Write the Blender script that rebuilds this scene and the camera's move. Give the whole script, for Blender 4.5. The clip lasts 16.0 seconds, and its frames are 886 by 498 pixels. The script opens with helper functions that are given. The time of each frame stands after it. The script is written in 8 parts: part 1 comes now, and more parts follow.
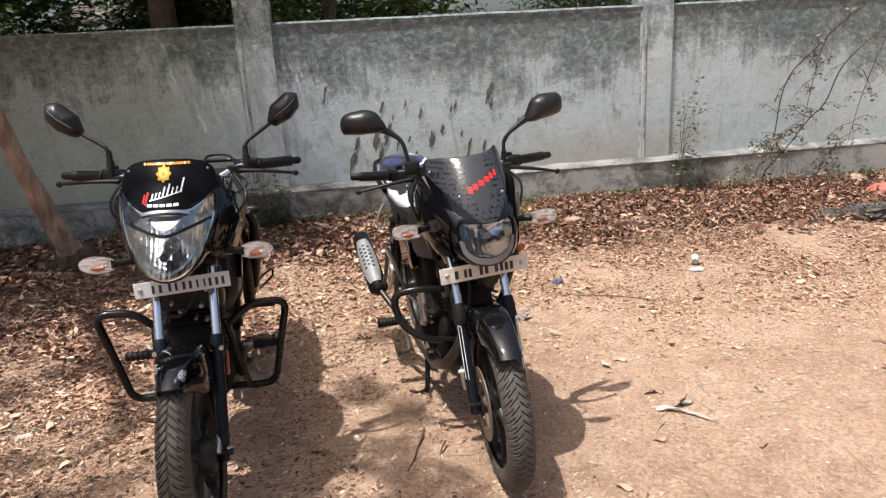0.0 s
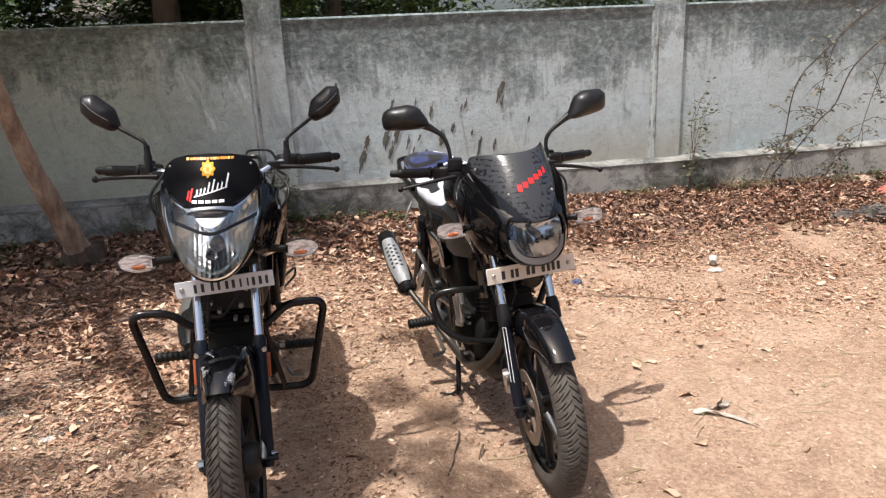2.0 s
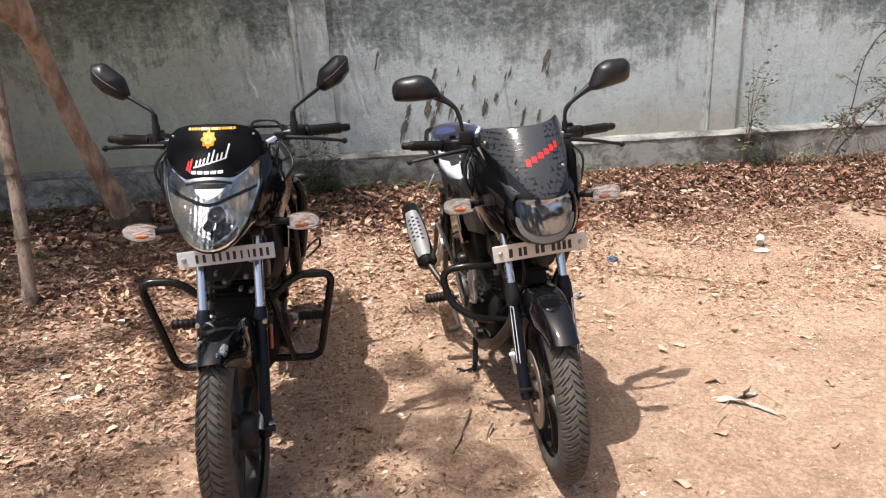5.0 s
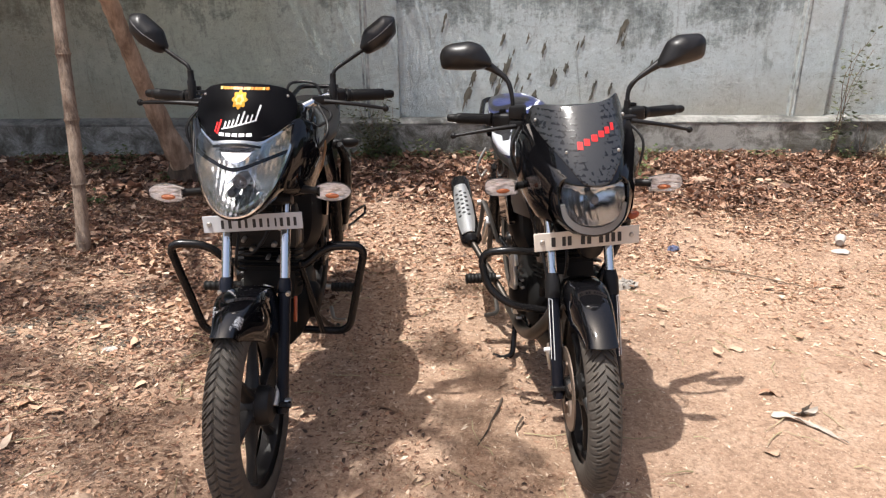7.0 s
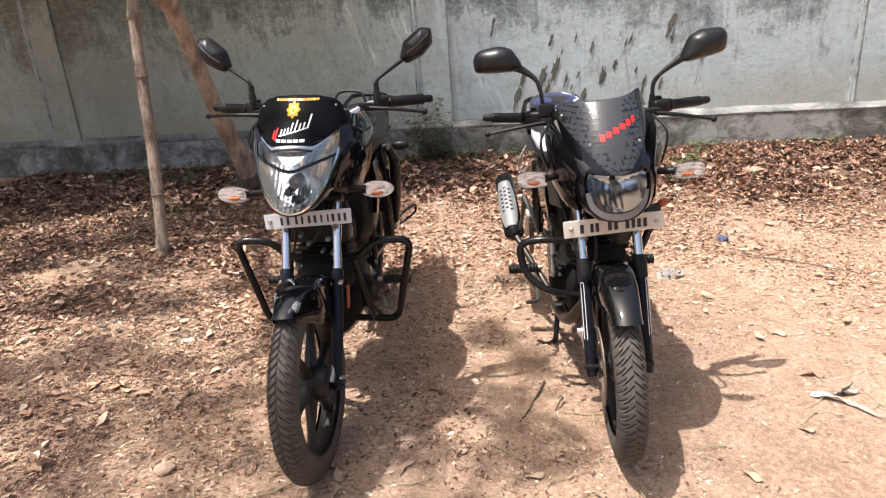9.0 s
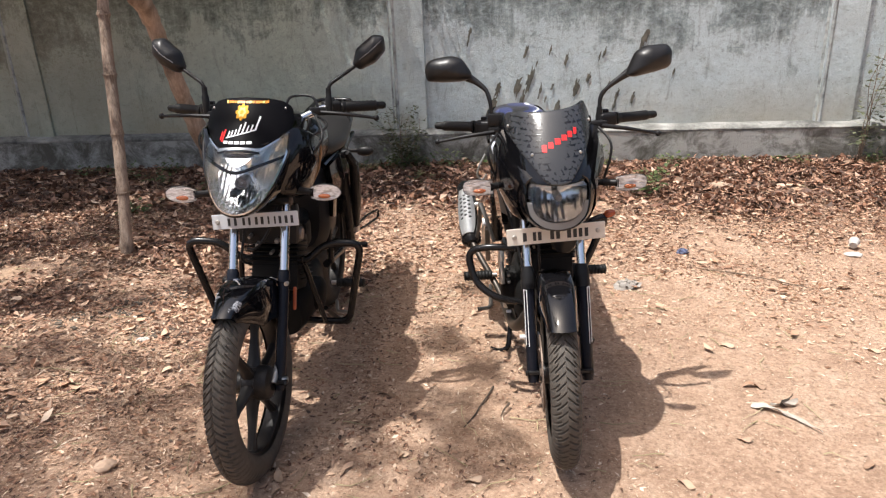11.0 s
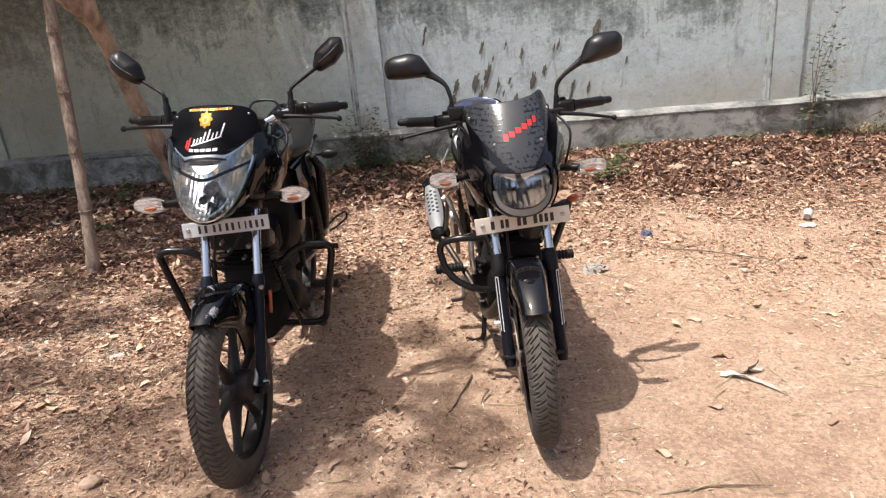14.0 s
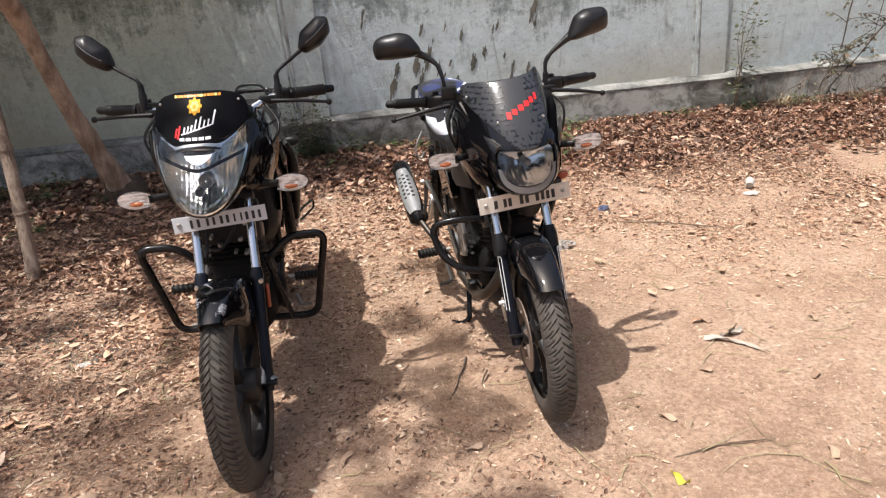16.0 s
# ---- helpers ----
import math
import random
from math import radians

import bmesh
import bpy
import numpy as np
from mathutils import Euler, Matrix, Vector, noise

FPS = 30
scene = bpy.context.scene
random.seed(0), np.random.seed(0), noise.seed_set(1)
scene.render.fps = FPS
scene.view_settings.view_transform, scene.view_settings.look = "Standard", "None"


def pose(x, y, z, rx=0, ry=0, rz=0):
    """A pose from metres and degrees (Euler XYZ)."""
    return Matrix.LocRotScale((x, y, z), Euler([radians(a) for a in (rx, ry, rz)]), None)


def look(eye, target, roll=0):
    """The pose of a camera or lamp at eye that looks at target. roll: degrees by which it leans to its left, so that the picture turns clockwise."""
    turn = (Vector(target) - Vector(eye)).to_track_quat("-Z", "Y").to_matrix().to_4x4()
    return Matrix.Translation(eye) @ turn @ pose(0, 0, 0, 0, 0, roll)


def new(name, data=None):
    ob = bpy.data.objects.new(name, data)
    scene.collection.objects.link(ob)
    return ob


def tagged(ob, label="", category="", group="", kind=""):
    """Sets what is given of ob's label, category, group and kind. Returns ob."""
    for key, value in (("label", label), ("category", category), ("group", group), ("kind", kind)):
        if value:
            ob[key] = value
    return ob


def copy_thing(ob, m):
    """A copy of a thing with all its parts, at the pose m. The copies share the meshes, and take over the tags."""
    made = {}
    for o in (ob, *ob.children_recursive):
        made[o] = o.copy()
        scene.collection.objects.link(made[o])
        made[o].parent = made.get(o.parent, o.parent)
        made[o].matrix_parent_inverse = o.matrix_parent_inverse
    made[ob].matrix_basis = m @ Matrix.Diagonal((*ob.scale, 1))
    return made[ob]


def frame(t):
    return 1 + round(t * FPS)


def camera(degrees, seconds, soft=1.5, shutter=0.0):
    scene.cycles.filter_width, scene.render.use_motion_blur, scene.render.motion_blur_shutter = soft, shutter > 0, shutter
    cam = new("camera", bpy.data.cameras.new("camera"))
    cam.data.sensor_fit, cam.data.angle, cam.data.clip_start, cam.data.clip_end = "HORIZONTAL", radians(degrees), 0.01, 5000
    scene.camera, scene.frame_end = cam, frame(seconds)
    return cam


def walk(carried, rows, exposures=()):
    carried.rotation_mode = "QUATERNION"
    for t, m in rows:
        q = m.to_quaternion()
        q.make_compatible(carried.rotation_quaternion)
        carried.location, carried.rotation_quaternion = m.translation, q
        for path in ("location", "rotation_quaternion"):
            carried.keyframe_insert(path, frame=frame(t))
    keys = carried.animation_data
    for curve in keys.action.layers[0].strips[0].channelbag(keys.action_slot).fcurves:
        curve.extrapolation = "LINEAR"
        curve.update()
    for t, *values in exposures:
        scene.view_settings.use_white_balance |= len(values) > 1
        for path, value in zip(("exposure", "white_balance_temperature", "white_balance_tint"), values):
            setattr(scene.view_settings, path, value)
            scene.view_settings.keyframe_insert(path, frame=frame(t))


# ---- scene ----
cam = camera(67.2, 16.0, 1.25)
PATH = [
    (0, (0.079, 0.139, 1.36), (0.354, 2.045, 0.822), -3.4),
    (0.5, (0.11, 0.087, 1.35), (0.289, 2.004, 0.807), -2.5),
    (1, (0.043, 0.144, 1.355), (0.311, 2.053, 0.82), -2.3),
    (1.5, (-0.045, 0.203, 1.348), (0.318, 2.089, 0.79), -2.5),
    (2, (-0.086, 0.221, 1.352), (0.217, 2.123, 0.812), -2.9),
    (2.5, (-0.107, 0.227, 1.342), (0.184, 2.118, 0.759), -2.6),
    (3, (-0.132, 0.219, 1.333), (0.051, 2.106, 0.697), -2.1),
    (3.5, (-0.121, 0.211, 1.338), (0.06, 2.1, 0.706), -2.1),
    (4, (-0.059, 0.207, 1.343), (0.12, 2.114, 0.766), -1.8),
    (4.2, (-0.023, 0.209, 1.347), (0.093, 2.111, 0.739), -3.6),
    (6.3, (0.118, 0.373, 1.341), (0.216, 2.27, 0.716), -0.2),
    (6.5, (0.113, 0.384, 1.339), (0.127, 2.275, 0.686), 0.6),
    (7, (0.158, 0.394, 1.344), (0.096, 2.264, 0.637), -0.6),
    (7.5, (0.246, 0.389, 1.338), (0.099, 2.244, 0.606), -2.5),
    (8, (0.29, 0.36, 1.343), (-0.029, 2.204, 0.638), -5.5),
    (8.5, (0.271, 0.31, 1.359), (-0.047, 2.181, 0.726), -4.7),
    (9, (0.247, 0.225, 1.362), (-0.006, 2.086, 0.672), -4.1),
    (9.5, (0.252, 0.179, 1.352), (0.179, 2.046, 0.637), -2.3),
    (10, (0.313, 0.175, 1.361), (0.163, 2.055, 0.696), -2.3),
    (10.2, (0.339, 0.18, 1.357), (0.156, 2.049, 0.669), -2.3),
    (12.3, (0.385, 0.303, 1.359), (0.167, 2.188, 0.726), -2.1),
    (12.5, (0.353, 0.322, 1.355), (0.198, 2.204, 0.696), -2.6),
    (13, (0.314, 0.327, 1.358), (0.281, 2.193, 0.64), -3.0),
    (13.5, (0.332, 0.251, 1.362), (0.302, 2.16, 0.767), -3.1),
    (14, (0.371, 0.158, 1.349), (0.254, 2.037, 0.675), -5.1),
    (14.5, (0.362, 0.132, 1.351), (0.161, 2.003, 0.673), -6.4),
    (15, (0.295, 0.148, 1.356), (0.17, 2.017, 0.656), -5.7),
    (15.5, (0.19, 0.17, 1.357), (0.216, 2.04, 0.649), -5.4),
    (16, (0.109, 0.19, 1.351), (0.224, 2.047, 0.617), -5.7),
]
# the picture brightens a little in the middle of the walk
EXPOSURES = [(0.0, 0.25), (2.0, 0.27), (3.5, 0.38), (4.2, 0.38), (6.3, 0.30), (7.0, 0.38), (8.3, 0.48), (9.0, 0.58), (9.6, 0.40), (10.2, 0.38), (12.5, 0.41), (13.4, 0.36), (14.2, 0.38), (16.0, 0.26)]
walk(cam, [(t, look(eye, target, roll)) for t, eye, target, roll in PATH], EXPOSURES)

# ---- light ----
SUN_TO = Vector((-0.287, -0.125, 1.0)).normalized()
sun = new("sun", bpy.data.lights.new("sun", "SUN"))
sun.data.energy, sun.data.angle, sun.data.color = 5.0, radians(0.53), (1.0, 0.99, 0.965)
sun.rotation_euler = SUN_TO.to_track_quat("Z", "Y").to_euler()
world = bpy.data.worlds.new("world")
scene.world = world
world.use_nodes = True
_wn = world.node_tree.nodes
_sky = _wn.new("ShaderNodeTexSky")
_sky.sky_type, _sky.sun_disc = "NISHITA", False
_sky.sun_elevation, _sky.sun_rotation = math.asin(SUN_TO.z), math.atan2(SUN_TO.x, SUN_TO.y)
_sky.dust_density, _sky.air_density = 6.0, 0.9
_wn["Background"].inputs["Strength"].default_value = 0.145
world.node_tree.links.new(_sky.outputs["Color"], _wn["Background"].inputs["Color"])

# ---- materials ----


def mat(name, base, rough=0.5, metal=0.0, spec=0.5, coat=0.0):
    """A node material with its principled shader; returns the material, its nodes and links."""
    m = bpy.data.materials.new(name)
    m.use_nodes = True
    b = m.node_tree.nodes["Principled BSDF"]
    b.inputs["Base Color"].default_value = (*base, 1)
    b.inputs["Roughness"].default_value = rough
    b.inputs["Metallic"].default_value = metal
    b.inputs["Specular IOR Level"].default_value = spec
    b.inputs["Coat Weight"].default_value = coat
    b.inputs["Coat Roughness"].default_value = 0.06
    return m


def node(m, kind, **values):
    n = m.node_tree.nodes.new(kind)
    for key, value in values.items():
        n.inputs[key].default_value = value
    return n


def wire(m, a, b):
    m.node_tree.links.new(a, b)


def ramp(m, source, stops, interp="LINEAR"):
    r = m.node_tree.nodes.new("ShaderNodeValToRGB")
    r.color_ramp.interpolation = interp
    e = r.color_ramp.elements
    while len(e) < len(stops):
        e.new(0.5)
    for el, (pos, col) in zip(e, stops):
        el.position = pos
        el.color = (*col, 1) if len(col) == 3 else col
    wire(m, source, r.inputs["Fac"])
    return r.outputs["Color"]


def coords(m, scale=(1, 1, 1), kind="Object"):
    tc = m.node_tree.nodes.new("ShaderNodeTexCoord")
    mp = m.node_tree.nodes.new("ShaderNodeMapping")
    mp.inputs["Scale"].default_value = scale
    wire(m, tc.outputs[kind], mp.inputs["Vector"])
    return mp.outputs["Vector"]


def noisy(m, vec, scale, detail=6.0, rough=0.6, distort=0.0):
    n = node(m, "ShaderNodeTexNoise", Scale=scale, Detail=detail, Roughness=rough, Distortion=distort)
    wire(m, vec, n.inputs["Vector"])
    return n.outputs["Fac"]


def mix(m, fac, a, b, blend="MIX"):
    n = m.node_tree.nodes.new("ShaderNodeMix")
    n.data_type, n.blend_type = "RGBA", blend
    for sock, v in ((n.inputs["Factor"], fac), (n.inputs["A"], a), (n.inputs["B"], b)):
        if isinstance(v, (int, float)):
            sock.default_value = v
        elif isinstance(v, tuple):
            sock.default_value = (*v, 1)
        else:
            wire(m, v, sock)
    return n.outputs["Result"]


def calc(m, op, a, b=0.0, c=0.0):
    n = m.node_tree.nodes.new("ShaderNodeMath")
    n.operation = op
    for sock, v in zip(n.inputs, (a, b, c)):
        if isinstance(v, (int, float)):
            sock.default_value = v
        else:
            wire(m, v, sock)
    return n.outputs["Value"]


def finish(m, color=None, rough=None, height=None, strength=0.3, distance=0.01):
    b = m.node_tree.nodes["Principled BSDF"]
    if color is not None:
        wire(m, color, b.inputs["Base Color"])
    if rough is not None:
        wire(m, rough, b.inputs["Roughness"])
    if height is not None:
        n = node(m, "ShaderNodeBump", Strength=strength, Distance=distance)
        wire(m, height, n.inputs["Height"])
        wire(m, n.outputs["Normal"], b.inputs["Normal"])
    return m


def ramp_value(m, source, lo, hi):
    n = m.node_tree.nodes.new("ShaderNodeMapRange")
    n.inputs["To Min"].default_value, n.inputs["To Max"].default_value = lo, hi
    wire(m, source, n.inputs["Value"])
    return n.outputs["Result"]


def dusty(name, base, rough, dust=0.25, coat=0.0, metal=0.0, scale=30.0, spec=0.5):
    """A hard surface with a thin uneven film of tan dust and fine smears."""
    m = mat(name, base, rough, metal, spec, coat)
    v = coords(m)
    big = noisy(m, v, scale * 0.25, 4, 0.6)
    fine = noisy(m, v, scale * 6, 5, 0.7)
    film = calc(m, "MULTIPLY", ramp_value(m, big, 0.0, 1.0), fine)
    film = calc(m, "MULTIPLY", film, dust)
    col = mix(m, film, base, (0.42, 0.32, 0.22))
    r = calc(m, "ADD", calc(m, "MULTIPLY", film, 0.9), rough)
    return finish(m, col, r, fine if rough > 0.2 else None, 0.03, 0.002)


PAINT = dusty("gloss_black_paint", (0.004, 0.004, 0.005), 0.05, 0.008, 0.0, spec=0.5)


def make_scuffed():
    """Gloss black paint with a few pale scrapes."""
    m = mat("scuffed_black_paint", (0.004, 0.004, 0.005), 0.07, 0, 0.6)
    patch = noisy(m, coords(m, (1.6, 1, 1)), 16, 3, 0.5, 0.4)
    fine = noisy(m, coords(m, (1, 2.5, 1)), 120, 4, 0.7)
    mask = calc(m, "MULTIPLY", ramp(m, patch, [(0.63, (0, 0, 0)), (0.67, (1, 1, 1))]), ramp(m, fine, [(0.42, (0, 0, 0)), (0.55, (1, 1, 1))]))
    rough = calc(m, "ADD", calc(m, "MULTIPLY", mask, 0.5), 0.06)
    return finish(m, mix(m, mask, (0.004, 0.004, 0.005), (0.38, 0.38, 0.40)), rough)


PAINT_DUST = make_scuffed()
PLASTIC = dusty("matte_black_plastic", (0.010, 0.010, 0.011), 0.40, 0.03, spec=0.2)
MIRROR_SHELL = dusty("satin_black_plastic", (0.008, 0.008, 0.009), 0.36, 0.04, spec=0.34)
GUARD = dusty("black_powder_coat", (0.007, 0.007, 0.008), 0.24, 0.03, spec=0.32)
SLIDER = dusty("blue_black_fork_paint", (0.006, 0.008, 0.014), 0.24, 0.03, spec=0.2)
ENGINE = dusty("sooty_engine_casting", (0.008, 0.008, 0.008), 0.55, 0.02, spec=0.1)
ENGINE_LIGHT = dusty("grey_engine_casting", (0.14, 0.135, 0.13), 0.35, 0.3, metal=0.8)
LAMP_GREY = dusty("grey_lamp_plastic", (0.12, 0.12, 0.125), 0.22, 0.12)
ALLOY = dusty("cast_aluminium", (0.60, 0.595, 0.585), 0.26, 0.15, metal=0.9)
CHROME = dusty("chrome", (0.82, 0.83, 0.85), 0.09, 0.10, metal=1.0)
STEEL = dusty("dull_steel", (0.45, 0.44, 0.42), 0.38, 0.4, metal=0.9)
DARK_PIPE = dusty("browned_pipe", (0.06, 0.052, 0.045), 0.4, 0.12, metal=0.7)
SHIELD = dusty("polished_shield", (0.72, 0.72, 0.72), 0.30, 0.10, metal=0.8)
RUSTY = dusty("rusty_disc_steel", (0.17, 0.125, 0.10), 0.45, 0.35, metal=0.5)
RIM = dusty("black_rim_paint", (0.010, 0.010, 0.011), 0.36, 0.07, spec=0.25)
RUBBER_GRIP = dusty("grip_rubber", (0.008, 0.008, 0.008), 0.55, 0.02, spec=0.25)
SEAT_BLACK = dusty("black_vinyl", (0.010, 0.010, 0.011), 0.42, 0.05, spec=0.3)
PLATE = dusty("white_plate_sheet", (0.52, 0.545, 0.58), 0.3, 0.3)
PLATE_CREAM = dusty("cream_plate_sheet", (0.66, 0.61, 0.54), 0.4, 0.35)
INK = mat("black_ink", (0.015, 0.015, 0.017), 0.5)
WHITE_FILM = mat("white_film", (0.78, 0.78, 0.78), 0.35)
RED_FILM = mat("red_film", (0.75, 0.02, 0.02), 0.35)
GOLD_FILM = mat("gold_film", (0.80, 0.40, 0.03), 0.6, 0, 0.2)
PALE_GOLD = mat("pale_gold_film", (0.85, 0.66, 0.22), 0.5, 0, 0.2)
ORANGE_FILM = mat("orange_film", (0.75, 0.27, 0.03), 0.4)
COPPER_FILM = dusty("copper_film", (0.42, 0.22, 0.10), 0.3, 0.2, metal=0.4)
AMBER = mat("amber_bulb", (0.52, 0.17, 0.07), 0.25)
RED_LENS = mat("red_lens", (0.35, 0.01, 0.01), 0.12)
ORANGE_REFLECTOR = mat("orange_reflector", (0.36, 0.08, 0.03), 0.25)
SEAM = mat("dark_seam", (0.03, 0.03, 0.03), 0.5)
VISOR = dusty("black_acrylic", (0.004, 0.004, 0.005), 0.45, 0.008, spec=0.05)
BULB_DARK = mat("bulb_cap", (0.03, 0.03, 0.035), 0.3)
MIRROR_GLASS = mat("mirror_glass", (0.9, 0.9, 0.9), 0.02, 1.0)


def make_rubber():
    """Grey worn rubber under a film of road dust."""
    m = mat("tyre_rubber", (0.06, 0.056, 0.052), 0.7, 0, 0.25)
    v = coords(m)
    f = noisy(m, v, 60, 6, 0.7)
    big = noisy(m, v, 9, 4, 0.6)
    film = calc(m, "MULTIPLY", f, big)
    col = mix(m, calc(m, "MULTIPLY", film, 0.6), (0.036, 0.034, 0.032), (0.30, 0.25, 0.20))
    return finish(m, col, None, f, 0.2, 0.002)


RUBBER = make_rubber()


def make_clear():
    m = mat("clear_lens", (0.95, 0.97, 1.0), 0.03)
    b = m.node_tree.nodes["Principled BSDF"]
    b.inputs["Transmission Weight"].default_value = 1.0
    b.inputs["IOR"].default_value = 1.25
    return m


CLEAR = make_clear()


def make_ribbed():
    """Clear moulded lens with fine ribs."""
    m = mat("ribbed_lens", (1.0, 0.99, 0.98), 0.03)
    b = m.node_tree.nodes["Principled BSDF"]
    b.inputs["Transmission Weight"].default_value = 1.0
    b.inputs["IOR"].default_value = 1.14
    wave = node(m, "ShaderNodeTexWave", Scale=38.0, Distortion=0.3)
    wave.bands_direction = "X"
    wire(m, coords(m), wave.inputs["Vector"])
    return finish(m, None, None, wave.outputs["Fac"], 0.35, 0.002)


def make_signal_back():
    """Pressed bright reflector of a turn signal; the glints and dark of its dimples are painted into the colour."""
    m = mat("signal_reflector", (0.80, 0.78, 0.76), 0.3, 0.25)
    blot = noisy(m, coords(m, (0.7, 1, 2.6)), 70, 2, 0.5)
    col = ramp(m, blot, [(0.36, (0.42, 0.40, 0.39)), (0.48, (0.76, 0.74, 0.73)), (0.6, (0.95, 0.94, 0.94))])
    return finish(m, col, None, blot, 0.7, 0.008)


SIGNAL_BACK = make_signal_back()
RIBBED = make_ribbed()


def make_facets():
    """A lamp bowl pressed into upright flutes that bend over broad dimples."""
    m = mat("faceted_reflector", (0.74, 0.77, 0.76), 0.22, 1.0)
    wave = node(m, "ShaderNodeTexWave", Scale=24.0, Distortion=2.2, Detail=1.0)
    wave.inputs["Detail Scale"].default_value = 0.6
    wave.bands_direction = "X"
    wire(m, coords(m, (1, 0.6, 0.35)), wave.inputs["Vector"])
    blot = noisy(m, coords(m, (1, 1, 0.8)), 24, 2, 0.5, 0.4)
    return finish(m, None, None, calc(m, "ADD", calc(m, "MULTIPLY", wave.outputs["Fac"], 0.11), blot), 0.42, 0.014)


FACETS = make_facets()


def make_flutes():
    """A lamp bowl with upright flutes."""
    m = mat("fluted_reflector", (0.62, 0.64, 0.65), 0.19, 1.0)
    wave = node(m, "ShaderNodeTexWave", Scale=17.0, Distortion=1.2)
    wave.bands_direction = "X"
    wire(m, coords(m), wave.inputs["Vector"])
    blot = noisy(m, coords(m, (1, 1, 0.6)), 19, 1, 0.4)
    return finish(m, None, None, calc(m, "ADD", calc(m, "MULTIPLY", wave.outputs["Fac"], 0.07), blot), 0.42, 0.020)


FLUTES = make_flutes()
FROST_TRIM = dusty("silver_trim", (0.50, 0.52, 0.53), 0.2, 0.1, metal=0.9)
PILOT = mat("pilot_reflector", (0.86, 0.88, 0.90), 0.16, 0.9)


def make_smoke():
    """Dark tinted glossy screen with a tread print down both sides."""
    m = mat("smoked_screen", (0.03, 0.032, 0.035), 0.22, 0, 0.55, 0.0)
    tc = m.node_tree.nodes.new("ShaderNodeTexCoord")
    sep = m.node_tree.nodes.new("ShaderNodeSeparateXYZ")
    wire(m, tc.outputs["Object"], sep.inputs["Vector"])
    away = calc(m, "ABSOLUTE", calc(m, "ADD", sep.outputs["X"], 0.012))
    br = node(m, "ShaderNodeTexBrick", Scale=1.0)
    br.offset, br.squash = 0.5, 1.0
    for key, value in (("Mortar Size", 0.10), ("Brick Width", 0.9), ("Row Height", 0.5)):
        br.inputs[key].default_value = value
    warp = node(m, "ShaderNodeMapping")
    warp.inputs["Rotation"].default_value = (radians(90), radians(24), 0)
    wire(m, coords(m, (44, 44, 34)), warp.inputs["Vector"])
    wire(m, warp.outputs["Vector"], br.inputs["Vector"])
    patch = noisy(m, coords(m), 85, 2, 0.5)
    cut = ramp(m, patch, [(0.49, (0, 0, 0)), (0.53, (0.9, 0.9, 0.9))])
    sides = ramp(m, calc(m, "ADD", away, calc(m, "MULTIPLY", ramp(m, sep.outputs["Z"], [(0.93, (1, 1, 1)), (0.985, (0, 0, 0))]), 0.03)), [(0.030, (0, 0, 0)), (0.036, (1, 1, 1))])
    line = calc(m, "MULTIPLY", calc(m, "MULTIPLY", br.outputs["Fac"], cut), sides)
    fine = noisy(m, coords(m), 300, 4, 0.7)
    col = mix(m, line, mix(m, calc(m, "MULTIPLY", fine, 0.3), (0.026, 0.027, 0.030), (0.10, 0.10, 0.10)), (0.003, 0.003, 0.004))
    return finish(m, col, calc(m, "ADD", calc(m, "MULTIPLY", fine, 0.12), 0.16), line, 0.1, 0.002)


SMOKE = make_smoke()


def make_seat_print():
    """Seat cover printed in blue, white and black bands that sweep across it."""
    m = mat("printed_seat_cover", (0.5, 0.5, 0.6), 0.32)
    v = coords(m, (1, 1, 1))
    w = node(m, "ShaderNodeTexNoise", Scale=3.4, Detail=0.5, Roughness=0.4, Distortion=0.5)
    wire(m, v, w.inputs["Vector"])
    tc = m.node_tree.nodes.new("ShaderNodeTexCoord")
    sep = m.node_tree.nodes.new("ShaderNodeSeparateXYZ")
    wire(m, tc.outputs["Object"], sep.inputs["Vector"])
    # bands rise from the rider's part over the step of the pillion part
    tone = calc(m, "MULTIPLY", calc(m, "SUBTRACT", sep.outputs["Z"], 0.80), 4.6)
    tone = calc(m, "ADD", tone, calc(m, "MULTIPLY", calc(m, "SUBTRACT", sep.outputs["Y"], 1.0), 0.22))
    tone = calc(m, "ADD", tone, calc(m, "MULTIPLY", calc(m, "SUBTRACT", w.outputs["Fac"], 0.5), 0.30))
    tone = calc(m, "SUBTRACT", tone, calc(m, "MULTIPLY", sep.outputs["X"], 0.9))
    blue, white, black = (0.025, 0.035, 0.11), (0.70, 0.72, 0.78), (0.010, 0.010, 0.013)
    col = ramp(m, tone, [(0.0, black), (0.13, blue), (0.19, white), (0.40, black), (0.46, white), (0.53, black), (0.57, blue), (0.63, white), (0.66, blue), (0.72, black), (0.78, blue), (0.84, white), (0.87, black)], "CONSTANT")
    f = noisy(m, v, 14, 4, 0.6)
    return finish(m, mix(m, calc(m, "MULTIPLY", f, 0.06), col, (0.35, 0.30, 0.25)), None, f, 0.4, 0.02)


SEAT_PRINT = make_seat_print()


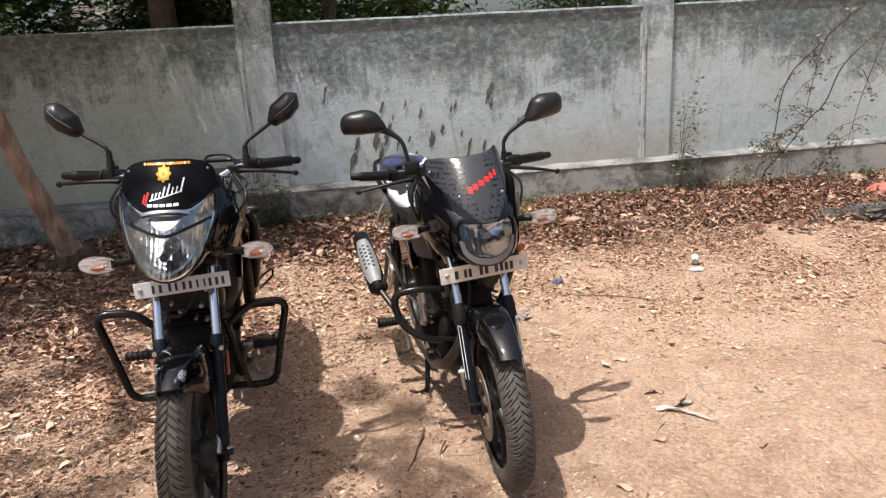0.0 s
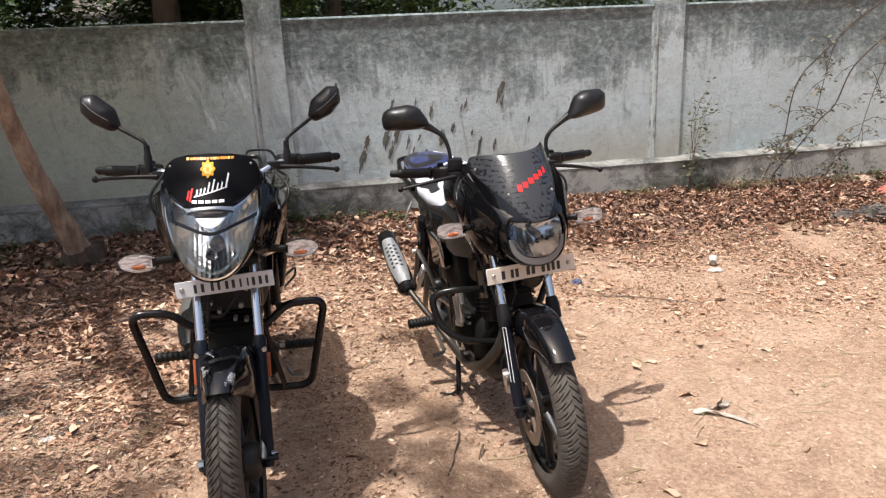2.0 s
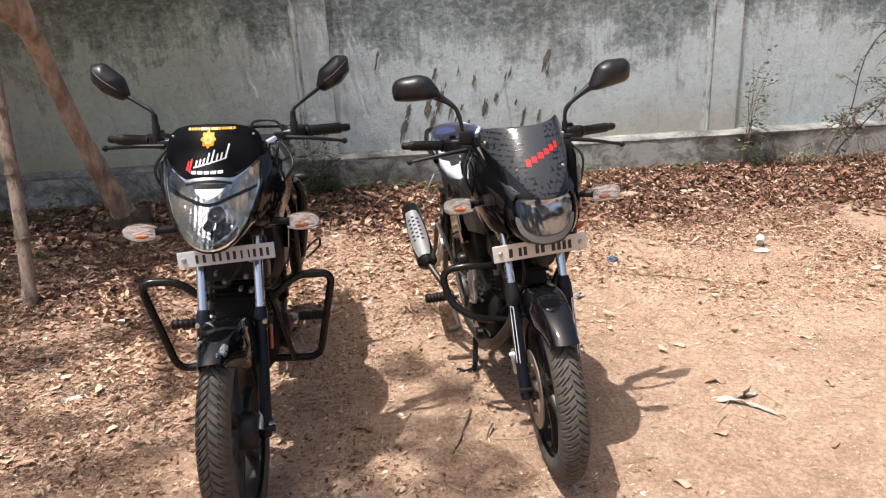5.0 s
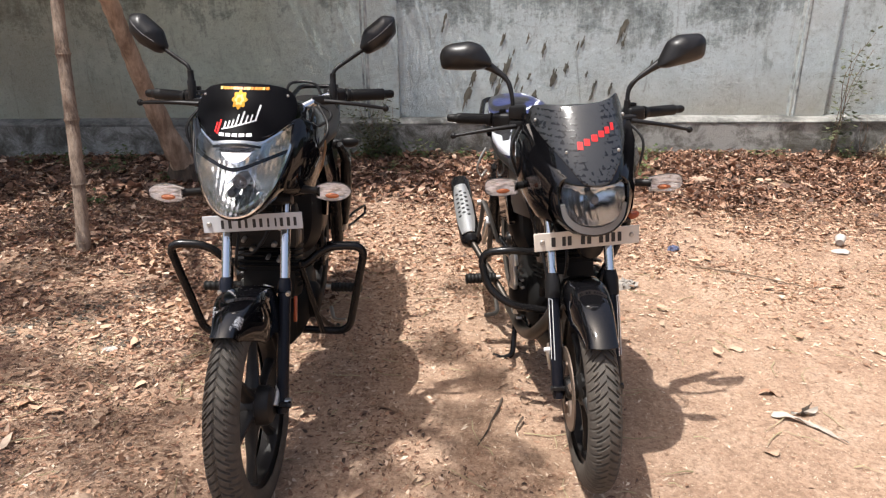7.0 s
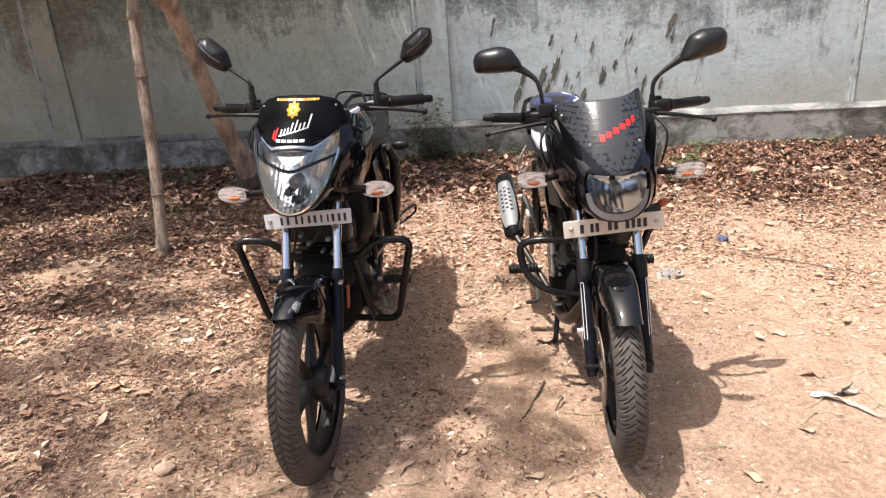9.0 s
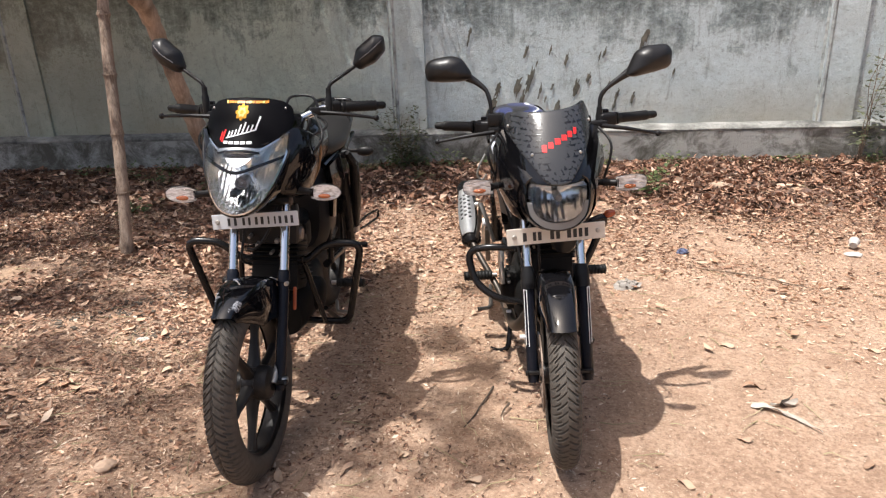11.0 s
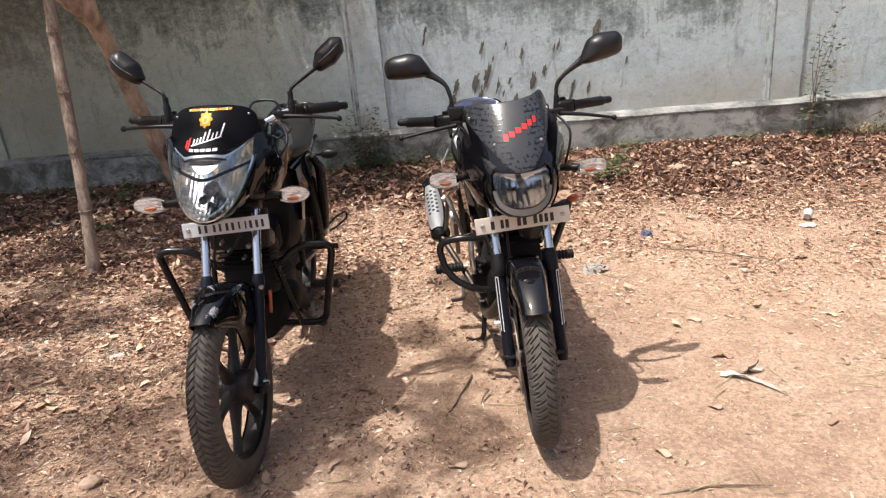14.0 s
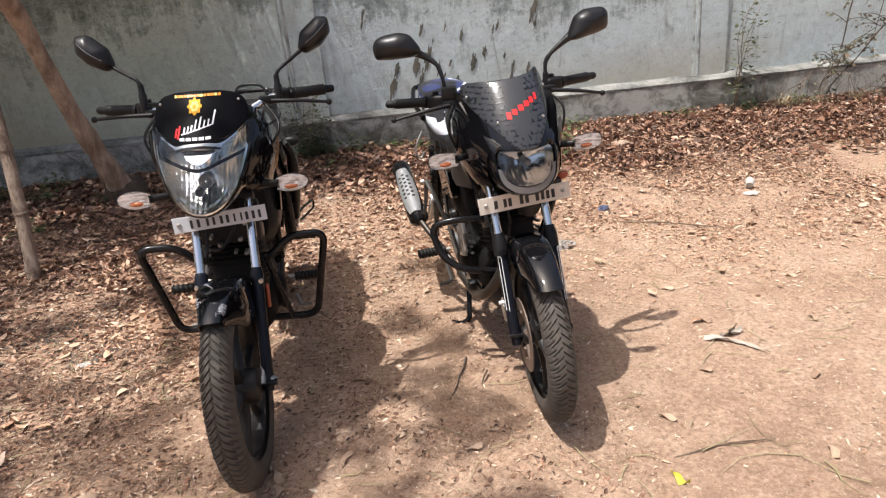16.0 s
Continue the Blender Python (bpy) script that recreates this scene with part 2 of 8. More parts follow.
def make_wall_mat(name="weathered_plaster", clean=0.0):
    """Old cement plaster: dark algae streaks run down from the top, pale lime and brown dirt below."""
    m = mat(name, (0.4, 0.4, 0.38), 0.88)
    v = coords(m)
    tc = m.node_tree.nodes.new("ShaderNodeTexCoord")
    sep = m.node_tree.nodes.new("ShaderNodeSeparateXYZ")
    wire(m, tc.outputs["Object"], sep.inputs["Vector"])
    z = sep.outputs["Z"]
    streak = noisy(m, coords(m, (4.2, 4.2, 0.9)), 1.5, 10, 0.74, 0.5)
    streak2 = noisy(m, coords(m, (24.0, 24.0, 1.6)), 1.0, 6, 0.7)
    blot = noisy(m, v, 2.6, 10, 0.76, 0.6)
    patchy = noisy(m, v, 0.55, 4, 0.6)
    fine = noisy(m, v, 38, 8, 0.75)
    grit = noisy(m, v, 210, 4, 0.8)
    n = m.node_tree.nodes.new("ShaderNodeMapRange")
    for key, value in (("From Min", 0.55), ("From Max", 1.72)):
        n.inputs[key].default_value = value
    wire(m, z, n.inputs["Value"])
    up = calc(m, "POWER", n.outputs["Result"], 1.25)
    # how dark the algae is: more at the top, broken up by the runs
    runs = calc(m, "ADD", calc(m, "MULTIPLY", streak, 0.45), calc(m, "MULTIPLY", calc(m, "ADD", calc(m, "MULTIPLY", calc(m, "SUBTRACT", blot, 0.5), 1.7), 0.5), 0.55))
    runs = calc(m, "ADD", runs, calc(m, "MULTIPLY", calc(m, "SUBTRACT", streak2, 0.5), 0.24))
    runs = calc(m, "ADD", runs, calc(m, "MULTIPLY", calc(m, "SUBTRACT", fine, 0.5), 0.30))
    algae = calc(m, "ADD", runs, calc(m, "MULTIPLY", calc(m, "SUBTRACT", up, 0.36), 0.60))
    algae = calc(m, "ADD", algae, calc(m, "MULTIPLY", calc(m, "SUBTRACT", patchy, 0.5), 0.9))
    # the growth thins out to the east, past the second pillar; under the tree the plaster is painted lighter to offset
    # the crown's shade
    shift = m.node_tree.nodes.new("ShaderNodeFloatCurve")
    for at, value in ((0.0, 0.54), (0.17, 0.50), (0.24, 0.38), (0.30, 0.30), (0.39, 0.31), (0.45, 0.47), (0.56, 0.47), (0.66, 0.28), (1.0, 0.30)):
        shift.mapping.curves[0].points.new(at, value)
    wire(m, calc(m, "MULTIPLY", calc(m, "ADD", sep.outputs["X"], 6.0), 1 / 14.0), shift.inputs["Value"])
    algae = calc(m, "ADD", algae, calc(m, "MULTIPLY", calc(m, "SUBTRACT", shift.outputs["Value"], 0.5 + clean), 0.62))
    dark = ramp(m, algae, [(0.49, (0, 0, 0)), (0.56, (0.5, 0.5, 0.5)), (0.72, (0.92, 0.92, 0.92))])
    lime = mix(m, ramp(m, blot, [(0.35, (0, 0, 0)), (0.7, (1, 1, 1))]), (0.50, 0.58, 0.59), (0.69, 0.785, 0.81))
    lime = mix(m, calc(m, "MULTIPLY", fine, 0.5), lime, (0.56, 0.63, 0.64))
    mott = noisy(m, coords(m, (1.0, 1.0, 1.5)), 13, 9, 0.78, 0.5)
    lime = mix(m, ramp(m, mott, [(0.36, (0.42, 0.42, 0.42)), (0.48, (0, 0, 0))]), lime, (0.23, 0.265, 0.255))
    speck = noisy(m, v, 75, 5, 0.7)
    lime = mix(m, ramp(m, speck, [(0.33, (0.7, 0.7, 0.7)), (0.42, (0, 0, 0))]), lime, (0.22, 0.25, 0.24))
    lime = mix(m, ramp(m, mott, [(0.56, (0, 0, 0)), (0.66, (0.55, 0.55, 0.55))]), lime, (0.80, 0.87, 0.89))
    crust = ramp(m, mott, [(0.34, (0.048, 0.060, 0.058)), (0.50, (0.13, 0.16, 0.158)), (0.64, (0.34, 0.40, 0.40))])
    col = mix(m, dark, lime, crust)
    # thin drips run down through the lime as well
    drip = noisy(m, coords(m, (9.0, 9.0, 1.4)), 1.0, 9, 0.78, 0.9)
    col = mix(m, ramp(m, drip, [(0.32, (0.55, 0.55, 0.55)), (0.44, (0, 0, 0))]), col, (0.15, 0.17, 0.165))
    # yellow-green tint on the western stretch under the tree, browner towards its far end
    west = m.node_tree.nodes.new("ShaderNodeMapRange")
    for key, value in (("From Min", -0.3), ("From Max", -1.6), ("To Max", 0.85)):
        west.inputs[key].default_value = value
    wire(m, sep.outputs["X"], west.inputs["Value"])
    col = mix(m, west.outputs["Result"], col, mix(m, 1.0, col, (1.04, 1.01, 0.78), "MULTIPLY"))
    far = m.node_tree.nodes.new("ShaderNodeMapRange")
    for key, value in (("From Min", -2.2), ("From Max", -3.6), ("To Max", 0.6)):
        far.inputs[key].default_value = value
    wire(m, sep.outputs["X"], far.inputs["Value"])
    col = mix(m, calc(m, "MULTIPLY", far.outputs["Result"], ramp(m, patchy, [(0.35, (0.4, 0.4, 0.4)), (0.6, (1, 1, 1))])), col, (0.235, 0.20, 0.145))
    brown = ramp(m, noisy(m, coords(m, (1, 1, 2.2)), 1.1, 5, 0.65), [(0.5, (0, 0, 0)), (0.74, (0.20, 0.20, 0.20))])
    col = mix(m, brown, col, (0.20, 0.175, 0.13))
    h = calc(m, "ADD", calc(m, "MULTIPLY", fine, 0.7), calc(m, "MULTIPLY", grit, 0.3))
    h = calc(m, "ADD", h, calc(m, "MULTIPLY", blot, 1.2))
    ochre = m.node_tree.nodes.new("ShaderNodeMapRange")
    for key, value in (("From Min", 0.75), ("From Max", 0.40), ("To Max", 0.55)):
        ochre.inputs[key].default_value = value
    wire(m, z, ochre.inputs["Value"])
    col = mix(m, calc(m, "MULTIPLY", ochre.outputs["Result"], ramp(m, patchy, [(0.42, (0, 0, 0)), (0.6, (1, 1, 1))])), col, (0.40, 0.33, 0.22))
    return finish(m, col, None, h, 0.85, 0.024)


WALL = make_wall_mat()
WALL_CLEAN = make_wall_mat("smooth_pillar_plaster", 0.26)


def make_plinth_mat():
    m = mat("damp_plinth_plaster", (0.3, 0.3, 0.28), 0.9)
    v = coords(m)
    blot = noisy(m, v, 4.5, 10, 0.78, 0.6)
    fine = noisy(m, v, 45, 8, 0.75)
    big = noisy(m, v, 0.9, 4, 0.6)
    a = calc(m, "ADD", calc(m, "MULTIPLY", blot, 0.7), calc(m, "MULTIPLY", big, 0.5))
    col = ramp(m, a, [(0.52, (0.06, 0.063, 0.058)), (0.58, (0.20, 0.205, 0.195)), (0.65, (0.48, 0.48, 0.46))])
    col = mix(m, calc(m, "MULTIPLY", fine, 0.5), col, (0.27, 0.23, 0.165))
    return finish(m, col, None, calc(m, "ADD", fine, blot), 0.6, 0.015)


PLINTH = make_plinth_mat()


def make_ledge_mat():
    m = mat("lime_ledge", (0.5, 0.48, 0.44), 0.9)
    v = coords(m)
    blot = noisy(m, v, 4.0, 7, 0.7, 0.3)
    col = ramp(m, blot, [(0.38, (0.09, 0.088, 0.08)), (0.52, (0.23, 0.225, 0.205)), (0.70, (0.42, 0.405, 0.37))])
    return finish(m, col, None, noisy(m, v, 50, 7, 0.75), 0.6, 0.01)


LEDGE = make_ledge_mat()


def make_bead_mat():
    m = mat("pale_plaster_bead", (0.6, 0.6, 0.58), 0.9)
    v = coords(m)
    blot = noisy(m, v, 9.0, 7, 0.7, 0.3)
    col = ramp(m, blot, [(0.36, (0.16, 0.17, 0.165)), (0.5, (0.36, 0.385, 0.375)), (0.68, (0.54, 0.57, 0.56))])
    return finish(m, col, None, noisy(m, v, 50, 7, 0.75), 0.7, 0.012)


BEAD = make_bead_mat()


def make_soil():
    """Dry reddish sandy soil, with chaff, pebbles and darker humus where leaves rot."""
    m = mat("dry_sandy_soil", (0.4, 0.3, 0.2), 0.95)
    v = coords(m)
    big = noisy(m, v, 0.9, 6, 0.65, 0.3)
    mid = noisy(m, v, 6.5, 8, 0.72)
    fine = noisy(m, v, 55, 8, 0.8)
    grit = noisy(m, v, 260, 5, 0.8)
    col = ramp(m, calc(m, "ADD", calc(m, "MULTIPLY", mid, 0.65), calc(m, "MULTIPLY", big, 0.35)), [(0.34, (0.28, 0.17, 0.11)), (0.5, (0.45, 0.295, 0.20)), (0.66, (0.56, 0.40, 0.29))])
    col = mix(m, ramp(m, fine, [(0.38, (0.75, 0.75, 0.75)), (0.54, (0, 0, 0))]), col, (0.18, 0.11, 0.07))
    col = mix(m, ramp(m, fine, [(0.56, (0, 0, 0)), (0.68, (0.6, 0.6, 0.6))]), col, (0.66, 0.51, 0.38))
    vor = node(m, "ShaderNodeTexVoronoi", Scale=110.0, Randomness=1.0)
    wire(m, v, vor.inputs["Vector"])
    chip = ramp(m, vor.outputs["Distance"], [(0.16, (1, 1, 1)), (0.28, (0, 0, 0))])
    pick = ramp(m, vor.outputs["Color"], [(0.68, (0, 0, 0)), (0.72, (1, 1, 1))])
    col = mix(m, calc(m, "MULTIPLY", chip, pick), col, (0.58, 0.46, 0.33))
    tc = m.node_tree.nodes.new("ShaderNodeTexCoord")
    sep = m.node_tree.nodes.new("ShaderNodeSeparateXYZ")
    wire(m, tc.outputs["Object"], sep.inputs["Vector"])
    # rotted leaf mould under the trees along the wall and to the west
    west = calc(m, "MULTIPLY", calc(m, "SUBTRACT", -0.6, sep.outputs["X"]), 0.28)
    wallside = calc(m, "MULTIPLY", calc(m, "SUBTRACT", sep.outputs["Y"], 4.3), 0.45)
    humus = calc(m, "MAXIMUM", west, wallside)
    humus = calc(m, "ADD", humus, calc(m, "MULTIPLY", calc(m, "SUBTRACT", big, 0.5), 1.6))
    humus = ramp(m, calc(m, "ADD", humus, calc(m, "MULTIPLY", calc(m, "SUBTRACT", mid, 0.5), 1.2)), [(0.05, (0, 0, 0)), (0.75, (0.8, 0.8, 0.8))])
    cell = node(m, "ShaderNodeTexVoronoi", Scale=42.0, Randomness=1.0)
    warp = node(m, "ShaderNodeVectorMath")
    warp.operation = "ADD"
    wn = node(m, "ShaderNodeTexNoise", Scale=30.0, Detail=3.0)
    wire(m, v, wn.inputs["Vector"])
    sc = node(m, "ShaderNodeVectorMath")
    sc.operation = "SCALE"
    sc.inputs["Scale"].default_value = 0.03
    wire(m, wn.outputs["Color"], sc.inputs[0])
    wire(m, v, warp.inputs[0])
    wire(m, sc.outputs["Vector"], warp.inputs[1])
    wire(m, warp.outputs["Vector"], cell.inputs["Vector"])
    bits = m.node_tree.nodes.new("ShaderNodeSeparateColor")
    wire(m, cell.outputs["Color"], bits.inputs["Color"])
    mould = ramp(m, bits.outputs["Red"], [(0.0, (0.08, 0.045, 0.03)), (0.35, (0.21, 0.115, 0.07)), (0.65, (0.37, 0.21, 0.13)), (1.0, (0.53, 0.35, 0.23))])
    mould = mix(m, ramp(m, cell.outputs["Distance"], [(0.25, (0, 0, 0)), (0.6, (0.8, 0.8, 0.8))]), mould, (0.12, 0.075, 0.05))
    # matted straw: sunlit patches painted pale, shaded ones painted dark
    sun_patch = noisy(m, v, 3.2, 4, 0.6, 0.4)
    mould = mix(m, ramp(m, sun_patch, [(0.52, (0, 0, 0)), (0.62, (0.6, 0.6, 0.6))]), mould, (0.62, 0.43, 0.27))
    mould = mix(m, ramp(m, sun_patch, [(0.36, (0.6, 0.6, 0.6)), (0.46, (0, 0, 0))]), mould, (0.11, 0.062, 0.04))
    col = mix(m, humus, col, mould)
    h = calc(m, "ADD", calc(m, "MULTIPLY", fine, 0.6), calc(m, "MULTIPLY", grit, 0.35))
    h = calc(m, "ADD", h, calc(m, "MULTIPLY", mid, 0.8))
    return finish(m, col, None, h, 0.75, 0.02)


SOIL = make_soil()


def make_leaf(name, stops, trans=0.0, rough=0.65, single=False):
    """Leaves whose colour varies from one leaf to the next."""
    m = mat(name, (0.3, 0.2, 0.1), rough)
    geo = m.node_tree.nodes.new("ShaderNodeNewGeometry")
    each = m.node_tree.nodes.new("ShaderNodeObjectInfo")
    col = ramp(m, each.outputs["Random"] if single else geo.outputs["Random Per Island"], stops)
    f = noisy(m, coords(m), 60, 5, 0.7)
    col = mix(m, calc(m, "MULTIPLY", f, 0.3), col, (0.12, 0.07, 0.04) if trans == 0 else (0.02, 0.05, 0.01))
    b = m.node_tree.nodes["Principled BSDF"]
    finish(m, col)
    if trans:
        t = m.node_tree.nodes.new("ShaderNodeBsdfTranslucent")
        ms = m.node_tree.nodes.new("ShaderNodeMixShader")
        ms.inputs["Fac"].default_value = trans
        wire(m, col, t.inputs["Color"])
        wire(m, b.outputs["BSDF"], ms.inputs[1])
        wire(m, t.outputs["BSDF"], ms.inputs[2])
        wire(m, ms.outputs["Shader"], m.node_tree.nodes["Material Output"].inputs["Surface"])
    return m


LITTER = make_leaf("dry_leaves", [(0.0, (0.20, 0.105, 0.06)), (0.2, (0.35, 0.19, 0.115)), (0.5, (0.52, 0.315, 0.20)), (0.8, (0.63, 0.43, 0.295)), (1.0, (0.73, 0.57, 0.43))])
LITTER_OLD = make_leaf("old_red_leaves", [(0.0, (0.035, 0.018, 0.012)), (0.35, (0.12, 0.055, 0.033)), (0.7, (0.28, 0.135, 0.08)), (0.9, (0.45, 0.255, 0.165)), (1.0, (0.62, 0.45, 0.33))])
CHAFF = make_leaf("leaf_chaff", [(0.0, (0.14, 0.08, 0.05)), (0.2, (0.34, 0.21, 0.135)), (0.6, (0.57, 0.41, 0.285)), (1.0, (0.82, 0.69, 0.54))])
FALLEN = make_leaf("fallen_leaf", [(0.0, (0.22, 0.13, 0.08)), (0.5, (0.42, 0.28, 0.19)), (1.0, (0.60, 0.45, 0.32))], 0.0, 0.65, True)
GREEN = make_leaf("green_leaves", [(0.0, (0.025, 0.055, 0.012)), (0.5, (0.05, 0.10, 0.02)), (1.0, (0.11, 0.16, 0.04))], 0.3, 0.45)
WEED = make_leaf("weed_leaves", [(0.0, (0.05, 0.085, 0.022)), (0.5, (0.09, 0.135, 0.038)), (1.0, (0.20, 0.21, 0.085))], 0.3, 0.5)
DRIED = make_leaf("dried_leaves", [(0.0, (0.045, 0.04, 0.025)), (0.6, (0.10, 0.085, 0.045)), (1.0, (0.20, 0.13, 0.08))], 0.1, 0.6)
STRAW = make_leaf("dry_straw", [(0.0, (0.30, 0.24, 0.12)), (1.0, (0.55, 0.46, 0.27))], 0.1, 0.6)
OLIVE = make_leaf("dusty_olive_leaves", [(0.0, (0.06, 0.068, 0.035)), (0.5, (0.12, 0.13, 0.065)), (1.0, (0.23, 0.235, 0.13))], 0.25, 0.6)


def make_bark(name, dark, light, scale=(14, 14, 3)):
    m = mat(name, light, 0.85)
    v = coords(m, scale)
    a = noisy(m, v, 1.4, 8, 0.72, 0.4)
    f = noisy(m, coords(m), 90, 6, 0.75)
    blot = noisy(m, coords(m), 5, 5, 0.6)
    col = ramp(m, calc(m, "ADD", calc(m, "MULTIPLY", a, 0.6), calc(m, "MULTIPLY", blot, 0.4)), [(0.40, dark), (0.58, light)])
    col = mix(m, calc(m, "MULTIPLY", f, 0.35), col, dark)
    return finish(m, col, None, calc(m, "ADD", a, f), 0.9, 0.014)


BARK = make_bark("brown_bark", (0.25, 0.17, 0.115), (0.66, 0.49, 0.355))
BARK_DARK = make_bark("dark_bark", (0.05, 0.035, 0.025), (0.16, 0.11, 0.075))
CANE = make_bark("dry_cane", (0.15, 0.10, 0.07), (0.50, 0.38, 0.29), (75, 75, 2.5))
TWIG = make_bark("dry_twig", (0.12, 0.08, 0.055), (0.36, 0.26, 0.18), (40, 40, 40))
THORN = make_bark("thorn_bark", (0.04, 0.03, 0.022), (0.14, 0.10, 0.07), (40, 40, 40))
MUD = make_bark("mud_splash", (0.085, 0.085, 0.07), (0.20, 0.185, 0.145), (30, 30, 12))
PAPER = dusty("pale_dry_husk", (0.43, 0.39, 0.335), 0.75, 0.5)
CARD = dusty("grey_card", (0.33, 0.30, 0.27), 0.8, 0.4)
BLUE_WRAP = dusty("blue_wrapper", (0.09, 0.12, 0.22), 0.35, 0.3)
WHITE_CUP = dusty("white_paper_cup", (0.46, 0.43, 0.40), 0.7, 0.6)
BLACK_BAG = dusty("black_bag", (0.03, 0.03, 0.032), 0.35, 0.5)
RED_BRICK = dusty("red_cloth", (0.40, 0.11, 0.08), 0.8, 0.3)
STONE = dusty("field_stone", (0.36, 0.25, 0.18), 0.9, 0.4)
YELLOW_LEAF = mat("yellow_leaf", (0.50, 0.45, 0.06), 0.5)
ASH = dusty("burnt_ash", (0.05, 0.042, 0.036), 0.9, 0.5)
ROOF_SHEET = dusty("asbestos_roof_sheet", (0.24, 0.21, 0.19), 0.85, 0.4)
HOUSE_WALL = dusty("brick_red_wall", (0.22, 0.06, 0.045), 0.85, 0.4)
BACKDROP = make_leaf("distant_foliage", [(0.0, (0.03, 0.06, 0.015)), (1.0, (0.08, 0.12, 0.03))], 0.2, 0.6)

# ---- mesh helpers ----
TAU = 2 * math.pi


class Mesh:
    """Verts and faces gathered piece by piece."""

    def __init__(self):
        self.v, self.f = [], []

    def add(self, verts, faces, m=None):
        o = len(self.v)
        self.v += [tuple(m @ Vector(p)) for p in verts] if m else [tuple(p) for p in verts]
        self.f += [tuple(i + o for i in q) for q in faces]
        return self

    def join(self, other, m=None):
        return self.add(other.v, other.f, m)


def fillet(pts, rad, n=5):
    """The polyline with its corners rounded."""
    pts = [Vector(p) for p in pts]
    out = [pts[0]]
    for a, b, c in zip(pts, pts[1:], pts[2:]):
        r = min(rad, (a - b).length * 0.48, (c - b).length * 0.48)
        p, q = b + (a - b).normalized() * r, b + (c - b).normalized() * r
        out += [(1 - s) ** 2 * p + 2 * s * (1 - s) * b + s * s * q for s in (k / n for k in range(n + 1))]
    return out + [pts[-1]]


def spline(pts, n=6):
    """Catmull-Rom through the points."""
    p = [Vector(q) for q in pts]
    p = [2 * p[0] - p[1], *p, 2 * p[-1] - p[-2]]
    out = []
    for i in range(1, len(p) - 2):
        for k in range(n):
            t = k / n
            a, b, c, d = p[i - 1 : i + 3]
            out.append(0.5 * (2 * b + (c - a) * t + (2 * a - 5 * b + 4 * c - d) * t * t + (3 * b - a - 3 * c + d) * t**3))
    return out + [p[-2]]


def tube(pts, r, segs=10, cap=True, flat=1.0):
    """A round bar along the points; r: one radius or one for each point."""
    pts = [Vector(p) for p in pts]
    rs = r if isinstance(r, (list, tuple)) else [r] * len(pts)
    if len(rs) != len(pts):
        rs = [rs[0] + (rs[-1] - rs[0]) * i / (len(pts) - 1) for i in range(len(pts))]
    m, up = Mesh(), None
    for i, p in enumerate(pts):
        d = (pts[min(i + 1, len(pts) - 1)] - pts[max(i - 1, 0)]).normalized()
        if up is None:
            up = d.orthogonal().normalized() if abs(d.z) > 0.9 else Vector((0, 0, 1))
        up = (up - d * up.dot(d)).normalized()
        side = d.cross(up)
        m.v += [tuple(p + rs[i] * (side * math.cos(a) + up * flat * math.sin(a))) for a in (TAU * k / segs for k in range(segs))]
    for i in range(len(pts) - 1):
        m.f += [(i * segs + k, i * segs + (k + 1) % segs, (i + 1) * segs + (k + 1) % segs, (i + 1) * segs + k) for k in range(segs)]
    if cap:
        m.f += [tuple(range(segs))[::-1], tuple((len(pts) - 1) * segs + k for k in range(segs))]
    return m


def loft(rings, cap=True):
    """Closed rings of equal count, skinned in order."""
    m, n = Mesh(), len(rings[0])
    for r in rings:
        m.v += [tuple(p) for p in r]
    for i in range(len(rings) - 1):
        m.f += [(i * n + k, i * n + (k + 1) % n, (i + 1) * n + (k + 1) % n, (i + 1) * n + k) for k in range(n)]
    if cap:
        m.f += [tuple(range(n))[::-1], tuple((len(rings) - 1) * n + k for k in range(n))]
    return m


def spin(profile, segs=48, centre=(0, 0, 0), axis="x"):
    """Profile of (radius, along) turned round an axis; a closed surface when the profile's ends meet."""
    m, n = Mesh(), len(profile)
    for s in range(segs):
        c, w = math.cos(TAU * s / segs), math.sin(TAU * s / segs)
        for r, x in profile:
            p = {"x": (x, r * c, r * w), "y": (r * c, x, r * w), "z": (r * c, r * w, x)}[axis]
            m.v.append(tuple(Vector(p) + Vector(centre)))
    for s in range(segs):
        t = (s + 1) % segs
        m.f += [(s * n + k, s * n + k + 1, t * n + k + 1, t * n + k) for k in range(n - 1)]
    return m


def rbox(size, at=(0, 0, 0), turn=(0, 0, 0), bevel=0.004, segs=2):
    bm = bmesh.new()
    bmesh.ops.create_cube(bm, size=1.0)
    bmesh.ops.scale(bm, vec=size, verts=bm.verts)
    bmesh.ops.bevel(bm, geom=bm.edges[:], offset=min(bevel, min(size) * 0.45), segments=segs, affect="EDGES", profile=0.6)
    bm.verts.index_update()
    m = Mesh().add([v.co[:] for v in bm.verts], [[v.index for v in f.verts] for f in bm.faces], pose(*at, *turn))
    bm.free()
    return m


def ball(r, at=(0, 0, 0), turn=(0, 0, 0), segs=16, rings=10):
    """Ellipsoid with radii r."""
    r = (r, r, r) if isinstance(r, (int, float)) else r
    prof = [(math.sin(math.pi * k / rings), -math.cos(math.pi * k / rings)) for k in range(rings + 1)]
    m = spin([(max(a, 1e-4), b) for a, b in prof], segs, axis="z")
    return Mesh().add([(x * r[0], y * r[1], z * r[2]) for x, y, z in m.v], m.f, pose(*at, *turn))


